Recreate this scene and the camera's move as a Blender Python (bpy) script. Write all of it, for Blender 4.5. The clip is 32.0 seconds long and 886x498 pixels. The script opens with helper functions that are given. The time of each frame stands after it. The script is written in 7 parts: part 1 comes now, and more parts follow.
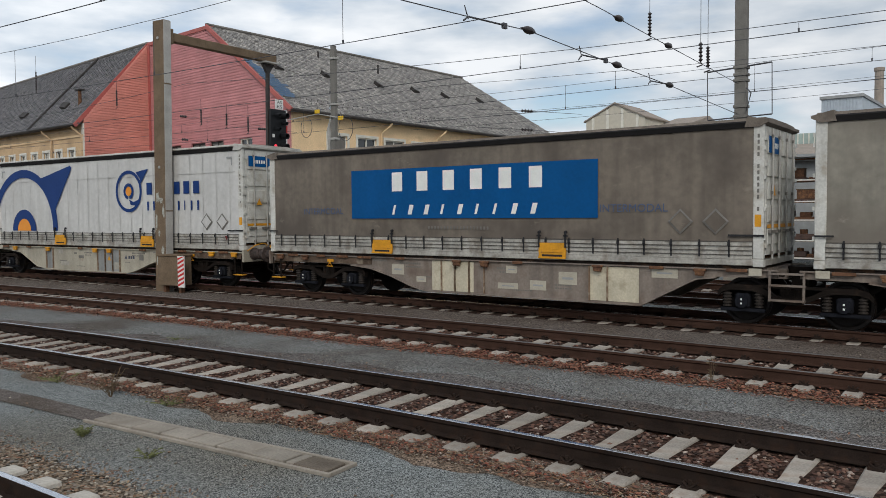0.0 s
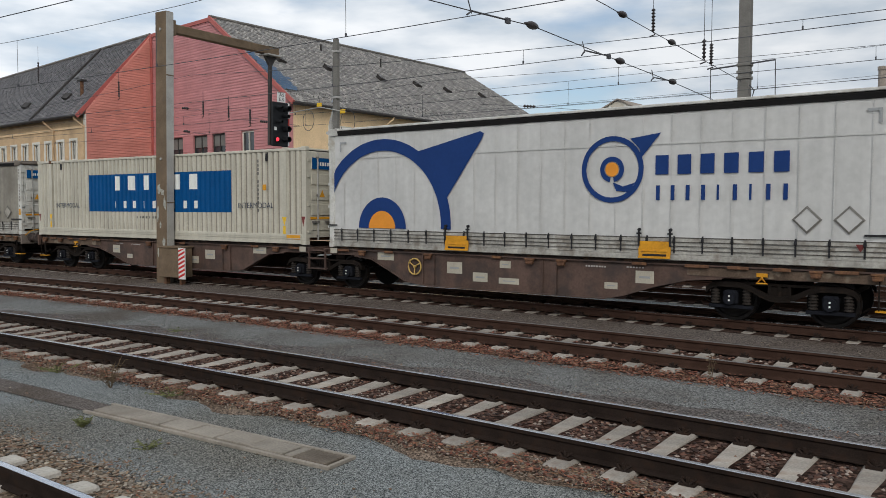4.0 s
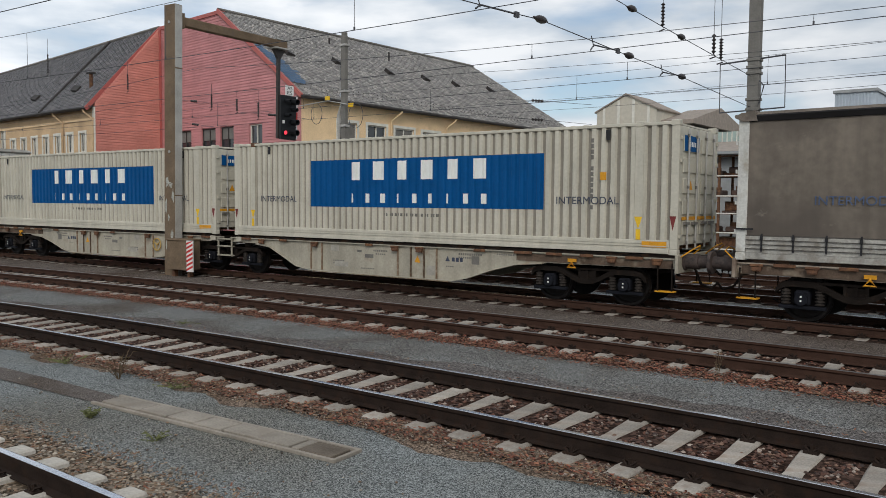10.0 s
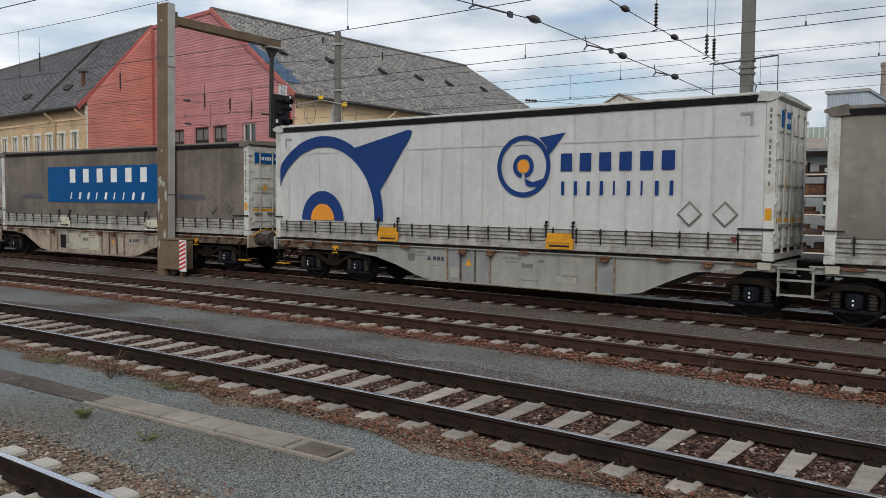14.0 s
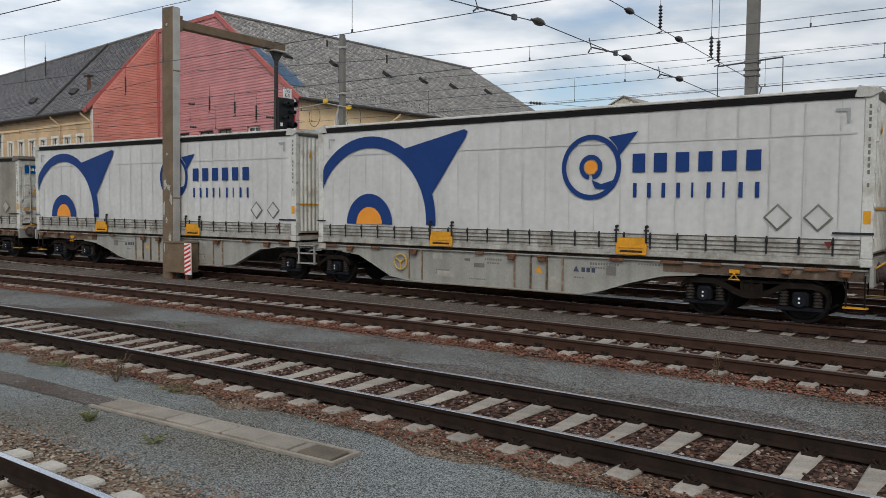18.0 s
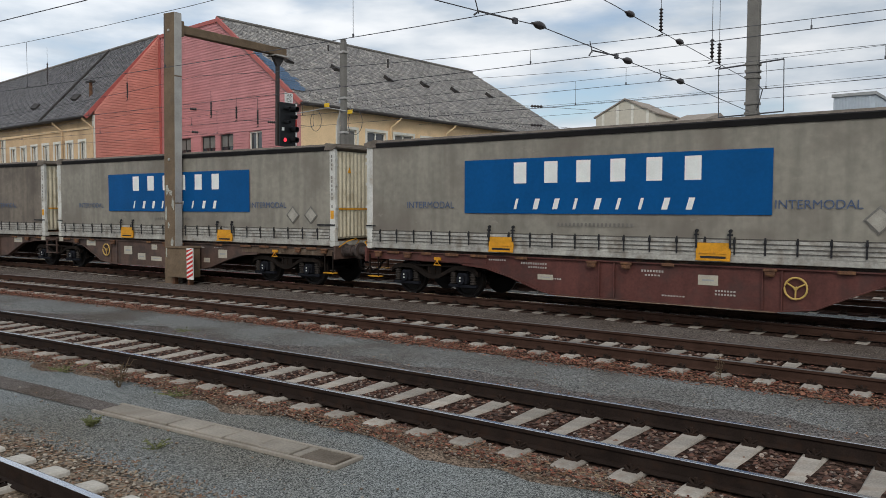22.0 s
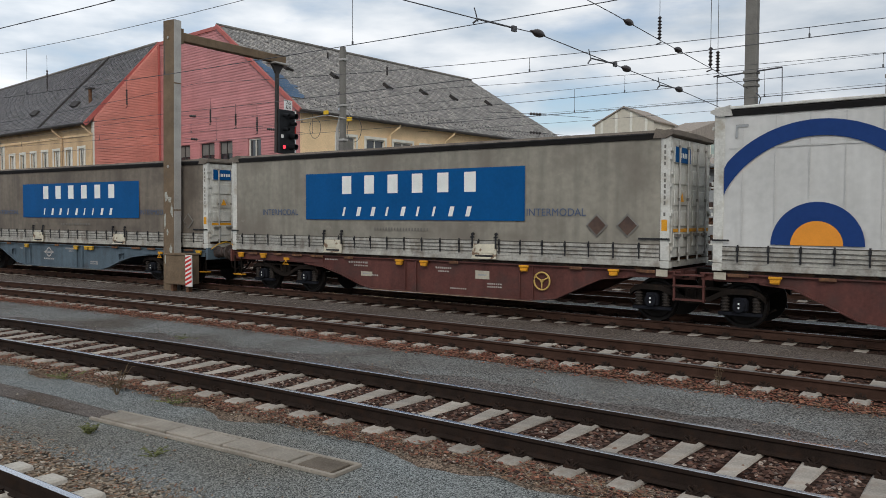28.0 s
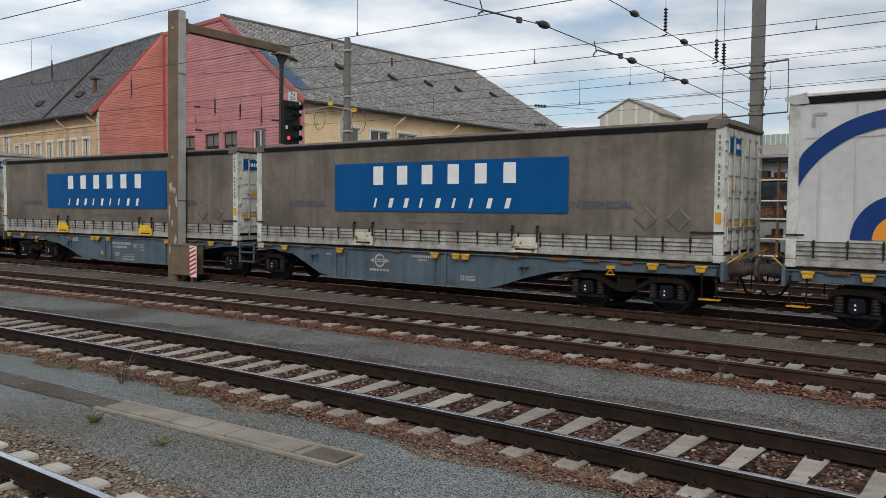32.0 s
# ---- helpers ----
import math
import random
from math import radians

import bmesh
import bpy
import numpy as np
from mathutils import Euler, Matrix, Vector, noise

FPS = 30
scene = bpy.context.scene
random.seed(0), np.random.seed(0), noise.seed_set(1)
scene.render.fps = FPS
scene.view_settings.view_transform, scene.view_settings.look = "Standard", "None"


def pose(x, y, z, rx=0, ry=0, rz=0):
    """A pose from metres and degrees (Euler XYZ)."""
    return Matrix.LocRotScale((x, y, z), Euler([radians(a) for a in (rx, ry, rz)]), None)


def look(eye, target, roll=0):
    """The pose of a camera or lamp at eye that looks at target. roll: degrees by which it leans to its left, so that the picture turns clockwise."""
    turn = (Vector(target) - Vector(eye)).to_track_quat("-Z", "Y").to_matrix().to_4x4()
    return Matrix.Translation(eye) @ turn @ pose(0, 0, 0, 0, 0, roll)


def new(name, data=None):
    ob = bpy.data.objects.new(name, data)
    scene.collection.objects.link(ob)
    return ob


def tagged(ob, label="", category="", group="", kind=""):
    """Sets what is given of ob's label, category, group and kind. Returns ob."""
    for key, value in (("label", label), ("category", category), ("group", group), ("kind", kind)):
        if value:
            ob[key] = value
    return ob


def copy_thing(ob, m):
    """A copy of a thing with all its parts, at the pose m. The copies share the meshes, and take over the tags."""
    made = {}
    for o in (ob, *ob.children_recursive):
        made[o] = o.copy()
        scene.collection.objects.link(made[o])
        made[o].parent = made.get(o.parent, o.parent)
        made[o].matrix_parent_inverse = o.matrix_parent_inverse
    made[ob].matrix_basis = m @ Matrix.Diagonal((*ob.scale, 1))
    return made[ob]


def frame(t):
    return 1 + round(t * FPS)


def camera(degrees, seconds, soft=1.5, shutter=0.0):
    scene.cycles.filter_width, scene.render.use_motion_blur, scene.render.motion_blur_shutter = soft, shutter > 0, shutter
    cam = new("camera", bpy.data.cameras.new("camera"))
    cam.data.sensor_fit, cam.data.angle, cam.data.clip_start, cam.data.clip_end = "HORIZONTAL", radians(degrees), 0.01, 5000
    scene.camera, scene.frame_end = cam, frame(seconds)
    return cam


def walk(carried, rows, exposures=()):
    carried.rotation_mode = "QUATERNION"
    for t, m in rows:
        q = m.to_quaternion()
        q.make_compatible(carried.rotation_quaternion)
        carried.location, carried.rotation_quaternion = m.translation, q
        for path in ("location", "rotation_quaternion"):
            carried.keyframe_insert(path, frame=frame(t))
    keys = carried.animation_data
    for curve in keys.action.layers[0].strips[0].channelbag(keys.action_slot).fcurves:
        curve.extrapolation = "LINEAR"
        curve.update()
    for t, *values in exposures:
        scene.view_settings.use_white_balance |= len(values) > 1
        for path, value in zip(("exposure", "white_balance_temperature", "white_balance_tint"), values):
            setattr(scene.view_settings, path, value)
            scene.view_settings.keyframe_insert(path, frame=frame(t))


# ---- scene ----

# camera on the platform: seconds and turn in degrees
cam = camera(58.5, 32.0, soft=0.6, shutter=0.0)
EYE = (0.0, 0.0, 2.22)
PATH = [
    (0, 87.415, 0.456, 38.050), (0.5, 87.359, 0.377, 38.006), (1, 87.329, 0.291, 37.952), (1.5, 87.302, 0.203, 37.876), (2, 87.255, 0.122, 37.790),
    (2.5, 87.198, 0.036, 37.726), (3, 87.143, -0.048, 37.741), (3.5, 87.089, -0.100, 37.874), (5.5, 86.830, -0.255, 39.031),
    (6, 86.784, -0.316, 39.130), (6.5, 86.731, -0.361, 39.172), (7, 86.679, -0.395, 39.157), (7.5, 86.642, -0.413, 39.105), (8, 86.632, -0.419, 39.041),
    (8.5, 86.629, -0.423, 38.966), (9, 86.620, -0.433, 38.867), (9.5, 86.612, -0.443, 38.761), (10, 86.605, -0.449, 38.681),
    (10.5, 86.602, -0.450, 38.641), (11, 86.600, -0.446, 38.626), (11.5, 86.584, -0.441, 38.586), (12, 86.552, -0.448, 38.500),
    (12.5, 86.541, -0.458, 38.409), (13, 86.566, -0.467, 38.336), (13.5, 86.586, -0.489, 38.270), (14, 86.579, -0.500, 38.215),
    (14.5, 86.582, -0.486, 38.191), (16.5, 86.691, -0.475, 38.283), (17, 86.722, -0.450, 38.383), (17.5, 86.752, -0.418, 38.478),
    (18, 86.771, -0.373, 38.543), (18.5, 86.816, -0.309, 38.589), (19, 86.891, -0.234, 38.634), (19.5, 86.951, -0.169, 38.672),
    (20, 86.973, -0.131, 38.691), (20.5, 86.977, -0.114, 38.682), (21, 86.997, -0.093, 38.654), (21.5, 87.025, -0.084, 38.636),
    (22, 87.040, -0.090, 38.667), (22.5, 87.045, -0.086, 38.725), (23, 87.076, -0.075, 38.763), (23.5, 87.159, -0.054, 38.769),
    (24, 87.286, -0.034, 38.756), (24.5, 87.430, -0.026, 38.733), (25, 87.558, -0.020, 38.712), (25.5, 87.643, -0.025, 38.702),
    (27.5, 87.645, -0.117, 38.540), (28, 87.567, -0.171, 38.590), (28.5, 87.458, -0.223, 38.680), (29, 87.326, -0.259, 38.772),
    (29.5, 87.220, -0.270, 38.834), (30, 87.146, -0.289, 38.891), (30.5, 87.069, -0.329, 38.943), (31, 86.997, -0.356, 38.974),
    (31.5, 86.961, -0.368, 38.964), (32, 86.965, -0.401, 38.892),
]
walk(cam, [(t, pose(*EYE, rx, ry, rz)) for t, rx, ry, rz in PATH])

# ---- light: overcast afternoon sky ----
scene.view_settings.exposure = 0.0
world = bpy.data.worlds.new("sky")
scene.world = world
world.use_nodes = True
wn, wl = world.node_tree.nodes, world.node_tree.links
wn.clear()
w_out = wn.new("ShaderNodeOutputWorld")
w_bg = wn.new("ShaderNodeBackground")
w_sky = wn.new("ShaderNodeTexSky")
w_sky.sky_type, w_sky.sun_disc = "NISHITA", False
w_sky.sun_elevation, w_sky.sun_rotation = radians(38), radians(150)
w_co = wn.new("ShaderNodeTexCoord")
w_map = wn.new("ShaderNodeMapping")
w_map.inputs["Scale"].default_value = (1.6, 1.6, 5.5)
w_n1 = wn.new("ShaderNodeTexNoise")
w_n1.inputs["Scale"].default_value, w_n1.inputs["Detail"].default_value, w_n1.inputs["Roughness"].default_value = 2.2, 9.0, 0.55
w_r1 = wn.new("ShaderNodeValToRGB")
w_r1.color_ramp.elements[0].position, w_r1.color_ramp.elements[1].position = 0.28, 0.50
w_n2 = wn.new("ShaderNodeTexNoise")
w_n2.inputs["Scale"].default_value, w_n2.inputs["Detail"].default_value = 4.5, 8.0
w_r2 = wn.new("ShaderNodeValToRGB")
w_r2.color_ramp.elements[0].position, w_r2.color_ramp.elements[1].position = 0.36, 0.66
w_r2.color_ramp.elements[0].color, w_r2.color_ramp.elements[1].color = (0.54, 0.62, 0.71, 1), (0.91, 0.94, 0.975, 1)
w_scale = wn.new("ShaderNodeMix")
w_scale.data_type, w_scale.blend_type = "RGBA", "MULTIPLY"
w_scale.inputs["Factor"].default_value = 1.0
w_scale.inputs["B"].default_value = (0.11, 0.11, 0.11, 1)
w_mix = wn.new("ShaderNodeMix")
w_mix.data_type = "RGBA"
wl.new(w_co.outputs["Generated"], w_map.inputs["Vector"])
wl.new(w_map.outputs["Vector"], w_n1.inputs["Vector"])
wl.new(w_map.outputs["Vector"], w_n2.inputs["Vector"])
wl.new(w_n1.outputs["Fac"], w_r1.inputs["Fac"])
wl.new(w_n2.outputs["Fac"], w_r2.inputs["Fac"])
wl.new(w_sky.outputs["Color"], w_scale.inputs["A"])
wl.new(w_r1.outputs["Color"], w_mix.inputs["Factor"])
wl.new(w_scale.outputs["Result"], w_mix.inputs["A"])
wl.new(w_r2.outputs["Color"], w_mix.inputs["B"])
w_dot = wn.new("ShaderNodeVectorMath")
w_dot.operation = "DOT_PRODUCT"
w_dot.inputs[1].default_value = (0.78, 0.62, 0.0)
wl.new(w_co.outputs["Generated"], w_dot.inputs[0])
w_grad = wn.new("ShaderNodeMapRange")
w_grad.inputs["From Min"].default_value, w_grad.inputs["From Max"].default_value = -0.6, 0.55
w_grad.inputs["To Min"].default_value, w_grad.inputs["To Max"].default_value = 1.16, 0.86
wl.new(w_dot.outputs["Value"], w_grad.inputs["Value"])
w_tilt = wn.new("ShaderNodeMix")
w_tilt.data_type, w_tilt.blend_type = "RGBA", "MULTIPLY"
w_tilt.inputs["Factor"].default_value = 1.0
wl.new(w_mix.outputs["Result"], w_tilt.inputs["A"])
wl.new(w_grad.outputs["Result"], w_tilt.inputs["B"])
wl.new(w_tilt.outputs["Result"], w_bg.inputs["Color"])
wl.new(w_bg.outputs["Background"], w_out.inputs["Surface"])
w_bg.inputs["Strength"].default_value = 1.0
sun = new("sun", bpy.data.lights.new("sun", "SUN"))
sun.data.energy, sun.data.angle, sun.data.color = 1.45, radians(25), (1.0, 0.95, 0.88)
sun.matrix_world = look((30, -40, 45), (-10, 10, 0))

# ---- materials ----
MATS = {}


def mat(name, color, rough=0.7, metal=0.0, dark=0.35, scale=3.0, fine=40.0, bump=0.15, stain=None, streak=0.0, spec=0.25, rand=0.0, stain_lo=0.5, stain_hi=0.68, scuff=None):
    """A worn surface: base colour, broad and fine variation, an optional stain colour and vertical streaks."""
    m = bpy.data.materials.new(name)
    m.use_nodes = True
    n, l = m.node_tree.nodes, m.node_tree.links
    b = n["Principled BSDF"]
    b.inputs["Roughness"].default_value, b.inputs["Metallic"].default_value = rough, metal
    b.inputs["Specular IOR Level"].default_value = spec
    co = n.new("ShaderNodeTexCoord")
    big = n.new("ShaderNodeTexNoise")
    big.inputs["Scale"].default_value, big.inputs["Detail"].default_value = scale, 6.0
    small = n.new("ShaderNodeTexNoise")
    small.inputs["Scale"].default_value, small.inputs["Detail"].default_value = fine, 4.0
    l.new(co.outputs["Object"], big.inputs["Vector"])
    l.new(co.outputs["Object"], small.inputs["Vector"])
    both = n.new("ShaderNodeMath")
    both.operation = "MULTIPLY_ADD"
    both.inputs[1].default_value = 0.45
    l.new(small.outputs["Fac"], both.inputs[0])
    half = n.new("ShaderNodeMath")
    half.operation = "MULTIPLY"
    half.inputs[1].default_value = 0.6
    l.new(big.outputs["Fac"], half.inputs[0])
    l.new(half.outputs[0], both.inputs[2])
    ramp = n.new("ShaderNodeValToRGB")
    ramp.color_ramp.elements[0].position, ramp.color_ramp.elements[1].position = 0.36, 0.68
    lo = [c * (1 - dark) for c in color]
    hi = [min(1.0, c * (1 + 0.5 * dark)) for c in color]
    ramp.color_ramp.elements[0].color, ramp.color_ramp.elements[1].color = (*lo, 1), (*hi, 1)
    l.new(both.outputs[0], ramp.inputs["Fac"])
    last = ramp.outputs["Color"]

    def blend(fac, colour, amount, kind="MIX"):
        nonlocal last
        mx = n.new("ShaderNodeMix")
        mx.data_type, mx.blend_type = "RGBA", kind
        g = n.new("ShaderNodeMath")
        g.operation = "MULTIPLY"
        g.inputs[1].default_value = amount
        l.new(fac, g.inputs[0])
        l.new(g.outputs[0], mx.inputs["Factor"])
        l.new(last, mx.inputs["A"])
        mx.inputs["B"].default_value = (*colour, 1)
        last = mx.outputs["Result"]

    if streak:
        mp = n.new("ShaderNodeMapping")
        mp.inputs["Scale"].default_value = (2.6, 2.6, 0.22)
        st = n.new("ShaderNodeTexNoise")
        st.inputs["Scale"].default_value, st.inputs["Detail"].default_value = 1.6, 7.0
        l.new(co.outputs["Object"], mp.inputs["Vector"])
        l.new(mp.outputs["Vector"], st.inputs["Vector"])
        sr = n.new("ShaderNodeValToRGB")
        sr.color_ramp.elements[0].position, sr.color_ramp.elements[1].position = 0.42, 0.72
        l.new(st.outputs["Fac"], sr.inputs["Fac"])
        blend(sr.outputs["Color"], [c * 0.45 for c in color], streak)
    if stain:
        sn = n.new("ShaderNodeTexNoise")
        sn.inputs["Scale"].default_value, sn.inputs["Detail"].default_value = scale * 1.7, 8.0
        l.new(co.outputs["Object"], sn.inputs["Vector"])
        sr2 = n.new("ShaderNodeValToRGB")
        sr2.color_ramp.elements[0].position, sr2.color_ramp.elements[1].position = stain_lo, stain_hi
        l.new(sn.outputs["Fac"], sr2.inputs["Fac"])
        blend(sr2.outputs["Color"], stain, 0.85)
    if scuff:
        mp2 = n.new("ShaderNodeMapping")
        mp2.inputs["Scale"].default_value = (0.8, 1.0, 1.7)
        sc = n.new("ShaderNodeTexNoise")
        sc.inputs["Scale"].default_value, sc.inputs["Detail"].default_value, sc.inputs["Roughness"].default_value = 1.9, 9.0, 0.68
        l.new(co.outputs["Object"], mp2.inputs["Vector"])
        l.new(mp2.outputs["Vector"], sc.inputs["Vector"])
        sr3 = n.new("ShaderNodeValToRGB")
        sr3.color_ramp.elements[0].position, sr3.color_ramp.elements[1].position = 0.62, 0.72
        l.new(sc.outputs["Fac"], sr3.inputs["Fac"])
        blend(sr3.outputs["Color"], scuff, 0.5)
    if rand:
        oi = n.new("ShaderNodeObjectInfo")
        hv = n.new("ShaderNodeHueSaturation")
        mr = n.new("ShaderNodeMapRange")
        mr.inputs["To Min"].default_value, mr.inputs["To Max"].default_value = 1 - rand, 1 + rand
        l.new(oi.outputs["Random"], mr.inputs["Value"])
        l.new(mr.outputs["Result"], hv.inputs["Value"])
        l.new(last, hv.inputs["Color"])
        last = hv.outputs["Color"]
    l.new(last, b.inputs["Base Color"])
    if bump:
        bp = n.new("ShaderNodeBump")
        bp.inputs["Strength"].default_value, bp.inputs["Distance"].default_value = bump, 0.02
        l.new(both.outputs[0], bp.inputs["Height"])
        l.new(bp.outputs["Normal"], b.inputs["Normal"])
    MATS[name] = m
    return m


def island_mat(name, colors, rough=0.9, bump=0.3, fine=60.0):
    """Loose pieces in one mesh: each island takes its own shade."""
    m = mat(name, colors[0], rough=rough, bump=bump, fine=fine, spec=0.08)
    n, l = m.node_tree.nodes, m.node_tree.links
    geo = n.new("ShaderNodeNewGeometry")
    ramp = n.new("ShaderNodeValToRGB")
    while len(ramp.color_ramp.elements) < len(colors):
        ramp.color_ramp.elements.new(0.5)
    for i, c in enumerate(colors):
        ramp.color_ramp.elements[i].position = i / (len(colors) - 1)
        ramp.color_ramp.elements[i].color = (*c, 1)
    l.new(geo.outputs["Random Per Island"], ramp.inputs["Fac"])
    l.new(ramp.outputs["Color"], n["Principled BSDF"].inputs["Base Color"])
    return m


CURTAIN = mat("curtain_taupe", (0.170, 0.143, 0.115), rough=0.62, dark=0.3, scale=0.45, fine=7, bump=0.12, streak=0.5, stain=(0.086, 0.071, 0.059), stain_lo=0.46, stain_hi=0.66, scuff=(0.27, 0.235, 0.19))
CURTAIN_PALE = mat("curtain_pale_taupe", (0.250, 0.232, 0.192), rough=0.6, dark=0.26, scale=0.45, fine=7, bump=0.12, streak=0.45, stain=(0.155, 0.135, 0.112), stain_lo=0.48, stain_hi=0.68, scuff=(0.34, 0.305, 0.25))
CURTAIN_WHITE = mat("curtain_white", (0.53, 0.525, 0.505), rough=0.5, dark=0.14, scale=0.7, fine=7, bump=0.1, streak=0.2)
BOARD = mat("sideboard_white", (0.40, 0.385, 0.345), rough=0.5, dark=0.4, scale=2.6, fine=22, bump=0.15, stain=(0.19, 0.165, 0.135), streak=0.4, stain_lo=0.5, stain_hi=0.7, scuff=(0.6, 0.59, 0.55))
FRAME_WHITE = mat("frame_white", (0.56, 0.555, 0.515), rough=0.5, dark=0.25, scale=2, fine=25, stain=(0.30, 0.26, 0.20), stain_lo=0.54, stain_hi=0.74, streak=0.25)
FRAME_CREAM = mat("frame_cream", (0.54, 0.49, 0.37), rough=0.5, dark=0.25, scale=2, fine=25, stain=(0.30, 0.25, 0.17), stain_lo=0.54, stain_hi=0.74, streak=0.25)
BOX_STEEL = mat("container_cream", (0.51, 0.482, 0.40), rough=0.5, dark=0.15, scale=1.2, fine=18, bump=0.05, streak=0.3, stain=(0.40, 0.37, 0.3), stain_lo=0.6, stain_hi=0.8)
# darker cream for the groove bottoms of the corrugated sides
BOX_GROOVE = mat("container_cream_groove", (0.265, 0.24, 0.196), rough=0.6, dark=0.15, scale=1.2, fine=18, bump=0.05, streak=0.3)
BLUE = mat("panel_blue", (0.002, 0.072, 0.225), spec=0.1, rough=0.55, dark=0.14, scale=1.5, fine=14, bump=0.05)
NAVY = mat("logo_navy", (0.012, 0.040, 0.155), spec=0.12, rough=0.55, dark=0.12, scale=1.5, fine=14, bump=0.05)
ORANGE = mat("logo_orange", (0.72, 0.27, 0.03), rough=0.5, dark=0.1, bump=0.03)
LETTER = mat("letter_white", (0.72, 0.73, 0.7), rough=0.5, dark=0.1, bump=0.03)
FADED = mat("lettering_blue_grey", (0.07, 0.10, 0.17), rough=0.6, dark=0.25, fine=30, bump=0.0)
GREYBAR = mat("lettering_grey", (0.16, 0.15, 0.135), rough=0.6, dark=0.25, bump=0.0)
YELLOW = mat("paint_yellow", (0.62, 0.285, 0.018), rough=0.5, dark=0.25, scale=5, stain=(0.3, 0.15, 0.05), stain_lo=0.62, stain_hi=0.75, bump=0.08)
BRIGHT_YELLOW = mat("paint_bright_yellow", (0.72, 0.45, 0.025), rough=0.5, dark=0.2, scale=5, bump=0.06)
HOOK_YELLOW = mat("spigot_yellow", (0.55, 0.32, 0.03), rough=0.55, dark=0.3, scale=6, stain=(0.25, 0.13, 0.04), stain_lo=0.6, stain_hi=0.75, bump=0.08)
RUSTY_WHITE = mat("rusted_white_paint", (0.58, 0.54, 0.43), rough=0.6, dark=0.25, scale=3.5, stain=(0.12, 0.052, 0.022), stain_lo=0.52, stain_hi=0.6, bump=0.2)
BLACK = mat("black_rubber", (0.022, 0.022, 0.024), rough=0.75, dark=0.3, bump=0.1)
TARP_DIRTY = mat("dirty_roof_sheet", (0.16, 0.135, 0.112), rough=0.75, dark=0.35, scale=1.5, stain=(0.09, 0.075, 0.062))
ROOF_EDGE = mat("dark_roof_edge", (0.013, 0.012, 0.012), rough=0.75, dark=0.3, scale=2, spec=0.12)
TARP = mat("roof_sheet", (0.42, 0.41, 0.38), rough=0.6, dark=0.3, scale=1.5, stain=(0.25, 0.22, 0.18))
BOGIE = mat("bogie_grime", (0.016, 0.0125, 0.0105), spec=0.06, rough=0.8, dark=0.45, scale=4, fine=50, bump=0.25, stain=(0.034, 0.023, 0.017), stain_lo=0.55, stain_hi=0.75)
WHEEL = mat("wheel_steel", (0.014, 0.012, 0.011), rough=0.6, metal=0.4, dark=0.4, scale=6)
SPRING = mat("spring_steel", (0.04, 0.033, 0.028), rough=0.6, metal=0.2, dark=0.3)
RUST = mat("rust_brown", (0.13, 0.065, 0.038), rough=0.85, dark=0.45, scale=6, stain=(0.22, 0.11, 0.05), bump=0.3)
W_BEIGE = mat("wagon_beige", (0.375, 0.345, 0.275), rough=0.6, dark=0.25, scale=1.2, fine=22, streak=0.4, stain=(0.22, 0.15, 0.10), stain_lo=0.6, stain_hi=0.76)
W_PINK = mat("wagon_dusty_beige", (0.365, 0.305, 0.24), rough=0.65, dark=0.35, scale=1.1, fine=22, streak=0.6, stain=(0.13, 0.085, 0.06), stain_lo=0.48, stain_hi=0.68)
W_TAUPE = mat("wagon_grey_taupe", (0.225, 0.188, 0.158), rough=0.65, dark=0.3, scale=1.1, fine=22, streak=0.55, stain=(0.12, 0.082, 0.06), stain_lo=0.5, stain_hi=0.7, scuff=(0.30, 0.25, 0.2))
W_BROWN = mat("wagon_rust_brown", (0.105, 0.066, 0.052), rough=0.7, dark=0.35, scale=1.4, fine=22, streak=0.4, stain=(0.05, 0.038, 0.034), stain_lo=0.46, stain_hi=0.66, scuff=(0.17, 0.115, 0.09))
W_RED = mat("wagon_oxide_red", (0.105, 0.038, 0.031), rough=0.65, dark=0.35, scale=1.4, fine=22, streak=0.45, stain=(0.06, 0.034, 0.03), stain_lo=0.5, stain_hi=0.75)
W_BLUE = mat("wagon_blue_grey", (0.085, 0.118, 0.145), rough=0.6, dark=0.28, scale=1.4, fine=22, streak=0.45, stain=(0.05, 0.055, 0.06), stain_lo=0.55, stain_hi=0.78)
W_PALE = mat("wagon_pale_grey", (0.30, 0.292, 0.262), rough=0.6, dark=0.2, scale=1.2, fine=22, streak=0.4, stain=(0.28, 0.22, 0.16), stain_lo=0.62, stain_hi=0.8)
PATCH = mat("repaint_patch_cream", (0.42, 0.385, 0.31), rough=0.6, dark=0.2, scale=3, stain=(0.3, 0.25, 0.2), stain_lo=0.6, stain_hi=0.8)
RAIL_SIDE = mat("rail_rust", (0.056, 0.031, 0.0225), spec=0.06, rough=0.75, dark=0.35, scale=5, fine=70, bump=0.2)
RAIL_DARK = mat("rail_dark_grime", (0.026, 0.018, 0.0145), spec=0.08, rough=0.7, dark=0.4, scale=5, fine=70, bump=0.2, stain=(0.034, 0.02, 0.014))
RAIL_TOP = mat("rail_running_face", (0.62, 0.63, 0.66), rough=0.22, metal=1.0, dark=0.2, scale=3, fine=90, bump=0.03)
RAIL_TOP_DULL = mat("rail_dull_face", (0.26, 0.245, 0.235), rough=0.42, metal=0.8, dark=0.3, scale=3, fine=90, bump=0.05)
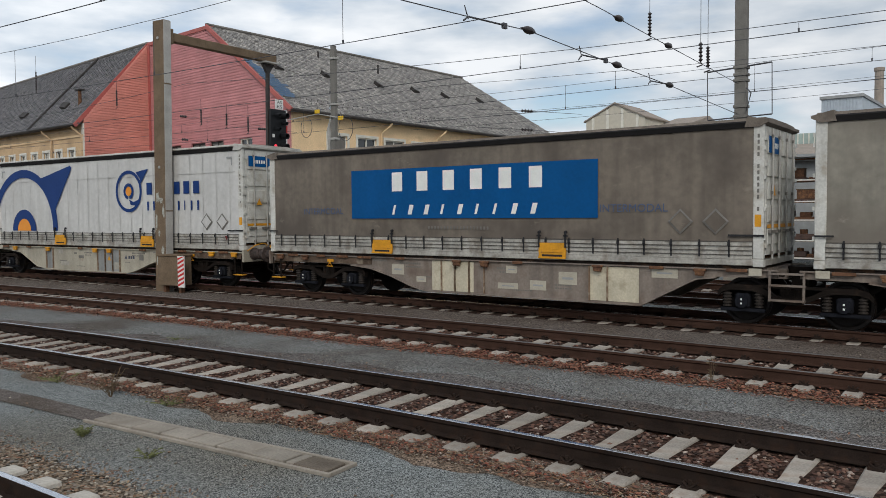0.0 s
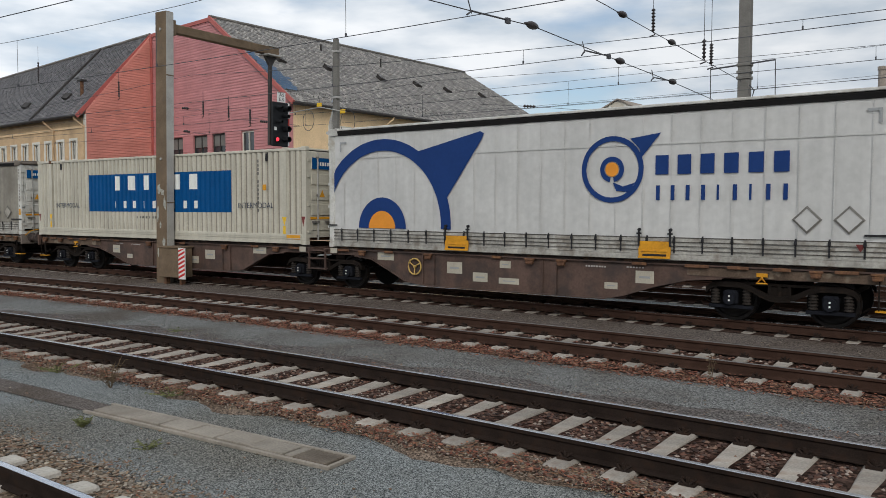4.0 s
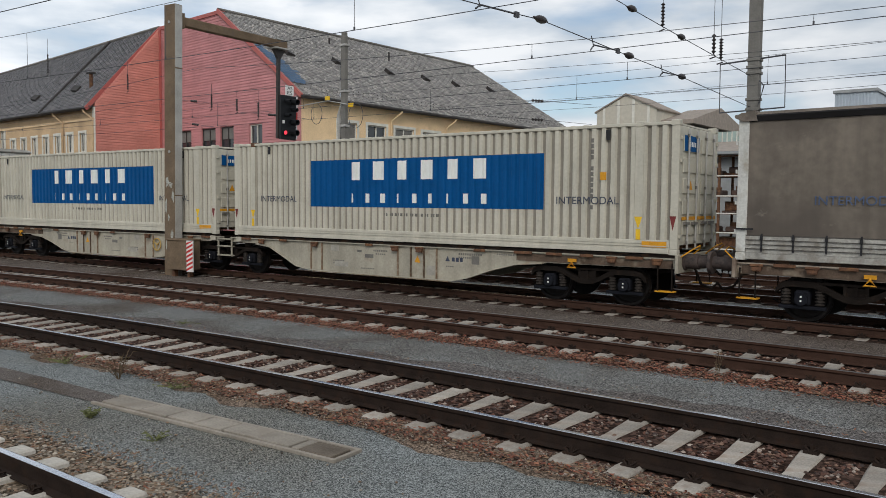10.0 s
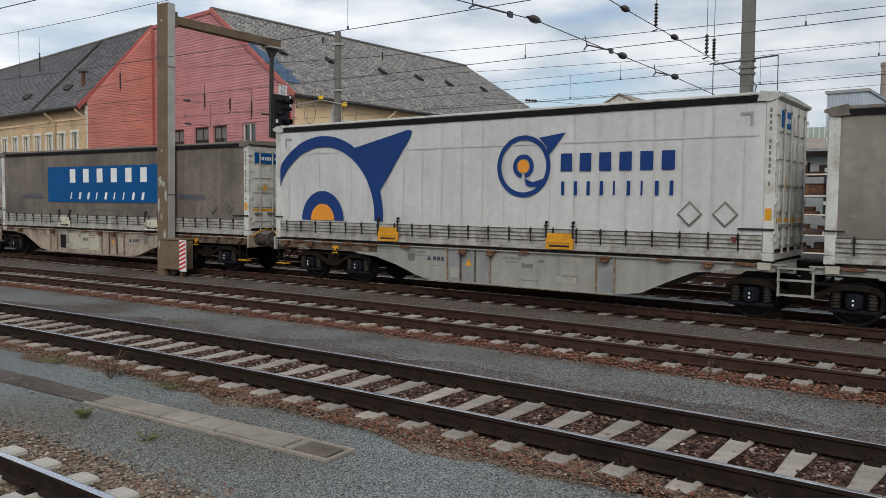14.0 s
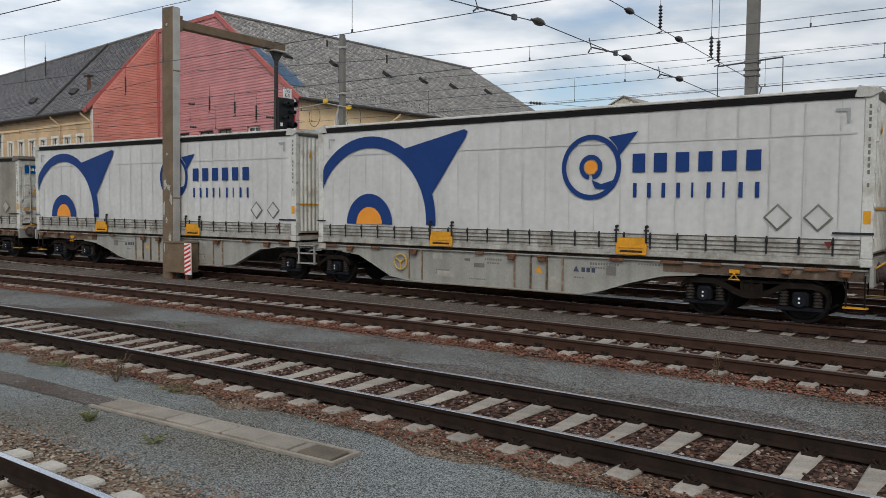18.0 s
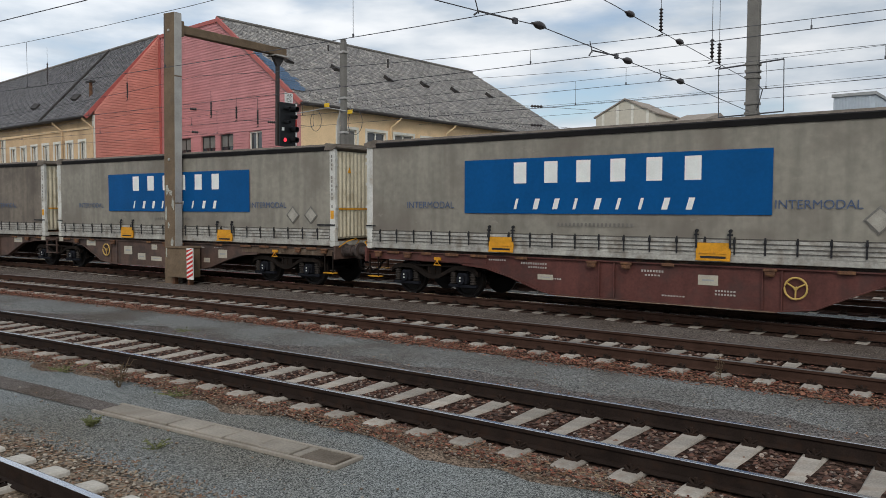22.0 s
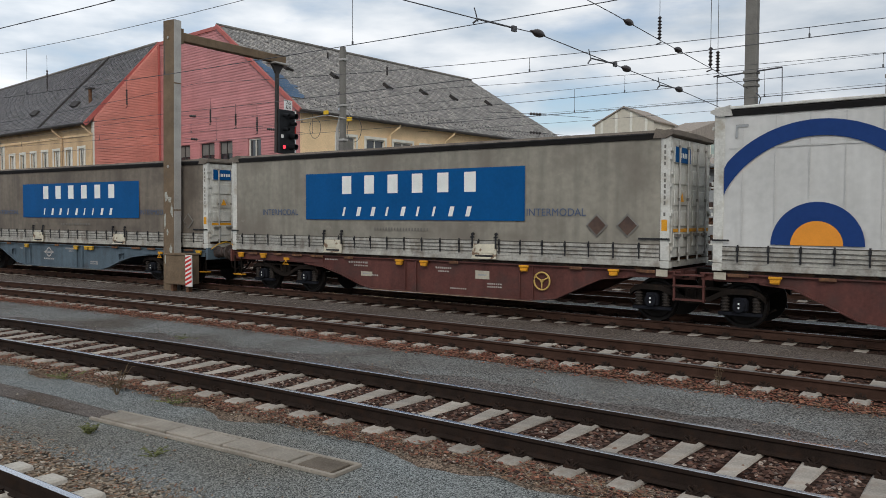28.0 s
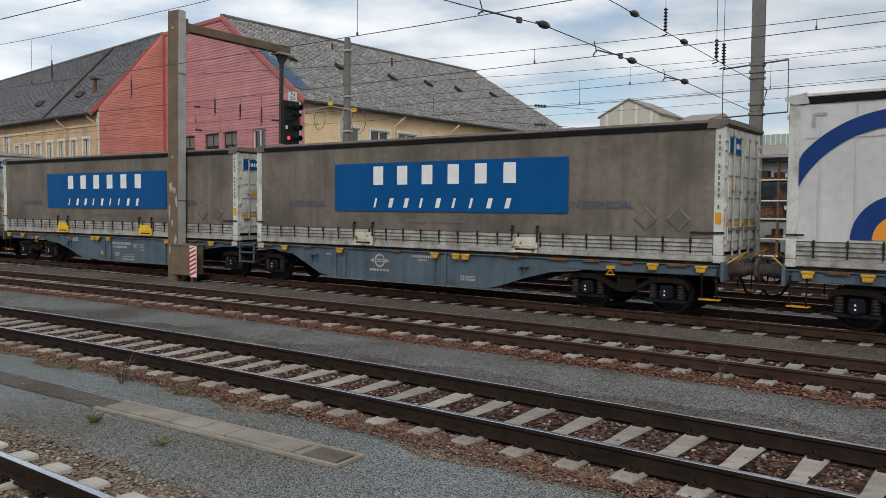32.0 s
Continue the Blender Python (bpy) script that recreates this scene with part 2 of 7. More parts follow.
SLEEPER = mat("sleeper_concrete", (0.345, 0.31, 0.268), rough=0.9, dark=0.35, scale=3, fine=45, bump=0.3, stain=(0.24, 0.185, 0.145), rand=0.2, spec=0.06, stain_lo=0.52, stain_hi=0.74)

SLEEPER_PALE = mat("sleeper_concrete_pale", (0.50, 0.465, 0.41), rough=0.9, dark=0.3, scale=3, fine=45, bump=0.3, stain=(0.3, 0.25, 0.2), rand=0.12, spec=0.06, stain_lo=0.58, stain_hi=0.78)


def gravel_mat(name, lo, hi, stain, cell=46.0, patch=0.35):
    """Fine gravel: each grain its own grey, broad darker patches, rough relief."""
    m = mat(name, hi, rough=0.95, dark=0.3, scale=patch, fine=30, bump=0.0, spec=0.04)
    n, l = m.node_tree.nodes, m.node_tree.links
    b = n["Principled BSDF"]
    co = n.new("ShaderNodeTexCoord")
    vo = n.new("ShaderNodeTexVoronoi")
    vo.inputs["Scale"].default_value = cell
    l.new(co.outputs["Object"], vo.inputs["Vector"])
    sep = n.new("ShaderNodeSeparateColor")
    l.new(vo.outputs["Color"], sep.inputs["Color"])
    grain = n.new("ShaderNodeValToRGB")
    e = grain.color_ramp.elements
    e[0].color, e[1].color = (*lo, 1), (*[min(1, c * 2.0) for c in hi], 1)
    k = e.new(0.55)
    k.color = (*hi, 1)
    l.new(sep.outputs["Red"], grain.inputs["Fac"])
    big = n.new("ShaderNodeTexNoise")
    big.inputs["Scale"].default_value, big.inputs["Detail"].default_value = patch, 9.0
    l.new(co.outputs["Object"], big.inputs["Vector"])
    br = n.new("ShaderNodeValToRGB")
    br.color_ramp.elements[0].position, br.color_ramp.elements[1].position = 0.44, 0.66
    l.new(big.outputs["Fac"], br.inputs["Fac"])
    mx = n.new("ShaderNodeMix")
    mx.data_type, mx.blend_type = "RGBA", "MULTIPLY"
    l.new(br.outputs["Color"], mx.inputs["Factor"])
    l.new(grain.outputs["Color"], mx.inputs["A"])
    mx.inputs["B"].default_value = (*stain, 1)
    l.new(mx.outputs["Result"], b.inputs["Base Color"])
    bp = n.new("ShaderNodeBump")
    bp.inputs["Strength"].default_value, bp.inputs["Distance"].default_value = 0.9, 0.012
    l.new(sep.outputs["Green"], bp.inputs["Height"])
    l.new(bp.outputs["Normal"], b.inputs["Normal"])
    return m


GRAVEL = gravel_mat("blue_grey_gravel", (0.034, 0.039, 0.040), (0.180, 0.190, 0.186), (0.8, 0.72, 0.64), cell=92.0)
CINDER = gravel_mat("dark_cinder_path", (0.026, 0.021, 0.018), (0.135, 0.114, 0.10), (0.66, 0.6, 0.55), cell=70.0)
PATH_MIX = gravel_mat("grey_gravel_path", (0.034, 0.035, 0.035), (0.165, 0.165, 0.158), (0.6, 0.53, 0.48), cell=72.0, patch=0.5)
BALLAST = gravel_mat("ballast_bed", (0.012, 0.008, 0.006), (0.05, 0.031, 0.024), (0.6, 0.45, 0.4), cell=22.0, patch=0.9)
BALLAST_PALE = gravel_mat("pale_ballast_bed", (0.035, 0.028, 0.022), (0.18, 0.145, 0.11), (0.6, 0.52, 0.45), cell=26.0, patch=0.9)
STONES = island_mat("ballast_stones", [(0.04, 0.027, 0.023), (0.15, 0.075, 0.055), (0.065, 0.045, 0.039), (0.21, 0.13, 0.095), (0.03, 0.024, 0.023), (0.11, 0.062, 0.048), (0.055, 0.042, 0.038), (0.38, 0.31, 0.26)])
# near-black stone colours carry the shade beneath the wagons
STONES_SHADED = island_mat("shaded_ballast_stones", [(0.012, 0.010, 0.009), (0.03, 0.02, 0.016), (0.018, 0.014, 0.012), (0.045, 0.032, 0.026)])
STONES_PALE = island_mat("gravel_stones", [(0.10, 0.08, 0.062), (0.25, 0.205, 0.16), (0.15, 0.128, 0.105), (0.42, 0.37, 0.30), (0.06, 0.05, 0.042), (0.28, 0.19, 0.13), (0.17, 0.165, 0.155)])
DEBRIS = island_mat("dry_straw_and_bark", [(0.25, 0.155, 0.09), (0.15, 0.08, 0.05), (0.33, 0.235, 0.145), (0.22, 0.09, 0.055), (0.11, 0.07, 0.05), (0.25, 0.125, 0.08)])
DARK_DUST = gravel_mat("dark_brake_dust", (0.024, 0.022, 0.021), (0.122, 0.111, 0.104), (0.7, 0.65, 0.62), cell=55.0, patch=0.8)
ASPHALT = gravel_mat("worn_asphalt", (0.055, 0.047, 0.042), (0.115, 0.10, 0.09), (0.75, 0.7, 0.65), cell=95.0, patch=1.6)
VERGE_SOIL = gravel_mat("brown_gritty_soil", (0.045, 0.034, 0.026), (0.165, 0.125, 0.095), (0.62, 0.55, 0.5), cell=55.0, patch=1.4)
LEAVES = island_mat("dead_leaves", [(0.24, 0.085, 0.055), (0.16, 0.06, 0.042), (0.29, 0.135, 0.085), (0.11, 0.055, 0.04), (0.20, 0.105, 0.075)])
SLAB_DARK = mat("worn_dark_concrete", (0.15, 0.125, 0.10), spec=0.05, rough=0.9, dark=0.35, scale=3, fine=50, bump=0.4)
SLAB = mat("duct_concrete", (0.28, 0.25, 0.21), spec=0.05, rough=0.9, dark=0.28, scale=2, fine=40, bump=0.3, stain=(0.23, 0.2, 0.165), rand=0.1)
POST_STEEL = mat("weathered_galvanised_steel", (0.165, 0.12, 0.08), spec=0.08, rough=0.7, metal=0.0, dark=0.3, scale=2.5, fine=30, bump=0.1, stain=(0.13, 0.10, 0.075), stain_lo=0.55, stain_hi=0.75)
PEELED = mat("peeled_paint_grey_green", (0.36, 0.37, 0.33), rough=0.7, dark=0.35, scale=9, fine=40, stain=(0.2, 0.16, 0.12))
POST_PALE = mat("galvanised_steel_pale", (0.40, 0.39, 0.365), rough=0.5, metal=0.1, dark=0.25, scale=2.5, fine=30)
MAST = mat("mast_concrete", (0.17, 0.162, 0.147), rough=0.85, dark=0.25, scale=2.5, fine=30)
WIRE = mat("copper_wire_dark", (0.085, 0.085, 0.092), rough=0.6, metal=0.3, dark=0.1, bump=0.0)
INSUL = mat("brown_insulator", (0.045, 0.038, 0.038), rough=0.35, dark=0.2, bump=0.0)
SIDING = mat("red_board_siding", (0.50, 0.215, 0.213), rough=0.6, dark=0.2, scale=0.8, fine=12, bump=0.05, rand=0.06)
SIDING_OR = mat("orange_red_board_siding", (0.63, 0.265, 0.212), rough=0.6, dark=0.2, scale=0.8, fine=12, bump=0.05, rand=0.06)
VERGE = mat("red_verge_trim", (0.40, 0.11, 0.095), rough=0.55, dark=0.15)
PLASTER = mat("yellow_plaster", (0.80, 0.585, 0.35), rough=0.9, dark=0.2, scale=0.6, fine=14, bump=0.15, stain=(0.58, 0.42, 0.25), stain_lo=0.55, stain_hi=0.75)
PLASTER_DULL = mat("ochre_plaster", (0.58, 0.41, 0.245), rough=0.9, dark=0.25, scale=0.6, fine=14, bump=0.15, stain=(0.38, 0.27, 0.165), stain_lo=0.5, stain_hi=0.75)
SLATE = mat("roof_slate", (0.165, 0.152, 0.137), rough=0.85, dark=0.4, scale=0.7, fine=9, bump=0.25, rand=0.2)
SLATE_JOIN = island_mat("roof_slate_loose", [(0.17, 0.163, 0.157), (0.29, 0.277, 0.262), (0.225, 0.216, 0.207), (0.42, 0.395, 0.36), (0.19, 0.183, 0.178)], rough=0.85, fine=12)
SLATE_DARK = island_mat("roof_slate_dark", [(0.095, 0.094, 0.099), (0.18, 0.177, 0.184), (0.135, 0.132, 0.138), (0.27, 0.262, 0.26), (0.115, 0.113, 0.118)], rough=0.85, fine=12)
SLATE_BLUE = mat("roof_slate_new_blue", (0.075, 0.125, 0.20), rough=0.7, dark=0.2, scale=1, rand=0.1)
TRIM_W = mat("window_trim_white", (0.66, 0.64, 0.57), rough=0.6, dark=0.15)
GLASS = mat("window_glass_dark", (0.03, 0.035, 0.04), rough=0.08, dark=0.2, bump=0.0, spec=0.6)
ZINC = mat("zinc_gutter", (0.05, 0.044, 0.041), rough=0.6, metal=0.15, dark=0.3)
SIGNAL_BLK = mat("signal_black", (0.012, 0.013, 0.015), rough=0.55, dark=0.2, bump=0.03)
SIGN_W = mat("sign_white", (0.7, 0.7, 0.68), rough=0.5, dark=0.1, bump=0.02)
SIGN_RED = mat("sign_red", (0.5, 0.03, 0.025), rough=0.5, dark=0.15, bump=0.02)
HOUSE_W = mat("far_house_plaster", (0.52, 0.48, 0.40), rough=0.9, dark=0.12)
HOUSE_ROOF = mat("far_house_roof", (0.30, 0.255, 0.215), rough=0.85, dark=0.25)
SHED_BLUE = mat("pale_blue_cladding", (0.42, 0.47, 0.52), rough=0.5, dark=0.12)
SHED_GREY = mat("grey_cladding", (0.30, 0.31, 0.31), rough=0.6, dark=0.2)
SKYLIGHT = mat("greenish_skylight", (0.33, 0.41, 0.38), rough=0.4, dark=0.2)
PLANT = mat("weed_green", (0.15, 0.16, 0.065), rough=0.8, dark=0.4, rand=0.2)
PLANT_DRY = mat("weed_dry", (0.12, 0.085, 0.05), rough=0.85, dark=0.4)
glow = bpy.data.materials.new("signal_lamp_red")
glow.use_nodes = True
glow.node_tree.nodes["Principled BSDF"].inputs["Base Color"].default_value = (0.3, 0.01, 0.02, 1)
glow.node_tree.nodes["Principled BSDF"].inputs["Emission Color"].default_value = (1.0, 0.05, 0.08, 1)
glow.node_tree.nodes["Principled BSDF"].inputs["Emission Strength"].default_value = 1.2

# ---- mesh helpers ----


class Geo:
    """Collects faces of one part."""

    def __init__(self):
        self.v, self.f = [], []

    def add(self, verts, faces):
        o = len(self.v)
        self.v += [tuple(p) for p in verts]
        self.f += [tuple(o + i for i in f) for f in faces]
        return self

    def box(self, x0, x1, y0, y1, z0, z1, c=0.0):
        x0, x1 = min(x0, x1), max(x0, x1)
        y0, y1 = min(y0, y1), max(y0, y1)
        z0, z1 = min(z0, z1), max(z0, z1)
        if c <= 0 or c * 2.2 > min(x1 - x0, y1 - y0, z1 - z0):
            v = [(x, y, z) for z in (z0, z1) for y in (y0, y1) for x in (x0, x1)]
            return self.add(v, [(0, 2, 3, 1), (4, 5, 7, 6), (0, 1, 5, 4), (2, 6, 7, 3), (0, 4, 6, 2), (1, 3, 7, 5)])
        b = bmesh.new()
        bmesh.ops.create_cube(b, size=1)
        for q in b.verts:
            q.co = Vector(((x0 + x1) / 2 + q.co.x * (x1 - x0), (y0 + y1) / 2 + q.co.y * (y1 - y0), (z0 + z1) / 2 + q.co.z * (z1 - z0)))
        bmesh.ops.bevel(b, geom=b.edges[:], offset=c, segments=1, affect="EDGES")
        b.verts.index_update()
        self.add([q.co for q in b.verts], [[q.index for q in f.verts] for f in b.faces])
        b.free()
        return self

    def prism(self, pts, axis, a, b):
        """A polygon in the plane across an axis, swept from a to b."""
        n = len(pts)
        if axis == "y":
            v = [(p, a, q) for p, q in pts] + [(p, b, q) for p, q in pts]
        elif axis == "x":
            v = [(a, p, q) for p, q in pts] + [(b, p, q) for p, q in pts]
        else:
            v = [(p, q, a) for p, q in pts] + [(p, q, b) for p, q in pts]
        return self.add(v, [tuple(range(n))[::-1], tuple(range(n, 2 * n))] + [(i, (i + 1) % n, n + (i + 1) % n, n + i) for i in range(n)])

    def cyl(self, p, q, r, n=12, r2=None):
        p, q = Vector(p), Vector(q)
        d = (q - p).normalized()
        u = d.orthogonal().normalized()
        w = d.cross(u)
        r2 = r if r2 is None else r2
        ring = [(math.cos(2 * math.pi * i / n), math.sin(2 * math.pi * i / n)) for i in range(n)]
        v = [p + r * (c * u + s * w) for c, s in ring] + [q + r2 * (c * u + s * w) for c, s in ring]
        return self.add(v, [tuple(range(n))[::-1], tuple(range(n, 2 * n))] + [(i, (i + 1) % n, n + (i + 1) % n, n + i) for i in range(n)])

    def tube(self, pts, r, n=6):
        pts = [Vector(p) for p in pts]
        rings = []
        for i, p in enumerate(pts):
            d = (pts[min(i + 1, len(pts) - 1)] - pts[max(i - 1, 0)]).normalized()
            u = d.cross(Vector((0, 0, 1)))
            u = u.normalized() if u.length > 0.01 else d.orthogonal().normalized()
            w = d.cross(u)
            rings += [p + r * (math.cos(2 * math.pi * k / n) * u + math.sin(2 * math.pi * k / n) * w) for k in range(n)]
        f = [tuple(range(n))[::-1], tuple(range(len(rings) - n, len(rings)))]
        for i in range(len(pts) - 1):
            f += [(i * n + k, i * n + (k + 1) % n, (i + 1) * n + (k + 1) % n, (i + 1) * n + k) for k in range(n)]
        return self.add(rings, f)

    def lathe(self, prof, p, axis, n=24):
        """A profile (distance along the axis, radius) turned round an axis through p."""
        p, d = Vector(p), Vector(axis).normalized()
        u = d.orthogonal().normalized()
        w = d.cross(u)
        v = [p + a * d + r * (math.cos(2 * math.pi * k / n) * u + math.sin(2 * math.pi * k / n) * w) for a, r in prof for k in range(n)]
        f = [tuple(range(n))[::-1], tuple(range(len(v) - n, len(v)))]
        for i in range(len(prof) - 1):
            f += [(i * n + k, i * n + (k + 1) % n, (i + 1) * n + (k + 1) % n, (i + 1) * n + k) for k in range(n)]
        return self.add(v, f)

    def mesh(self, name, material):
        me = bpy.data.meshes.new(name)
        me.from_pydata(self.v, [], self.f)
        me.materials.append(material)
        b = bmesh.new()
        b.from_mesh(me)
        bmesh.ops.recalc_face_normals(b, faces=b.faces)
        b.to_mesh(me)
        b.free()
        return me


def smooth(ob, angle=35):
    me = ob.data
    me.polygons.foreach_set("use_smooth", [True] * len(me.polygons))
    me.set_sharp_from_angle(angle=radians(angle))
    return ob


def part(name, g, material, parent=None, label=""):
    ob = new(name, g.mesh(name, material))
    ob.parent = parent
    if label:
        ob["label"] = label
    return ob


def thing(name, label, category, m=None, group="", kind=""):
    ob = new(name)
    ob.empty_display_size = 0.3
    if m is not None:
        ob.matrix_basis = m
    return tagged(ob, label, category, group, kind)


def put(ob, m):
    ob.matrix_basis = m
    return ob


# ---- plan: tracks as arcs that run out into straights ----


class Track:
    def __init__(self, y, k, lo=-60.0, hi=30.0):
        self.y, self.r, self.lo, self.hi = y, 1.0 / k, lo, hi

    def at(self, s, side=0.0, z=0.0):
        """The place at s metres along, side metres away from the camera's side, and the heading."""
        c = min(max(s, self.lo), self.hi)
        a = c / self.r
        x, y = self.r * math.sin(a), self.y - self.r + self.r * math.cos(a)
        x += (s - c) * math.cos(a)
        y -= (s - c) * math.sin(a)
        return Vector((x + side * math.sin(a), y + side * math.cos(a), z)), -a

    def m(self, s, side=0.0, z=0.0):
        p, a = self.at(s, side, z)
        return Matrix.Translation(p) @ Matrix.Rotation(a, 4, "Z")


G = 0.7535
T_A = Track(3.10 - G, 0.0060)
T_B = Track(6.73 + G, 0.0060)
T_C = Track(11.59 + G, 0.0046)
T_D = Track(16.03 + G, 0.0033)
T_E = Track(20.7, 0.0030)
T_F = Track(24.9, 0.0027)


def sweep(track, s0, s1, step, prof):
    """A closed profile (side, z) swept along a track."""
    n, g = len(prof), Geo()
    k = max(2, int((s1 - s0) / step) + 1)
    for i in range(k):
        s = s0 + (s1 - s0) * i / (k - 1)
        g.v += [tuple(track.at(s, a, z)[0]) for a, z in prof]
    for i in range(k - 1):
        g.f += [(i * n + j, i * n + (j + 1) % n, (i + 1) * n + (j + 1) % n, (i + 1) * n + j) for j in range(n)]
    g.f += [tuple(range(n))[::-1], tuple(range((k - 1) * n, k * n))]
    return g


ground = tagged(part("ground", Geo().add([(-1600, -1600, -0.225), (1600, -1600, -0.225), (1600, 1600, -0.225), (-1600, 1600, -0.225)], [(0, 1, 2, 3)]), GRAVEL),
                "dark grey gravel ground between the railway tracks", "ground", kind="structure")

RAIL = [(-0.0375, 0.0), (-0.035, -0.035), (-0.010, -0.052), (-0.009, -0.145), (-0.070, -0.160), (-0.070, -0.172),
        (0.070, -0.172), (0.070, -0.160), (0.009, -0.145), (0.010, -0.052), (0.035, -0.035), (0.0375, 0.0)]
HEADTOP = [(-0.034, 0.0015), (-0.026, 0.004), (0.026, 0.004), (0.034, 0.0015), (0.034, -0.004), (-0.034, -0.004)]


def sleeper_mesh(material):
    g = Geo()
    xs = [-1.13, -1.10, -0.95, -0.55, 0.0, 0.55, 0.95, 1.18, 1.21]
    tops = [-0.175, -0.162, -0.158, -0.168, -0.185, -0.168, -0.158, -0.162, -0.175]
    half = [0.105, 0.112, 0.118, 0.11, 0.095, 0.11, 0.12, 0.118, 0.11]
    for a, z, w in zip(xs, tops, half):
        g.v += [(-w - 0.03, a, -0.36), (-w, a, z - 0.02), (-w + 0.02, a, z), (w - 0.02, a, z), (w, a, z - 0.02), (w + 0.03, a, -0.36)]
    for i in range(len(xs) - 1):
        g.f += [(i * 6 + j, i * 6 + (j + 1) % 6, (i + 1) * 6 + (j + 1) % 6, (i + 1) * 6 + j) for j in range(6)]
    g.f += [tuple(range(6))[::-1], tuple(range(48, 54))]
    return g.mesh("sleeper", material)


SLEEPER_ME = sleeper_mesh(SLEEPER)
SLEEPER_ME_PALE = sleeper_mesh(SLEEPER_PALE)


def railway(name, label, track, phase, pitch, n0, n1, top, bed_lo, bed_hi, far=260.0, bed_mat=None, sink=0.0, rail_mat=RAIL_SIDE):
    """A track: ballast bed, two rails with their running faces, sleepers and fastenings."""
    bed = sweep(track, -far, 120, 2.0, [(-bed_lo, -0.30), (-bed_lo + 0.25, -0.205), (bed_hi - 0.25, -0.205), (bed_hi, -0.30)])
    tr = tagged(part(name, bed, bed_mat or BALLAST), label, "railway track", kind="structure")
    for side in (-G, G):
        rail = part("rail", sweep(track, -far, 120, 1.0, [(a + side, z) for a, z in RAIL]), rail_mat, tr)
        part("running_face", sweep(track, -far, 120, 1.0, [(a + side, z) for a, z in HEADTOP]), top, rail, "worn bright steel running face")
    clips = Geo()
    for i in range(n0, n1):
        m = track.m(phase + pitch * i)
        ob = new("sleeper", SLEEPER_ME_PALE if track is T_A else SLEEPER_ME)
        ob.parent = tr
        ob.matrix_basis = Matrix.Translation((0, 0, -sink - random.uniform(0, 0.012))) @ m @ Matrix.Rotation(radians(random.uniform(-0.8, 0.8)), 4, "Z")
        for side in (-G, G):
            for e in (-1, 1):
                base = [m @ Vector((a, side + e * c, 0)) for a, c in ((-0.07, 0.075), (0.07, 0.075), (0.07, 0.16), (-0.07, 0.16))]
                clips.add([(p.x, p.y, -0.178) for p in base] + [(p.x, p.y, -0.148) for p in base], [(4, 5, 6, 7), (0, 1, 5, 4), (1, 2, 6, 5), (2, 3, 7, 6), (3, 0, 4, 7)])
                for d in (-1, 1):
                    clips.tube([m @ Vector((d * 0.02, side + e * 0.135, -0.15)), m @ Vector((d * 0.055, side + e * 0.13, -0.118)), m @ Vector((d * 0.06, side + e * 0.09, -0.115)), m @ Vector((d * 0.025, side + e * 0.07, -0.145))], 0.011, 4)
                p = m @ Vector((0, side + e * 0.115, -0.15))
                clips.cyl(p, p + Vector((0, 0, 0.055)), 0.017, 6)
    tagged(part("rail_clips", clips, RAIL_DARK, tr), kind="stuff")
    return tr


tr_a = railway("track_1", "nearest track, rusty rails on weathered concrete sleepers", T_A, -8.31, 0.6, -14, 26, RAIL_TOP, 1.7, 1.72, bed_mat=BALLAST_PALE, rail_mat=RAIL_DARK, sink=-0.012)
tr_b = railway("track_2", "bright-topped rails on concrete sleepers in brown ballast", T_B, -8.484, 0.599, -75, 26, RAIL_TOP, 1.5, 1.75, rail_mat=RAIL_DARK)
tr_c = railway("track_3", "dull rails on concrete sleepers with fallen leaves", T_C, -8.237, 0.610, -75, 34, RAIL_TOP_DULL, 1.75, 1.6)
tr_d = railway("track_4", "rails on concrete sleepers under the freight train", T_D, -6.034, 0.615, -85, 36, RAIL_TOP, 1.6, 1.8, sink=0.028)
tr_e = railway("track_5", "rusty track behind the freight train", T_E, -6.0, 0.63, -60, 26, RAIL_TOP_DULL, 1.7, 1.7, sink=0.035)
tr_f = railway("track_6", "rusty siding in front of the storage racks", T_F, -6.0, 0.63, -60, 26, RAIL_TOP_DULL, 1.7, 1.7)
platform = tagged(part("platform", sweep(T_A, -160, 90, 2.0, [(-1.65, -0.30), (-1.65, 0.50), (-1.60, 0.55), (-6.5, 0.55), (-6.5, -0.30)]), SLAB),
                  "concrete station platform beside the nearest track", "platform", kind="structure")


def rocks(name, label, material, spots, size):
    """Loose stones: rough little octahedra in one mesh."""
    g = Geo()
    for x, y, z in spots:
        r = size * random.uniform(0.55, 1.3)
        a = random.uniform(0, 6.28)
        ca, sa = math.cos(a), math.sin(a)
        q = []
        for px, py, pz in ((1, 0, 0.25), (0.1, 0.9, 0.1), (-1, 0, 0.2), (0, -0.9, 0.3), (0.2, 0.1, 0.7), (0, 0, -0.6)):
            k = r * random.uniform(0.75, 1.2)
            q.append((x + k * (px * ca - py * sa), y + k * (px * sa + py * ca), z + k * pz))
        g.add(q, [(0, 1, 4), (1, 2, 4), (2, 3, 4), (3, 0, 4), (1, 0, 5), (2, 1, 5), (3, 2, 5), (0, 3, 5)])
    return tagged(part(name, g, material), label, "gravel", kind="stuff")


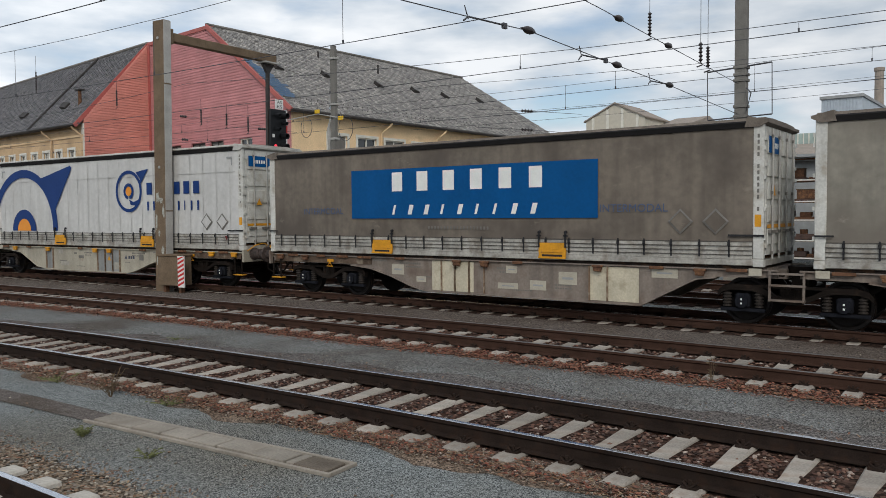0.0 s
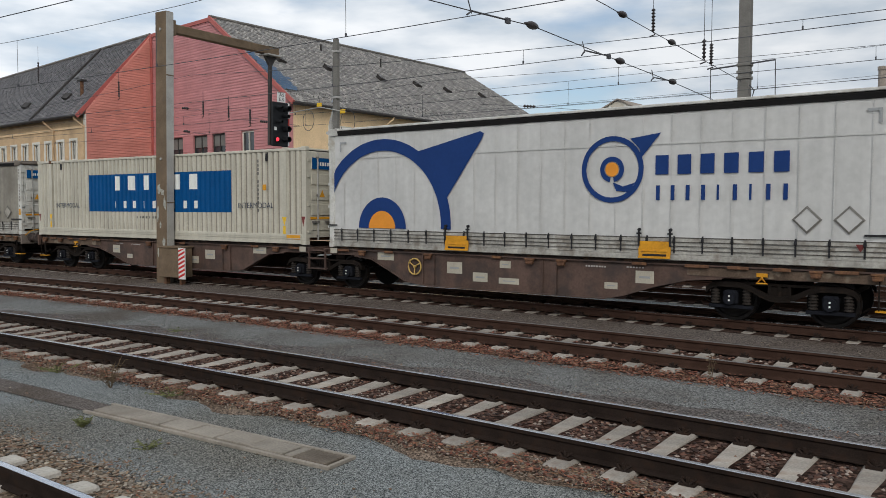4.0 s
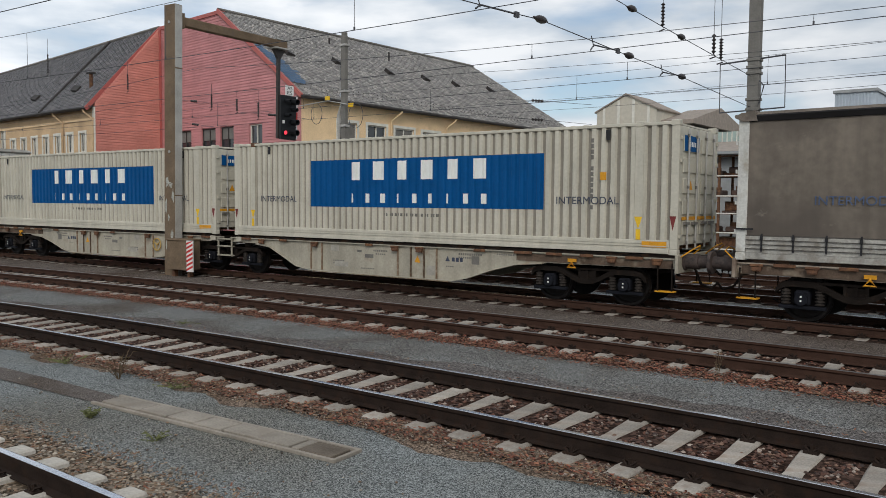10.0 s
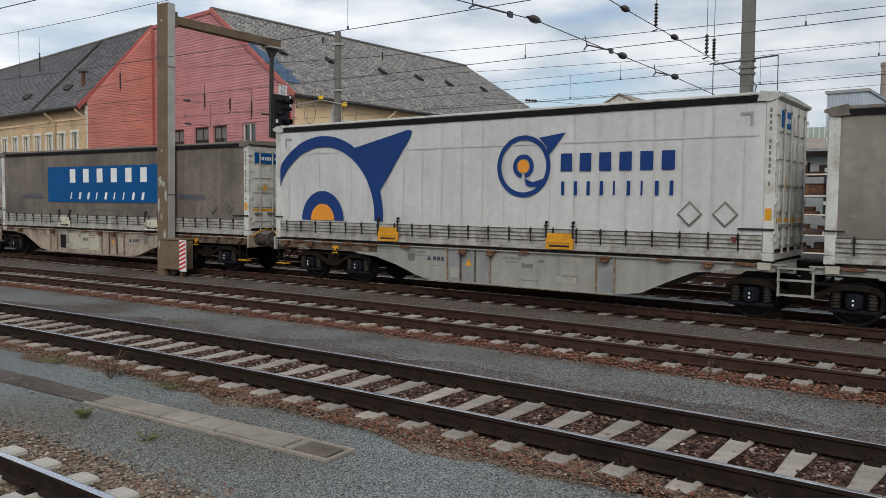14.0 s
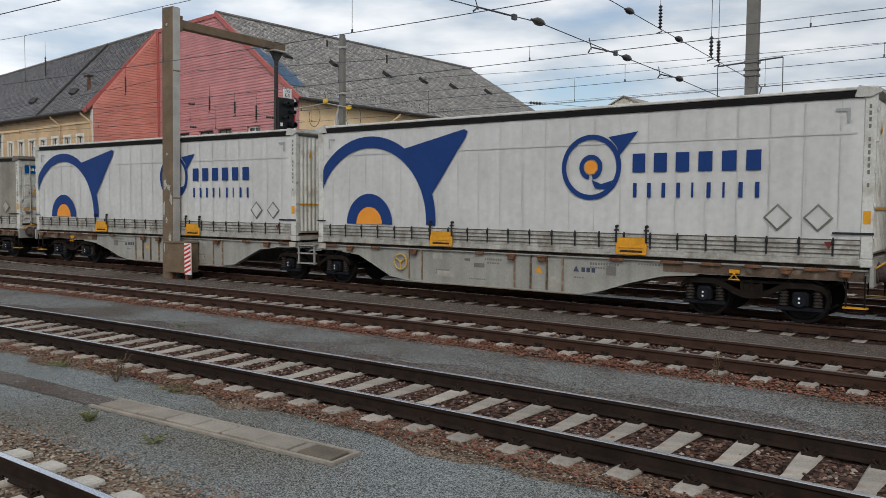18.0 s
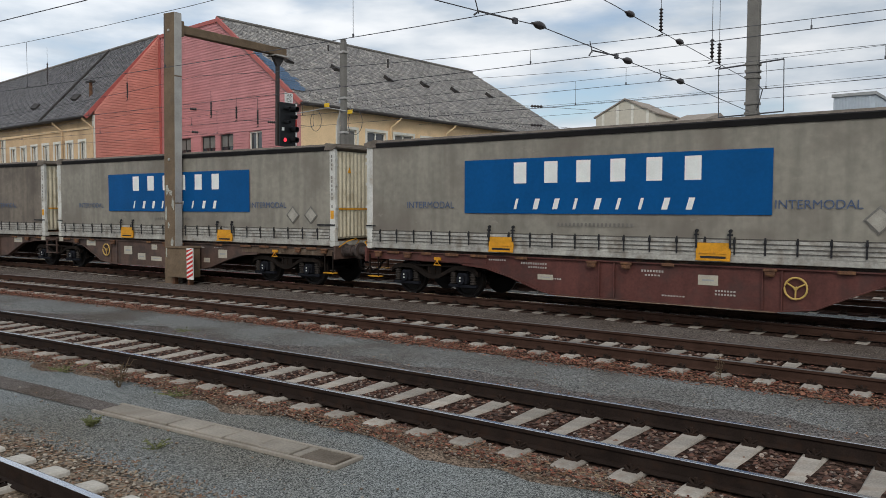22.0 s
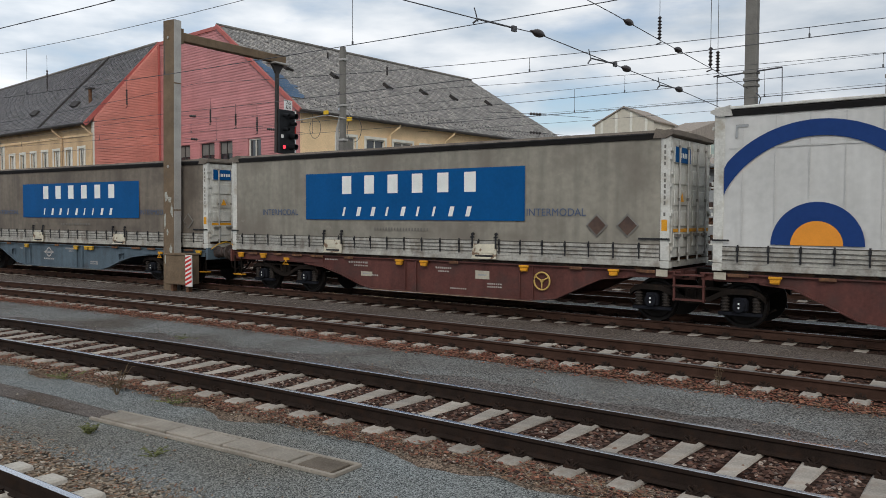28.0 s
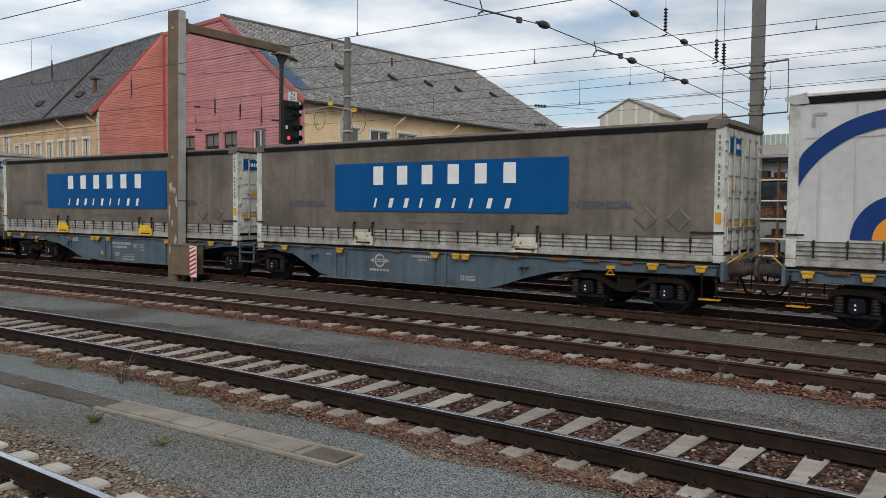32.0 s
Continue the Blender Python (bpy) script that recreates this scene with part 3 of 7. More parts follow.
def bed_spots(track, n, s0, s1, a0, a1, z, power=1.0, phase=0.0, pitch=0.6):
    out = []
    for _ in range(n):
        s = s1 - (s1 - s0) * random.random() ** power
        side = random.uniform(a0, a1)
        if -1.15 < side < 1.24 and abs((s - phase + pitch / 2) % pitch - pitch / 2) < 0.15 and random.random() < 0.985:
            continue
        if 0.66 < abs(side) < 0.85:
            continue
        p, _a = track.at(s, side, z + random.uniform(-0.014, 0.012))
        out.append(p)
    return out


# paths between the tracks


def strip(name, label, ta, a, tb, b, z, material):
    g = Geo()
    for i in range(120):
        s = -150 + 220 * i / 119
        g.v += [tuple(ta.at(s, a, z)[0]), tuple(tb.at(s, b, z)[0])]
    g.f += [(2 * i, 2 * i + 2, 2 * i + 3, 2 * i + 1) for i in range(119)]
    return tagged(part(name, g, material), label, "path", kind="structure")


strip("path_1", "dark cinder path between two tracks", T_C, 1.3, T_D, -1.25, -0.196, CINDER)
strip("path_3", "pale grey gravel strip behind the freight train", T_D, 0.95, T_E, -1.15, -0.192, GRAVEL)
strip("path_2", "grey gravel path between two tracks", T_B, 1.55, T_C, -1.55, -0.2, PATH_MIX)
# ---- the railway building with two wings behind the tracks ----
EAVE, RIDGE = 8.15, 13.42
BE, BV, BP, BH, BR = Vector((-32.99, 28.57)), Vector((-47.5, 29.45)), Vector((-40.4, 29.02)), Vector((-33.0, 58.0)), Vector((-39.92, 53.36))
BG, BL, BLR = Vector((-47.3, 24.85)), Vector((-96.3, 25.8)), Vector((-104.0, 33.7))
BPU = (BP - BE).length
building = thing("railway_building", "two-winged yellow building, slate roofs and red board gables", "building")


class Wall:
    """A vertical plane from a to b: u metres along, w metres out of it to the front, z up."""

    def __init__(self, a, b, flip=1):
        self.a, self.u = a, (b - a).normalized()
        self.len = (b - a).length
        self.n = Vector((self.u.y, -self.u.x)) * flip

    def p(self, u, w, z):
        q = self.a + self.u * u + self.n * w
        return (q.x, q.y, z)

    def box(self, g, u0, u1, w0, w1, z0, z1):
        v = [self.p(u, w, z) for z in (z0, z1) for w in (w0, w1) for u in (u0, u1)]
        return g.add(v, [(0, 2, 3, 1), (4, 5, 7, 6), (0, 1, 5, 4), (2, 6, 7, 3), (0, 4, 6, 2), (1, 3, 7, 5)])


def wall_with_holes(wl, u0, u1, z0, z1, thick, holes, g=None):
    """A wall slab cut into pieces round its rectangular openings (u0, u1, z0, z1)."""
    g = g or Geo()
    us = sorted({u0, u1, *[h[0] for h in holes], *[h[1] for h in holes]})
    zs = sorted({z0, z1, *[h[2] for h in holes], *[h[3] for h in holes]})
    nu, nz = len(us), len(zs)
    o = len(g.v)
    g.v += [wl.p(u, w, z) for w in (0, -thick) for z in zs for u in us]

    def solid(i, j):
        if not (0 <= i < nu - 1 and 0 <= j < nz - 1):
            return False
        a, b = (us[i] + us[i + 1]) / 2, (zs[j] + zs[j + 1]) / 2
        return not any(h[0] < a < h[1] and h[2] < b < h[3] for h in holes)

    def at(i, j, k):
        return o + k * nu * nz + j * nu + i

    for i in range(nu - 1):
        for j in range(nz - 1):
            if not solid(i, j):
                continue
            g.f += [(at(i, j, 0), at(i + 1, j, 0), at(i + 1, j + 1, 0), at(i, j + 1, 0)), (at(i, j + 1, 1), at(i + 1, j + 1, 1), at(i + 1, j, 1), at(i, j, 1))]
            for di, dj, a, b in ((-1, 0, (i, j), (i, j + 1)), (1, 0, (i + 1, j), (i + 1, j + 1)), (0, -1, (i, j), (i + 1, j)), (0, 1, (i, j + 1), (i + 1, j + 1))):
                if not solid(i + di, j + dj):
                    g.f.append((at(*a, 0), at(*b, 0), at(*b, 1), at(*a, 1)))
    return g


def window(wl, u0, u1, z0, z1, parent, trim, blind=None, frame_mat=None):
    win = part("window", wl.box(Geo(), u0, u1, -0.16, -0.13, z0, z1), GLASS, parent, "dark window pane")
    fr = Geo()
    t = 0.07
    for a, b, c, d in ((u0, u0 + t, z0, z1), (u1 - t, u1, z0, z1), (u0 + t, u1 - t, z0, z0 + t), (u0 + t, u1 - t, z1 - t, z1), ((u0 + u1) / 2 - 0.03, (u0 + u1) / 2 + 0.03, z0 + t, z1 - t)):
        wl.box(fr, a, b, -0.125, -0.06, c, d)
    part("window_frame", fr, frame_mat or TRIM_W, win)
    if trim:
        sr = Geo()
        s = 0.16
        for a, b, c, d in ((u0 - s, u0, z0 - s, z1 + s), (u1, u1 + s, z0 - s, z1 + s), (u0, u1, z1, z1 + s), (u0 - 0.05, u1 + 0.05, z0 - s, z0)):
            wl.box(sr, a, b, 0.003, 0.045, c, d)
        part("surround", sr, TRIM_W, win, "white painted window surround")
    if blind:
        part("blind", wl.box(Geo(), u0 + t, u1 - t, -0.122, -0.10, z1 - blind * (z1 - z0), z1 - t), MAST, win, "half-drawn grey blind")


W2 = Wall(BE, BV, -1)
W2.n = Vector((-W2.u.y, W2.u.x)) if Vector((-W2.u.y, W2.u.x)).y < 0 else Vector((W2.u.y, -W2.u.x))
W3 = Wall(BE, BH)
W4 = Wall(BG, BL)
W1 = Wall(BG, BV)
for wl, front in ((W3, (1, 0)), (W4, (0, -1)), (W1, (1, 0))):
    if wl.n.dot(Vector(front)) < 0:
        wl.n = -wl.n

# red gable: boards behind which a plain wall stands
wins2 = [(3.12, 4.4, 5.0, 6.58), (5.98, 7.42, 5.0, 6.6), (7.91, 9.5, 5.0, 6.6), (10.7, 12.25, 5.0, 6.6)]
g = wall_with_holes(W2, 0, W2.len, -0.3, EAVE, 0.3, [(a, b, c, d) for a, b, c, d in wins2])
n0 = len(g.v)
poly = [(0, EAVE), (W2.len, EAVE), (W2.len, RIDGE), (BPU, RIDGE)]
g.add([W2.p(u, 0, z) for u, z in poly] + [W2.p(u, -0.3, z) for u, z in poly], [(0, 1, 2, 3), (7, 6, 5, 4), (0, 1, 5, 4), (1, 2, 6, 5), (2, 3, 7, 6), (3, 0, 4, 7)])
gable = part("gable_wall", g, SIDING, building)
for i, w in enumerate(wins2):
    window(W2, *w, gable, False, 0.45 if i != 0 else None, ZINC if i != 0 else TRIM_W)
PITCH = 0.165


def boards(wl, parent, material, outline, holes, z0, z1):
    """Lapped horizontal boards, each cut to the outline (u range at a height) and round the openings."""
    z = z0
    while z < z1:
        lo, hi = outline(z + PITCH * 0.5)
        if hi - lo > 0.25:
            spans = [(lo, hi)]
            for h in holes:
                if h[2] - 0.05 < z + PITCH / 2 < h[3] + 0.05:
                    nxt = []
                    for a, b in spans:
                        if h[0] > a:
                            nxt.append((a, min(b, h[0])))
                        if h[1] < b:
                            nxt.append((max(a, h[1]), b))
                    spans = [q for q in nxt if q[1] - q[0] > 0.05]
            for a, b in spans:
                bg = Geo()
                v = [wl.p(u, w, zz) for u in (a, b) for w, zz in ((0.012, z), (0.055, z), (0.020, z + PITCH + 0.01), (0.004, z + PITCH + 0.01))]
                bg.add(v, [(0, 1, 2, 3), (7, 6, 5, 4), (0, 4, 5, 1), (1, 5, 6, 2), (2, 6, 7, 3), (3, 7, 4, 0)])
                part("board", bg, material, parent)
        z += PITCH


boards(W2, gable, SIDING, lambda z: (0.0 if z < EAVE else BPU * (z - EAVE) / (RIDGE - EAVE), W2.len), wins2, 4.0, RIDGE - 0.1)
half_gable = part("half_gable", Geo().add([W1.p(u, w, z) for w in (0, -0.25) for u, z in ((0, -0.3), (W1.len, -0.3), (W1.len, RIDGE), (0, EAVE))],
                  [(0, 1, 2, 3), (7, 6, 5, 4), (0, 1, 5, 4), (1, 2, 6, 5), (2, 3, 7, 6), (3, 0, 4, 7)]), SIDING_OR, building)
boards(W1, half_gable, SIDING_OR, lambda z: (0.0 if z < EAVE else W1.len * (z - EAVE) / (RIDGE - EAVE), W1.len - 0.12), [], 4.0, RIDGE - 0.1)

# yellow walls with their windows
wins3 = [(3.05, 4.55, 5.0, 6.75), (5.43, 7.05, 5.0, 6.75), (7.85, 9.6, 5.0, 6.75), (10.45, 12.2, 5.0, 6.7), (13.6, 15.2, 5.0, 6.7), (16.6, 18.2, 5.0, 6.7), (19.6, 21.2, 5.0, 6.7)]
wall3 = part("side_wall", wall_with_holes(W3, 0, W3.len, -0.3, EAVE, 0.4, wins3), PLASTER, building, "yellow plaster wall")
for i, w in enumerate(wins3):
    window(W3, *w, wall3, True, 0.5 if i % 2 == 0 else None)
wins4 = [(1.28 + 1.72 * i, 2.02 + 1.72 * i, 5.18, 6.36) for i in range(7)] + [(13.4 + 3.2 * i, 14.2 + 3.2 * i, 5.4, 7.1) for i in range(4)]
wall4 = part("front_wall", wall_with_holes(W4, 0, W4.len, -0.3, EAVE, 0.18, wins4), PLASTER_DULL, building, "weathered ochre plaster wall")
for w in wins4:
    window(W4, *w, wall4, True)
band = Geo()
W4.box(band, 0, W4.len, 0.003, 0.06, 7.1, 7.24)
part("cornice", band, PLASTER, wall4)
part("corner_strip", W4.box(Geo(), -0.03, 0.25, 0.003, 0.06, -0.3, EAVE - 0.25), TRIM_W, wall4, "white painted corner strip")

# roofs


def roof(name, a, b, c, d, loose, label):
    """A slab with eave a-b and ridge d-c (3D corners), covered with courses of slates."""
    a, b, c, d = [Vector(p) for p in (a, b, c, d)]
    nrm = (b - a).cross(d - a).normalized()
    if nrm.z < 0:
        nrm = -nrm
    sg = Geo()
    for i in range(31):
        p, q = a.lerp(b, i / 30), d.lerp(c, i / 30)
        sg.v += [tuple(p), tuple(q), tuple(q - nrm * 0.22), tuple(p - nrm * 0.22)]
    sg.f += [(4 * i + j, 4 * i + 4 + j, 4 * i + 4 + (j + 1) % 4, 4 * i + (j + 1) % 4) for i in range(30) for j in range(4)] + [(0, 1, 2, 3), (123, 122, 121, 120)]
    rf = part(name, sg, SLATE, building, label)
    rise = ((d - a).length + (c - b).length) / 2
    rows = int(rise / 0.22)
    g = Geo()
    for r in range(rows):
        t0, t1 = r / rows, (r + 1.25) / rows
        l0, r0 = a.lerp(d, t0), b.lerp(c, t0)
        l1, r1 = a.lerp(d, min(t1, 1)), b.lerp(c, min(t1, 1))
        k = int((r0 - l0).length / 0.27)
        off = 0.5 * (r % 2)
        for j in range(k):
            x0, x1 = (j + off) / k + 0.0008, (j + 1 + off) / k - 0.0008
            if x1 > 1 or random.random() < 0.012:
                continue
            lift = random.uniform(0.024, 0.042)
            q = [l0.lerp(r0, x0) + nrm * lift, l0.lerp(r0, x1) + nrm * lift * random.uniform(0.85, 1.15), l1.lerp(r1, x1) + nrm * 0.008, l1.lerp(r1, x0) + nrm * 0.008, l0.lerp(r0, x0) + nrm * 0.002, l0.lerp(r0, x1) + nrm * 0.002]
            g.add(q, [(0, 1, 2, 3), (4, 5, 1, 0)])
    tagged(part("slate_cover", g, loose, rf), kind="stuff")
    return rf, nrm


def eaves(p, out, drop):
    return (p.x + out.x, p.y + out.y, EAVE - drop)


e0, e1 = BE + W3.n * 0.5 + W2.n * 0.15, BH + W3.n * 0.5 - W2.n * 0.3
r0, r1 = BP + W2.n * 0.15, BR - W2.n * 0.3
roof3, nrm3 = roof("roof", (e0.x, e0.y, EAVE - 0.25), (e1.x, e1.y, EAVE - 0.25), (r1.x, r1.y, RIDGE + 0.1), (r0.x, r0.y, RIDGE + 0.1), SLATE_JOIN, "grey slate roof")
e2 = BE + W2.u * 2 * BPU
roof("roof", (e2.x, e2.y + 0.3, EAVE - 0.25), (e2.x + 1.0, e2.y + 24, EAVE - 0.25), (r1.x - 0.02, r1.y, RIDGE + 0.08), (r0.x - 0.02, r0.y + 0.3, RIDGE + 0.08), SLATE_JOIN, "grey slate roof")
f0, f1 = BG + W4.n * 0.55, BL + W4.n * 0.55
q0, q1 = Vector((-47.7, 29.55)), BLR
roof4, nrm4 = roof("roof", (f0.x, f0.y, EAVE - 0.3), (f1.x, f1.y, EAVE - 0.3), (q1.x, q1.y, RIDGE + 0.1), (q0.x, q0.y, RIDGE + 0.1), SLATE_DARK, "grey slate roof")
roof("roof", (f0.x - 3, f0.y + 14, EAVE - 0.3), (f1.x, f1.y + 14, EAVE - 0.3), (q1.x, q1.y + 0.02, RIDGE + 0.08), (q0.x, q0.y + 0.02, RIDGE + 0.08), SLATE_JOIN, "grey slate roof")


def on3(u, t, lift=0.05):
    """A place on the slope of the right wing: u along the eave (0..1), t up the slope."""
    a, b, c, d = [Vector(p) for p in ((e0.x, e0.y, EAVE - 0.25), (e1.x, e1.y, EAVE - 0.25), (r1.x, r1.y, RIDGE + 0.1), (r0.x, r0.y, RIDGE + 0.1))]
    return a.lerp(b, u).lerp(d.lerp(c, u), t) + nrm3 * lift


def on4(u, t, lift=0.05):
    a, b, c, d = [Vector(p) for p in ((f0.x, f0.y, EAVE - 0.3), (f1.x, f1.y, EAVE - 0.3), (q1.x, q1.y, RIDGE + 0.1), (q0.x, q0.y, RIDGE + 0.1))]
    return a.lerp(b, u).lerp(d.lerp(c, u), t) + nrm4 * lift


# verge boards, gutters, ridge caps
vg = Geo()
for a, b in ((on3(0, -0.01, 0.08), on3(0, 1.0, 0.08)),):
    d = (b - a).normalized()
    s = Vector((W2.n.x, W2.n.y, 0)) * 0.06
    vg.add([a + s, a - s, b - s, b + s] + [p - nrm3 * 0.24 for p in (a + s, a - s, b - s, b + s)], [(0, 1, 2, 3), (7, 6, 5, 4), (0, 1, 5, 4), (1, 2, 6, 5), (2, 3, 7, 6), (3, 0, 4, 7)])
part("verge_board", vg, VERGE, building, "red metal verge board")
vg = Geo()
a, b = on4(0, -0.02, 0.08), on4(0, 1.0, 0.08)
s = Vector((W1.n.x, W1.n.y, 0)) * 0.05
vg.add([a + s, a - s * 0.3, b - s * 0.3, b + s] + [p - nrm4 * 0.24 for p in (a + s, a - s * 0.3, b - s * 0.3, b + s)], [(0, 1, 2, 3), (7, 6, 5, 4), (0, 1, 5, 4), (1, 2, 6, 5), (2, 3, 7, 6), (3, 0, 4, 7)])
part("verge_board", vg, VERGE, building, "orange-red metal verge board")
tv = Geo()
tv.add([W2.p(u, w, z) for w in (0.10, -0.3) for u, z in ((BPU - 0.1, RIDGE - 0.12), (W2.len, RIDGE - 0.12), (W2.len, RIDGE + 0.1), (BPU - 0.1, RIDGE + 0.1))],
       [(0, 1, 2, 3), (7, 6, 5, 4), (0, 1, 5, 4), (1, 2, 6, 5), (2, 3, 7, 6), (3, 0, 4, 7)])
part("parapet_cap", tv, VERGE, building, "red metal cap")
part("corner_post", W2.box(Geo(), W2.len - 0.25, W2.len - 0.02, 0.05, 0.12, 3.5, RIDGE), VERGE, building)
for pa, pb in ((e0, e1), (f0, f1)):
    z = EAVE - 0.33
    part("gutter", Geo().tube([(pa.x, pa.y, z), (pb.x, pb.y, z - 0.02)], 0.085, 8), ZINC, building, "dark zinc gutter")
for wl, u, n in ((W3, 7.45, 1), (W3, 12.9, 1), (W4, 4.2, 1), (W4, 0.12, 1)):
    pts = [wl.p(u + 0.5, 0.5, EAVE - 0.4), wl.p(u + 0.45, 0.45, EAVE - 0.55), wl.p(u, 0.12, EAVE - 1.0), wl.p(u, 0.12, -0.2)]
    smooth(part("downpipe", Geo().tube(pts, 0.06, 8), PLASTER if wl is W3 else PLASTER_DULL, building, "painted downpipe"))
rg = Geo()
rg.tube([on3(0, 1.0, 0.02), on3(1, 1.0, 0.02)], 0.12, 6)
part("ridge_tiles", rg, SLATE, roof3)
rg = Geo()
rg.tube([on4(0, 1.0, 0.02), on4(1, 1.0, 0.02)], 0.12, 6)
part("ridge_tiles", rg, SLATE, roof4)
rg = Geo()
rg.tube([on4(0.1255, 1.0, 0.08), on4(0.131, 0.0, 0.06)], 0.08, 6)
part("hip_tiles", rg, ZINC, roof4, "rounded dividing tiles")


def hatch(at, u, t, parent):
    p = at(u, t, 0.10)
    m = Matrix.Translation(p) @ (nrm3 if at is on3 else nrm4).to_track_quat("Z", "Y").to_matrix().to_4x4()
    g = Geo()
    g.prism([(-0.3, -0.1), (0.3, -0.1), (0.3, 0.03), (-0.3, 0.15)], "y", -0.24, 0.24)
    ob = part("roof_hatch", g, ZINC, parent, "small dark roof hatch")
    ob.matrix_basis = m
    return ob


for u, t in ((0.088, 0.52), (0.232, 0.53), (0.405, 0.52), (0.548, 0.535), (0.675, 0.535), (0.85, 0.56)):
    hatch(on3, u, t, roof3)
for u, t in ((0.078, 0.265), (0.195, 0.24)):
    hatch(on4, u, t, roof4)
g = Geo()
for i in range(70):
    for rowt in (0.075, 0.12):
        p = on3(0.01 + i * 0.0139, rowt + random.uniform(-0.004, 0.004), 0.09)
        g.box(p.x - 0.02, p.x + 0.02, p.y - 0.02, p.y + 0.02, p.z - 0.05, p.z + 0.035)
tagged(part("snow_guard", g, MAST, roof3), kind="stuff")
bp = Geo()
for r in range(16):
    t0, t1 = 0.12 + r * 0.028, 0.12 + (r + 1.12) * 0.028
    for j in range(3 + round(1.6 * math.sin(r * 0.25 + 0.4) + random.uniform(-0.4, 0.4))):
        a, b = 0.003 + 0.0098 * j + 0.004 * (r % 2), 0.003 + 0.0098 * (j + 0.96) + 0.004 * (r % 2)
        bp.add([on3(a, t0, 0.085), on3(b, t0, 0.085), on3(b, t1, 0.06), on3(a, t1, 0.06)], [(0, 1, 2, 3)])
tagged(part("slate_patch", bp, SLATE_BLUE, roof3, "newer blue slates"), kind="stuff")
for p, h in ((on3(0.488, 0.745), 0.55), (on3(0.30, 0.83), 0.35)):
    part("vent_pipe", Geo().cyl(p - Vector((0, 0, 0.2)), p + Vector((0, 0, h)), 0.06, 8), ZINC, roof3)
p = on4(0.042, 0.28)
vp = part("chimney_pipe", Geo().cyl(p - Vector((0, 0, 0.3)), p + Vector((0, 0, 0.75)), 0.11, 10), RUST, roof4, "rusty vent stack")
part("cowl", Geo().box(p.x - 0.3, p.x + 0.3, p.y - 0.18, p.y + 0.18, p.z + 0.75, p.z + 0.84), ZINC, vp)

# ---- far buildings ----


def gabled_house(name, label, x0, x1, y, depth, z_eave, z_ridge, wall_m, roof_m, ribs=0):
    h = thing(name, label, "building")
    xm = (x0 + x1) / 2
    wall = part("wall", Geo().prism([(x0, -0.3), (x1, -0.3), (x1, z_eave), (xm, z_ridge), (x0, z_eave)], "y", y, y + depth), wall_m, h)
    for a, b in (((x0 - 0.2, z_eave - 0.1), (xm, z_ridge + 0.03)), ((x1 + 0.2, z_eave - 0.1), (xm, z_ridge + 0.03))):
        part("roof", Geo().prism([a, b, (b[0], b[1] + 0.13), (a[0], a[1] + 0.13)], "y", y - 0.15, y + depth + 0.4), roof_m, h)
    for i in range(ribs):
        xx = x0 + (i + 0.5) * (x1 - x0) / ribs
        part("pilaster", Geo().box(xx - 0.12, xx + 0.12, y - 0.06, y - 0.003, 5, z_eave + (z_ridge - z_eave) * (1 - abs(xx - xm) / ((x1 - x0) / 2)) * 0.9), TRIM_W, wall)
    return h


gabled_house("far_house", "pale gabled house with white pilasters in the distance", -36.9, -30.8, 70, 5, 11.05, 12.5, HOUSE_W, HOUSE_ROOF, 4)
hall = thing("far_hall", "long low building with a pale brown roof", "building")
part("wall", Geo().box(-31, -28.0, 72, 84, -0.3, 9.4), HOUSE_W, hall)
part("roof", Geo().prism([(71.0, 9.6), (85, 9.6), (85, 10.0), (78, 11.6), (71.0, 10.0)], "x", -31, -27.6), HOUSE_ROOF, hall)
tower = thing("clad_building", "tall pale blue building in ribbed metal cladding", "building")
part("wall", Geo().box(-13.4, -10.85, 60, 70, -0.3, 9.9), SHED_BLUE, tower)
ribs = Geo()
for i in range(12):
    ribs.box(-13.38 + i * 0.2, -13.30 + i * 0.2, 59.94, 59.997, 0, 9.85)
tagged(part("ribs", ribs, SHED_BLUE, tower), kind="stuff")
part("cornice", Geo().box(-13.5, -10.75, 59.85, 70.2, 9.9, 10.1), SHED_GREY, tower)
shop = thing("workshop", "low workshop with a brownish roof and a ribbed skylight", "building")
part("wall", Geo().box(-26, 14, 44, 56, -0.3, 4.9), SHED_GREY, shop)
part("roof", Geo().prism([(43.4, 4.75), (50.0, 6.0), (56.6, 4.75), (56.6, 4.95), (50.0, 6.2), (43.4, 4.95)], "x", -26.4, 14.4), HOUSE_ROOF, shop)
sk = part("skylight", Geo().box(-24, 12, 49.4, 50.6, 6.0, 6.7), SKYLIGHT, shop, "greenish ribbed skylight")
sr = Geo()
for i in range(120):
    sr.box(-24 + i * 0.3, -23.95 + i * 0.3, 49.34, 49.397, 6.05, 6.7)
tagged(part("ribs", sr, TRIM_W, sk), kind="stuff")
for i in range(8):
    w = part("window", Geo().box(-23 + i * 4.4, -20.6 + i * 4.4, 43.93, 43.997, 1.6, 3.8), GLASS, shop, "dark workshop window")
    part("window_frame", Geo().box(-23.1 + i * 4.4, -20.5 + i * 4.4, 43.95, 43.99, 3.8, 3.95), TRIM_W, w)
stack = thing("chimney_stack", "slim brown brick chimney in the distance", "chimney")
part("shaft", Geo().cyl((-15.1, 92, -0.3), (-15.1, 92, 16.4), 0.55, 14, 0.42), HOUSE_ROOF, stack)
part("cap", Geo().cyl((-15.1, 92, 16.4), (-15.1, 92, 16.75), 0.5, 14, 0.5), HOUSE_ROOF, stack)
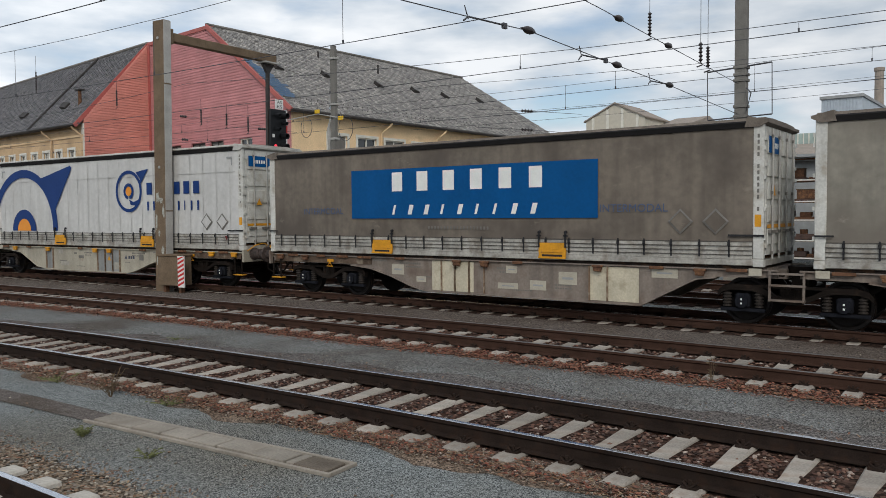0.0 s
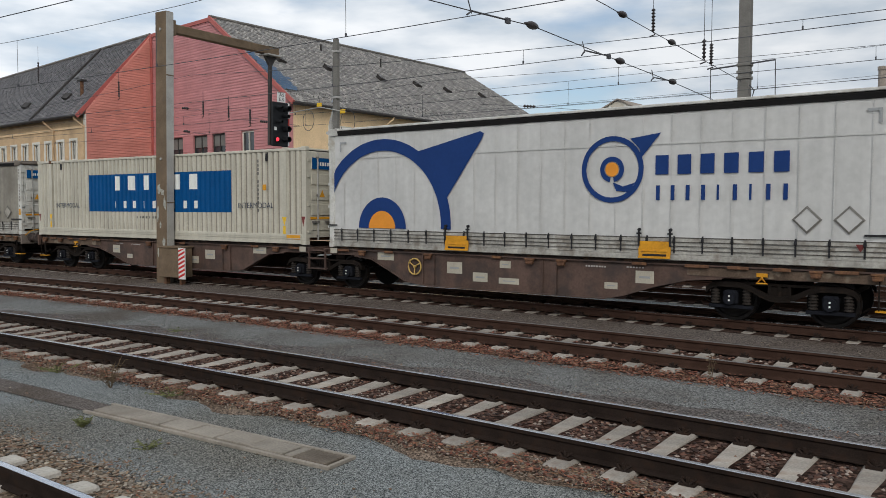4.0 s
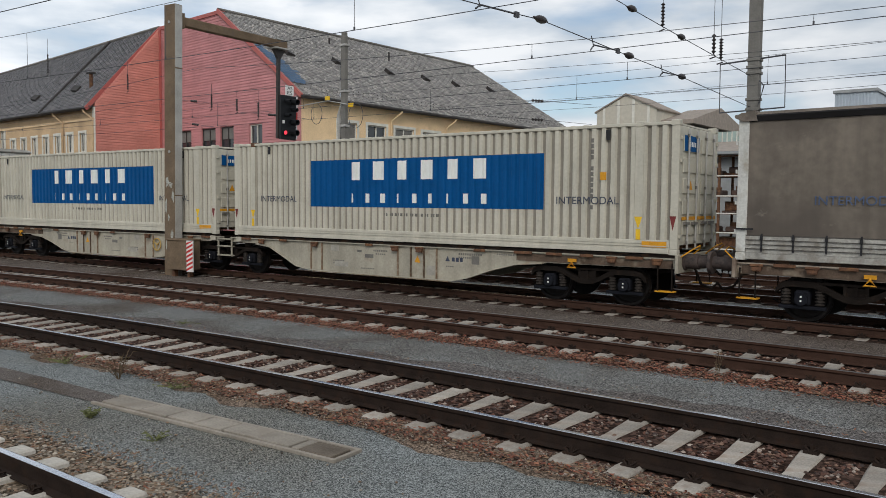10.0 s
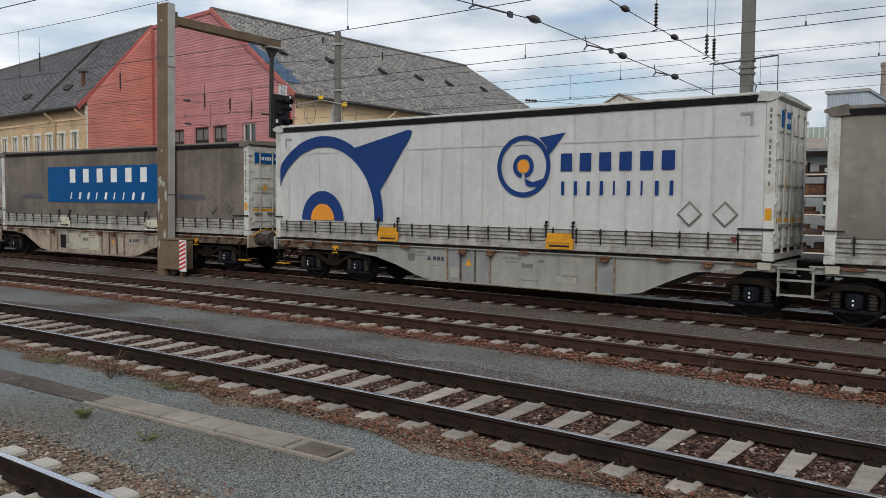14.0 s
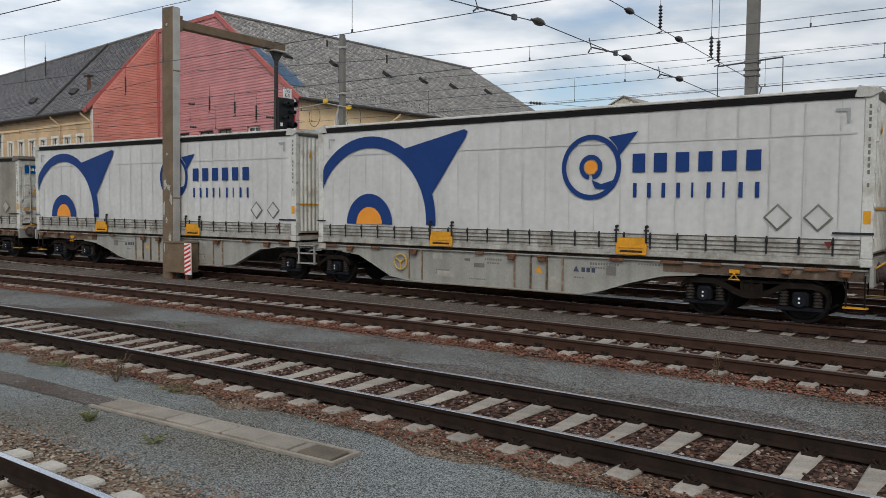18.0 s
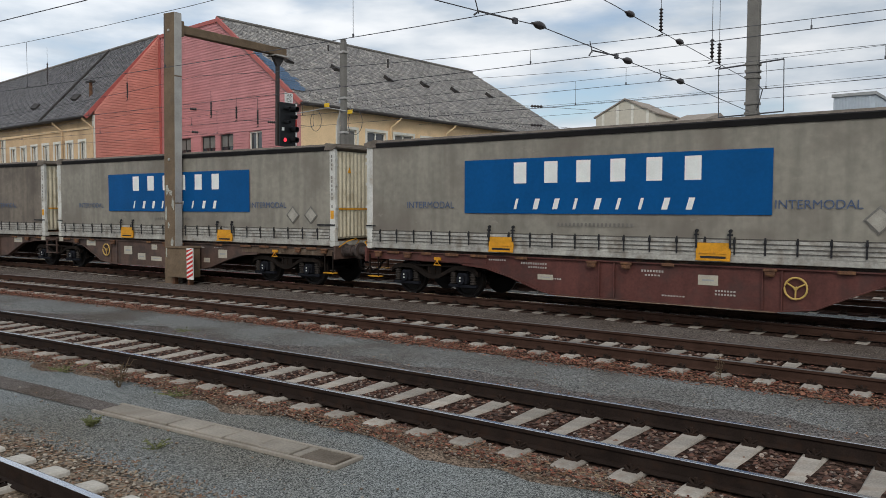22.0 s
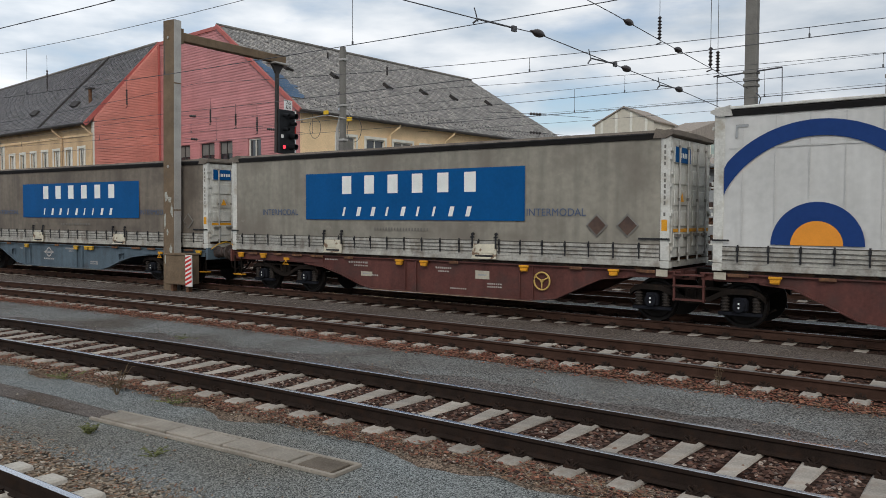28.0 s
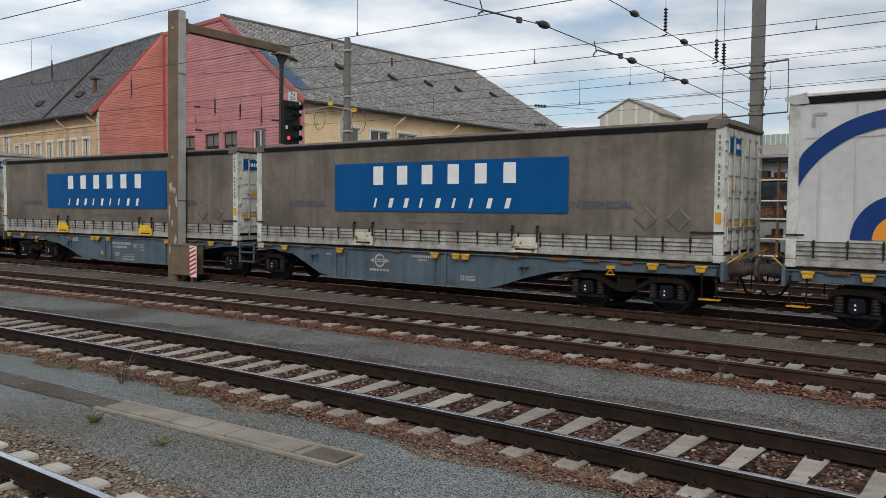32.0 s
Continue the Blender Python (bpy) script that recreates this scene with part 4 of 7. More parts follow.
def text_mesh(words, width, height):
    cu = bpy.data.curves.new("lettering", "FONT")
    cu.body, cu.extrude = words, 0.0
    tmp = new("lettering", cu)
    me = bpy.data.meshes.new_from_object(tmp.evaluated_get(bpy.context.evaluated_depsgraph_get()))
    bpy.data.objects.remove(tmp)
    v = np.empty(len(me.vertices) * 3)
    me.vertices.foreach_get("co", v)
    v = v.reshape(-1, 3)
    lo, hi = v.min(0), v.max(0)
    v = (v - lo) / (hi - lo + 1e-9) * (width, height, 0)
    out = np.stack([v[:, 0], np.zeros(len(v)), v[:, 1]], -1)
    me.vertices.foreach_set("co", out.ravel())
    me.update()
    return me


# ---- cantilever signal gantry between the third and fourth tracks ----
gantry = thing("signal_gantry", "rusty-brown steel gantry post with a cantilever arm", "signal gantry", pose(-22.66, 14.42, -0.25, 0, 1.0, 5))
post = part("post", Geo().box(-0.26, 0.26, -0.14, 0.14, 0, 8.6, 0.012), POST_STEEL, gantry)
part("flange", Geo().box(0.261, 0.272, -0.135, 0.135, 0.05, 8.58), POST_PALE, post, "pale galvanised face")
for z in (2.6, 6.6):
    part("seam", Geo().box(0.262, 0.276, -0.14, 0.14, z, z + 0.04), POST_STEEL, post)
part("base_plate", Geo().box(-0.45, 0.45, -0.32, 0.32, 0, 0.05, 0.01), POST_STEEL, gantry)
part("arm", Geo().box(-0.12, 0.14, 0.14, 4.9, 8.0, 8.28, 0.02), POST_STEEL, gantry, "weathered cantilever box beam")
part("arm_cap", Geo().box(-0.14, 0.16, 4.35, 4.95, 8.283, 8.32, 0.01), POST_PALE, gantry, "pale worn end of the beam")
part("bracket", Geo().box(-0.2, 0.2, 0.14, 0.3, 7.9, 8.38, 0.01), POST_STEEL, gantry)
part("hanger", Geo().box(-0.02, 0.09, 4.48, 4.59, 4.75, 7.62), ZINC, gantry, "dark grey steel hanger post")
part("hanger_head", Geo().prism([(4.47, 7.62), (4.6, 7.62), (4.82, 7.94), (4.25, 7.94)], "x", -0.02, 0.09), ZINC, gantry)
part("hanger_plate", Geo().box(-0.2, 0.28, 4.2, 4.9, 7.94, 7.998, 0.01), POST_PALE, gantry)
for cx, cz, rx, rz in ((-0.12, 3.05, 0.09, 0.2), (0.05, 2.95, 0.12, 0.14), (0.16, 2.6, 0.07, 0.26), (-0.18, 2.3, 0.05, 0.3), (0.12, 1.35, 0.07, 0.22), (-0.15, 1.05, 0.06, 0.2), (-0.05, 1.9, 0.05, 0.12)):
    torn = [(cx + rx * k * math.cos(a), cz + rz * k * math.sin(a)) for a, k in [(2 * math.pi * i / 13, random.uniform(0.5, 1.05)) for i in range(13)]]
    part("peeled_paint", Geo().prism([(max(-0.25, min(0.25, x)), z) for x, z in torn], "y", -0.1425, -0.1405), PEELED, post)
for z in (8.05, 4.0, 0.4):
    part("bolt", Geo().cyl((0.0, -0.14, z), (0.0, -0.17, z), 0.045, 8), POST_PALE, post)
# the signal looks along the track towards the coming trains
sig = part("signal_head", Geo().box(0.12, 0.2, 4.5, 5.32, 4.72, 6.33, 0.02), SIGNAL_BLK, gantry, "black colour-light signal head")
part("signal_case", Geo().box(-0.12, 0.118, 4.62, 5.2, 4.8, 6.25, 0.03), SIGNAL_BLK, sig)
mb = part("mast_board", Geo().box(0.1, 0.125, 5.325, 5.45, 4.78, 6.35), SIGN_W, sig, "white and red mast board")
part("red_field", Geo().box(0.126, 0.13, 5.328, 5.447, 5.42, 5.78), SIGN_RED, mb)
part("number_tag", Geo().box(0.2, 0.206, 4.6, 4.72, 5.3, 5.42), SIGN_W, sig, "small white tag")
sp = part("route_plate", Geo().box(0.14, 0.17, 4.78, 5.2, 6.34, 6.7, 0.01), SIGN_W, sig, "white plate with black characters")
for words, z in (("AS", 6.545), ("ES", 6.385)):
    lt = new("lettering", text_mesh(words, 0.25, 0.12))
    lt.data.materials.append(SIGNAL_BLK)
    lt.parent, lt.matrix_basis = sp, pose(0.1735, 4.865, z, 0, 0, 90)
for y, z, r, lit in ((5.1, 6.12, 0.105, 0), (5.1, 5.84, 0.07, 0), (5.1, 5.38, 0.105, 0), (5.1, 5.0, 0.105, 0), (4.76, 6.13, 0.065, 0), (4.76, 5.62, 0.065, 0), (4.72, 4.97, 0.085, 1)):
    deep = 0.05 if lit else 0.9 * r + 0.2
    hood = Geo().lathe([(0, r), (deep, r), (deep, r * 0.88), (0.02, r * 0.88)], (0.2, y, z), (1, -0.05, -0.08), 14)
    hd = part("lamp_hood", hood, SIGNAL_BLK, sig)
    part("lens", Geo().cyl((0.2, y, z), (0.26 if lit else 0.215, y, z), r * 0.85, 14), glow if lit else GLASS, hd, "red signal lens" if lit else "dark signal lens")

cabinet = thing("trackside_cabinet", "brown metal cabinet with a red and white striped board", "cabinet", pose(-22.0, 14.35, -0.25, 0, 0, 9))
cab = part("body", Geo().box(-0.45, 0.45, -0.25, 0.3, 0.28, 1.2, 0.015), POST_STEEL, cabinet)
part("lid", Geo().box(-0.48, 0.48, -0.28, 0.33, 1.2, 1.25, 0.01), POST_STEEL, cabinet)
for x in (-0.38, 0.3):
    part("leg", Geo().box(x, x + 0.1, -0.1, 0.05, 0, 0.28), RUST, cabinet)
bd = part("warning_board", Geo().box(0.48, 0.76, -0.30, -0.27, 0.25, 1.22), SIGN_W, cabinet, "red and white striped warning board")
st = Geo()
for i in range(7):
    z = 0.27 + i * 0.135
    st.add([(0.485, -0.304, z), (0.755, -0.304, z + 0.12), (0.755, -0.304, min(z + 0.19, 1.215)), (0.485, -0.304, z + 0.07)], [(0, 1, 2, 3)])
part("stripes", st, SIGN_RED, bd)

# ---- masts and overhead line ----


def lattice_mast(name, label, x, y, w, h):
    t = thing(name, label, "mast", pose(x, y, -0.25))
    g = Geo()
    g.box(-w, w, -w * 0.8, w * 0.8, 0, h, 0.02)
    part("post", g, MAST, t)
    part("footing", Geo().box(-0.45, 0.45, -0.45, 0.45, -0.2, 0.25, 0.03), SLAB, t)
    return t


MX, MY = -8.95, 28.3
mast_r = lattice_mast("catenary_mast", "grey steel catenary mast with clamps and brackets", MX + 0.04, MY, 0.195, 12.5)
for z in (5.75, 6.1, 7.0, 7.2, 7.45):
    part("clamp", Geo().box(-0.23, 0.23, -0.19, 0.19, z - 0.05, z + 0.05, 0.01), MAST, mast_r)
br = Geo()
br.tube([(-1.15, -0.12, 7.40), (1.05, -0.12, 7.50)], 0.03, 6)
br.tube([(-1.15, -0.12, 7.40), (-1.13, -0.12, 5.7)], 0.016, 6)
br.tube([(1.05, -0.12, 7.50), (1.07, -0.12, 5.75)], 0.016, 6)
br.tube([(-1.13, -0.12, 5.7), (1.07, -0.12, 5.75)], 0.026, 6)
br.tube([(0.25, -0.24, 6.7), (0.44, -0.36, 6.5), (0.25, -0.24, 5.9)], 0.024, 6)
part("bracket_frame", br, WIRE, mast_r, "dark rectangular anchor frame")
mast_b = lattice_mast("catenary_mast", "grey concrete catenary mast before the building", -23.53, 22.9, 0.12, 9.2)
part("cap", Geo().box(-0.1, 0.1, -0.08, 0.08, 9.2, 9.32, 0.01), MAST, mast_b)
for z in (8.75, 6.9, 5.5):
    part("clamp", Geo().box(-0.17, 0.17, -0.14, 0.14, z, z + 0.09, 0.01), POST_PALE, mast_b)
for sx, z in ((-0.78, 6.62), (0.58, 6.25)):
    part("yellow_tag", Geo().box(sx - 0.13, sx + 0.13, -0.24, -0.17, z, z + 0.16, 0.012), BRIGHT_YELLOW, mast_b, "yellow cable clamp")
    part("tag_stem", Geo().cyl((sx, -0.2, z + 0.16), (sx, -0.2, z + 0.3), 0.02, 6), MAST, mast_b)
for cx, cz, r in ((-1.45, 5.75, 0.42), (0.85, 5.55, 0.5)):
    lp = [(cx + r * math.sin(a) * 0.8, -0.2, cz + 0.35 + r * math.cos(a)) for a in [2 * math.pi * k / 22 for k in range(20)]]
    part("cable_loop", Geo().tube(lp, 0.012, 5), WIRE, mast_b, "hanging cable loop")
part("stay_pole", Geo().tube([(-0.42, 0.1, 0.0), (-0.42, 0.1, 6.0), (-0.2, 0.1, 6.55), (-0.2, 0.1, 6.75)], 0.075, 8), POST_PALE, mast_b, "grey steel side pole")
part("pole_insulator", Geo().lathe([(0, 0.05), (0.03, 0.13), (0.1, 0.13), (0.14, 0.09), (0.24, 0.11), (0.3, 0.05)], (-0.2, 0.1, 6.75), (0, 0, 1), 12), SHED_BLUE, mast_b, "pale blue insulator")
part("crossarm", Geo().tube([(-2.6, -0.2, 6.5), (-0.75, -0.2, 6.6), (0.75, -0.2, 6.3)], 0.022, 6), POST_PALE, mast_b)
part("stub", Geo().tube([(0.0, 0.0, 6.3), (0.0, -0.2, 6.46)], 0.03, 6), MAST, mast_b)
lattice_mast("catenary_mast", "grey catenary mast far along the tracks", 6.5, 24.0, 0.2, 10.0)


def sag(track, s0, s1, z, drop, side=0.0, n=14):
    return [track.at(s0 + (s1 - s0) * i / n, side, z - drop * 4 * (i / n) * (1 - i / n))[0] for i in range(n + 1)]


wires = thing("overhead_line", "dark overhead contact and catenary wires with droppers", "overhead line")
for track, zc, zm, drop, off, phase in ((T_B, 5.79, 7.2, 0.7, 0.0, 0.0), (T_C, 5.83, 7.85, 0.68, 0.0, 7.0), (T_D, 5.75, 6.66, 0.78, 0.0, -17.0), (T_E, 5.67, 6.36, 0.5, 0.0, -10.0), (T_F, 5.85, 7.2, 0.55, 0.0, 18.0)):
    for s0 in (-108.3 + phase, -57.3 + phase, -6.3 + phase, 44.7 + phase):
        s1 = s0 + 51
        thin = 0.0075 if track in (T_E, T_F) else 0.009
        part("contact_wire", Geo().tube(sag(track, s0, s1, zc, 0.02, off), thin, 5), WIRE, wires)
        part("catenary_wire", Geo().tube(sag(track, s0, s1, zm, drop, off), thin * 0.85, 5), WIRE, wires)
        dr = Geo()
        for i in range(1, 8):
            f = i / 8
            z1 = zm - drop * 4 * f * (1 - f)
            p = track.at(s0 + (s1 - s0) * f, off)[0]
            dr.tube([(p.x, p.y, zc), (p.x, p.y, z1)], 0.006, 4)
            dr.box(p.x - 0.015, p.x + 0.015, p.y - 0.015, p.y + 0.015, zc - 0.01, zc + 0.06)
        part("droppers", dr, WIRE, wires)


# feeder wires beyond the sidings
for y, z, r in ((40.0, 7.75, 0.009), (40.6, 8.3, 0.009), (41.5, 8.55, 0.008)):
    for x0 in (-96, -46, 4, 54):
        pts = [(x0 + 50 * i / 10, y - 0.0011 * (x0 + 5 * i) ** 2, z - 0.25 * 4 * (i / 10) * (1 - i / 10)) for i in range(11)]
        part("feeder_wire", Geo().tube(pts, r, 4), WIRE, wires, "thin far feeder wire")


def insulator(g, p, q, r=0.055, n=5):
    """A string of sheds between two points."""
    p, q = Vector(p), Vector(q)
    d = q - p
    prof = [(0.0, 0.02)]
    for i in range(n):
        a = (i + 0.5) / n
        prof += [((a - 0.35 / n) * d.length, 0.028), (a * d.length, r), ((a + 0.3 / n) * d.length, 0.028)]
    g.lathe(prof + [(d.length, 0.02)], p, d, 10)


span = thing("cross_span", "headspan wires with brown insulators across the tracks", "overhead line")
HANGING = [(-8.9, 20.5, 7.6, 0.62), (-7.5, 20.5, 6.6, 0.5), (-7.31, 20.5, 6.47, 0.53), (-31.3, 22, 7.08, 0.6), (-29.42, 22, 6.73, 0.52), (-27.92, 22, 6.47, 0.62), (-38.5, 22, 8.68, 0.8), (-47.2, 22, 10.64, 1.1)]
LYING = [(-32.7, 22, 6.87), (-32.6, 22, 5.78), (-27.0, 22, 5.88), (-15.3, 24.5, 5.88), (-15.3, 24.5, 5.21)]
LOWER = [(MY - 0.2, 5.57), (22.0, 5.83), (18.6, 5.92), (14.4, 6.05), (12.5, 5.95), (9.0, 5.8), (4.0, 5.7), (-2.0, 5.75), (-9.0, 6.2)]
UPPER = [(MY - 0.2, 6.62), (21.9, 6.93), (18.7, 7.1), (17.9, 7.15), (13.0, 7.35), (7.0, 7.5), (0.0, 7.8), (-9.0, 8.6)]
tagged(part("span_mast", Geo().box(MX - 0.2, MX + 0.2, -9.25, -9.0, -0.25, 10.0), MAST, span), "grey mast on the platform side")
for line, spots in ((LOWER, (22.0, 18.6, 14.4)), (UPPER, (21.9, 18.7))):
    part("span_wire", Geo().tube([(MX, y, z) for y, z in line], 0.011, 5), WIRE, span)
    for y, z in line:
        if y in spots:
            ig = Geo()
            ig.lathe([(0.0, 0.02), (0.05, 0.03), (0.1, 0.06), (0.2, 0.082), (0.32, 0.082), (0.42, 0.05), (0.48, 0.03), (0.55, 0.018)], (MX, y + 0.27, z + 0.01), (0, -1, 0), 12)
            smooth(part("insulator", ig, INSUL, span, "dark brown insulator"))
for track, zc, zs in ((T_C, 5.83, 5.97), (T_D, 5.75, 5.93), (T_E, 5.67, 5.82)):
    p = track.at(MX)[0]
    g = Geo().tube([(MX, p.y + 1.35, zs + 0.03), (MX, p.y + 0.1, zs - 0.03), (MX, p.y - 0.05, zc + 0.01)], 0.018, 6)
    g.tube([(MX, p.y + 0.1, zs - 0.08), (MX, p.y - 0.02, zs + 0.16)], 0.012, 5)
    g.box(MX - 0.03, MX + 0.03, p.y + 1.27, p.y + 1.4, zs - 0.04, zs + 0.07)
    part("steady_arm", g, WIRE, span)
for x, y, z, h in HANGING:
    ig = Geo()
    insulator(ig, (x, y, z), (x, y, z - h), 0.06, 7 if h > 0.5 else 5)
    sus = smooth(part("suspension_insulator", ig, INSUL, span, "hanging dark insulator string"))
    part("hanger_wire", Geo().tube([(x, y, z), (x, y, z + (2.6 if x > -10 else 0.8) * h)], 0.008, 4), WIRE, sus)
    part("hook", Geo().tube([(x, y, z - h), (x + 0.05, y, z - h - 0.08), (x - 0.1, y, z - h - 0.12)], 0.02, 5), INSUL, sus)
for x, y, z in LYING:
    ig = Geo()
    insulator(ig, (x - 0.25, y, z + 0.03), (x + 0.25, y, z - 0.03), 0.06, 4)
    h = smooth(part("insulator", ig, INSUL, span, "dark brown insulator"))
    part("stay_wire", Geo().tube([(x - 2.2, y, z + 0.25), (x - 0.25, y, z + 0.03)], 0.007, 4).tube([(x + 0.25, y, z - 0.03), (x + 2.2, y, z - 0.3)], 0.007, 4), WIRE, h)

# ---- storage racks beyond the sidings ----
rack = thing("storage_rack", "tall open steel rack with shelves of rusty rail parts", "storage rack")
RX0, RX1, RY = -22.35, 9.0, 36.0
for i in range(13):
    x = RX0 + 2.45 * i - 0.2
    for y in (RY, RY + 1.8):
        part("upright", Geo().box(x - 0.05, x + 0.05, y - 0.05, y + 0.05, -0.25, 4.45), RUST, rack, "dark rusty upright")
for z in (0.2, 0.95, 1.82, 2.61, 3.52, 4.4):
    part("shelf_beam", Geo().box(RX0 - 0.2, RX1 + 0.2, RY - 0.10, RY - 0.055, z - 0.04, z + 0.015), TRIM_W if z < 4 else RUST, rack)
    if z < 4:
        part("shelf", Geo().box(RX0 - 0.2, RX1 + 0.2, RY + 0.1, RY + 1.7, z - 0.06, z - 0.01), RUST, rack)
part("canopy", Geo().box(RX0 - 0.6, RX1 + 0.6, RY - 0.5, RY + 2.6, 4.46, 4.58), SHED_GREY, rack, "grey canopy roof")
# ---- the freight train: containers ----
CL = 13.716
STIFF_RUST = mat("rust_bled_paint", (0.22, 0.15, 0.10), rough=0.75, dark=0.4, scale=5, stain=(0.35, 0.30, 0.23), bump=0.2)
RECESS = mat("recess_blue_grey", (0.25, 0.255, 0.25), rough=0.65, dark=0.25, scale=2, streak=0.4)
DATA_PLATE = mat("marking_plate", (0.34, 0.32, 0.275), rough=0.6, dark=0.3, scale=6, fine=60)
WHEEL_CREAM = mat("faded_yellow_paint", (0.50, 0.335, 0.10), rough=0.6, dark=0.3, scale=6)
STENCIL = mat("stencil_paint", (0.40, 0.37, 0.345), rough=0.6, dark=0.4, fine=60, bump=0.0)
AXLE_BOX = mat("axle_box_dark_blue", (0.011, 0.012, 0.016), spec=0.1, rough=0.7, dark=0.4, scale=6, bump=0.2)
BUFFER = mat("buffer_steel", (0.075, 0.058, 0.052), spec=0.15, rough=0.6, dark=0.45, scale=5, stain=(0.03, 0.026, 0.025))
BOARD_DARK = mat("board_grooves", (0.075, 0.068, 0.06), rough=0.7, dark=0.4, scale=1.6, fine=20, stain=(0.09, 0.075, 0.06))
END_GRIME = mat("rusty_grime", (0.12, 0.085, 0.062), spec=0.1, rough=0.8, dark=0.45, scale=2.2, fine=35, stain=(0.24, 0.20, 0.15), stain_lo=0.55, stain_hi=0.7, streak=0.4)
# dark base paints the shadow line under the containers, the stain is rust
DECK_SHADE_RUST = mat("deck_shade_and_rust", (0.04, 0.03, 0.025), rough=0.85, dark=0.4, scale=3, fine=30, stain=(0.11, 0.06, 0.035), stain_lo=0.5, stain_hi=0.66)
MAROON = mat("label_maroon", (0.16, 0.03, 0.028), rough=0.6, dark=0.25, bump=0.0)
LETTER_DARK = mat("lettering_dark_blue", (0.045, 0.055, 0.085), rough=0.6, dark=0.25, bump=0.0)
SEAM_DARK = mat("grey_mark", (0.30, 0.31, 0.31), rough=0.6, dark=0.2, bump=0.0)
SEAM = mat("curtain_webbing", (0.49, 0.485, 0.465), rough=0.6, dark=0.2, scale=2, bump=0.0)
HALF = CL / 2


WORD = text_mesh("INTERMODAL", 1.48, 0.165)


def word_at(x, y, z, material, parent, turn=0):
    me = WORD.copy()
    me.materials.clear()
    me.materials.append(material)
    ob = new("lettering", me)
    ob.parent = parent
    ob.matrix_basis = pose(x, y, z, 0, 0, turn)
    return ob


def fan(pts, y):
    """A flat outline in the side's plane."""
    return Geo().add([(x, y, z) for x, z in pts], [tuple(range(len(pts)))])


def arc_band(cx, cz, r0, r1, a0, a1, y, n=40, g=None, zmin=-9.0, xmin=-99.0):
    g = g or Geo()
    v = []
    for i in range(n + 1):
        a = radians(a0 + (a1 - a0) * i / n)
        for r in (r0, r1):
            v.append((max(cx + r * math.cos(a), xmin), y, max(cz + r * math.sin(a), zmin)))
    return g.add(v, [(2 * i, 2 * i + 1, 2 * i + 3, 2 * i + 2) for i in range(n)])


def letter_blocks(name, parent, material, x0, x1, z0, z1, n, y, fill=0.62, lean=0.0, thin=()):
    """Plain blocks in place of a brand's letters, each a part of its own."""
    step = (x1 - x0) / (n - 1 + fill)
    for i in range(n):
        a, d = x0 + i * step, lean * (z1 - z0)
        w = step * fill * (0.55 if i in thin else 1.0)
        part(name, Geo().add([(a, y, z0), (a + w, y, z0), (a + w + d, y, z1), (a + d, y, z1)], [(0, 1, 2, 3)]), material, parent)


def panel_bars(g, x0, x1, z0, z1, n, y, fill=0.62, lean=0.0):
    """Plain blocks in place of a brand's letters."""
    step = (x1 - x0) / (n - 1 + fill)
    for i in range(n):
        a = x0 + i * step
        b = a + step * fill
        d = lean * (z1 - z0)
        g.add([(a, y, z0), (b, y, z0), (b + d, y, z1), (a + d, y, z1)], [(0, 1, 2, 3)])
    return g


def doors(parent, h, sx, white):
    """Rear doors with hinges, lock rods and a sticker, on the end face at sx * HALF."""
    e = sx * HALF
    for k, y0 in enumerate((-1.12, 0.005)):
        d = part("door", Geo().box(e - sx * 0.06, e, y0, y0 + 1.115, 0.2, h - 0.12, 0.01), white, parent)
        for i in range(5):
            z = 0.40 + i * (h - 0.6) / 5
            part("door_panel", Geo().box(e, e + sx * 0.025, y0 + 0.08, y0 + 1.03, z, z + (h - 0.6) / 5 - 0.12, 0.01), white, d)
        for yy in (y0 + 0.3, y0 + 0.82):
            rod = part("lock_rod", Geo().cyl((e + sx * 0.055, yy, 0.12), (e + sx * 0.055, yy, h - 0.16), 0.022, 8), POST_PALE, d, "galvanised lock rod")
        lg = Geo()
        for yy in (y0 + 0.3, y0 + 0.82):
            lg.box(e + sx * 0.03, e + sx * 0.085, yy - 0.22, yy + 0.05, 0.62, 0.68)
            for z in (0.25, 1.4, h - 0.3):
                lg.box(e + sx * 0.03, e + sx * 0.07, yy - 0.035, yy + 0.035, z - 0.03, z + 0.03)
        tagged(part("lock_handle", lg, GREYBAR, d), kind="stuff")
        for z in (0.35, 1.1, 1.9, h - 0.4):
            yy = -1.19 if k == 0 else 1.10
            part("hinge", Geo().box(e, e + sx * 0.04, yy, yy + 0.09, z, z + 0.07), white, d)
    part("sticker", Geo().box(e + sx * 0.026, e + sx * 0.03, -1.02, -0.12, h - 0.62, h - 0.3), BLUE, parent, "blue company sticker")
    sb = Geo()
    panel_bars(sb, -0.8, -0.25, h - 0.52, h - 0.42, 6, 0)
    part("sticker_mark", Geo().add([(e + sx * 0.032, a, c) for a, b, c in sb.v], sb.f), LETTER, parent)
    tri = Geo().add([(e + sx * 0.03, -0.72, 1.35), (e + sx * 0.03, -0.5, 1.35), (e + sx * 0.03, -0.61, 1.56)], [(0, 1, 2)])
    part("warning_label", tri, YELLOW, parent, "yellow warning triangle")
    part("reflex_strip", Geo().box(e + sx * 0.026, e + sx * 0.03, -1.1, 1.1, 0.72, 0.79), YELLOW, parent, "yellow marking strip")


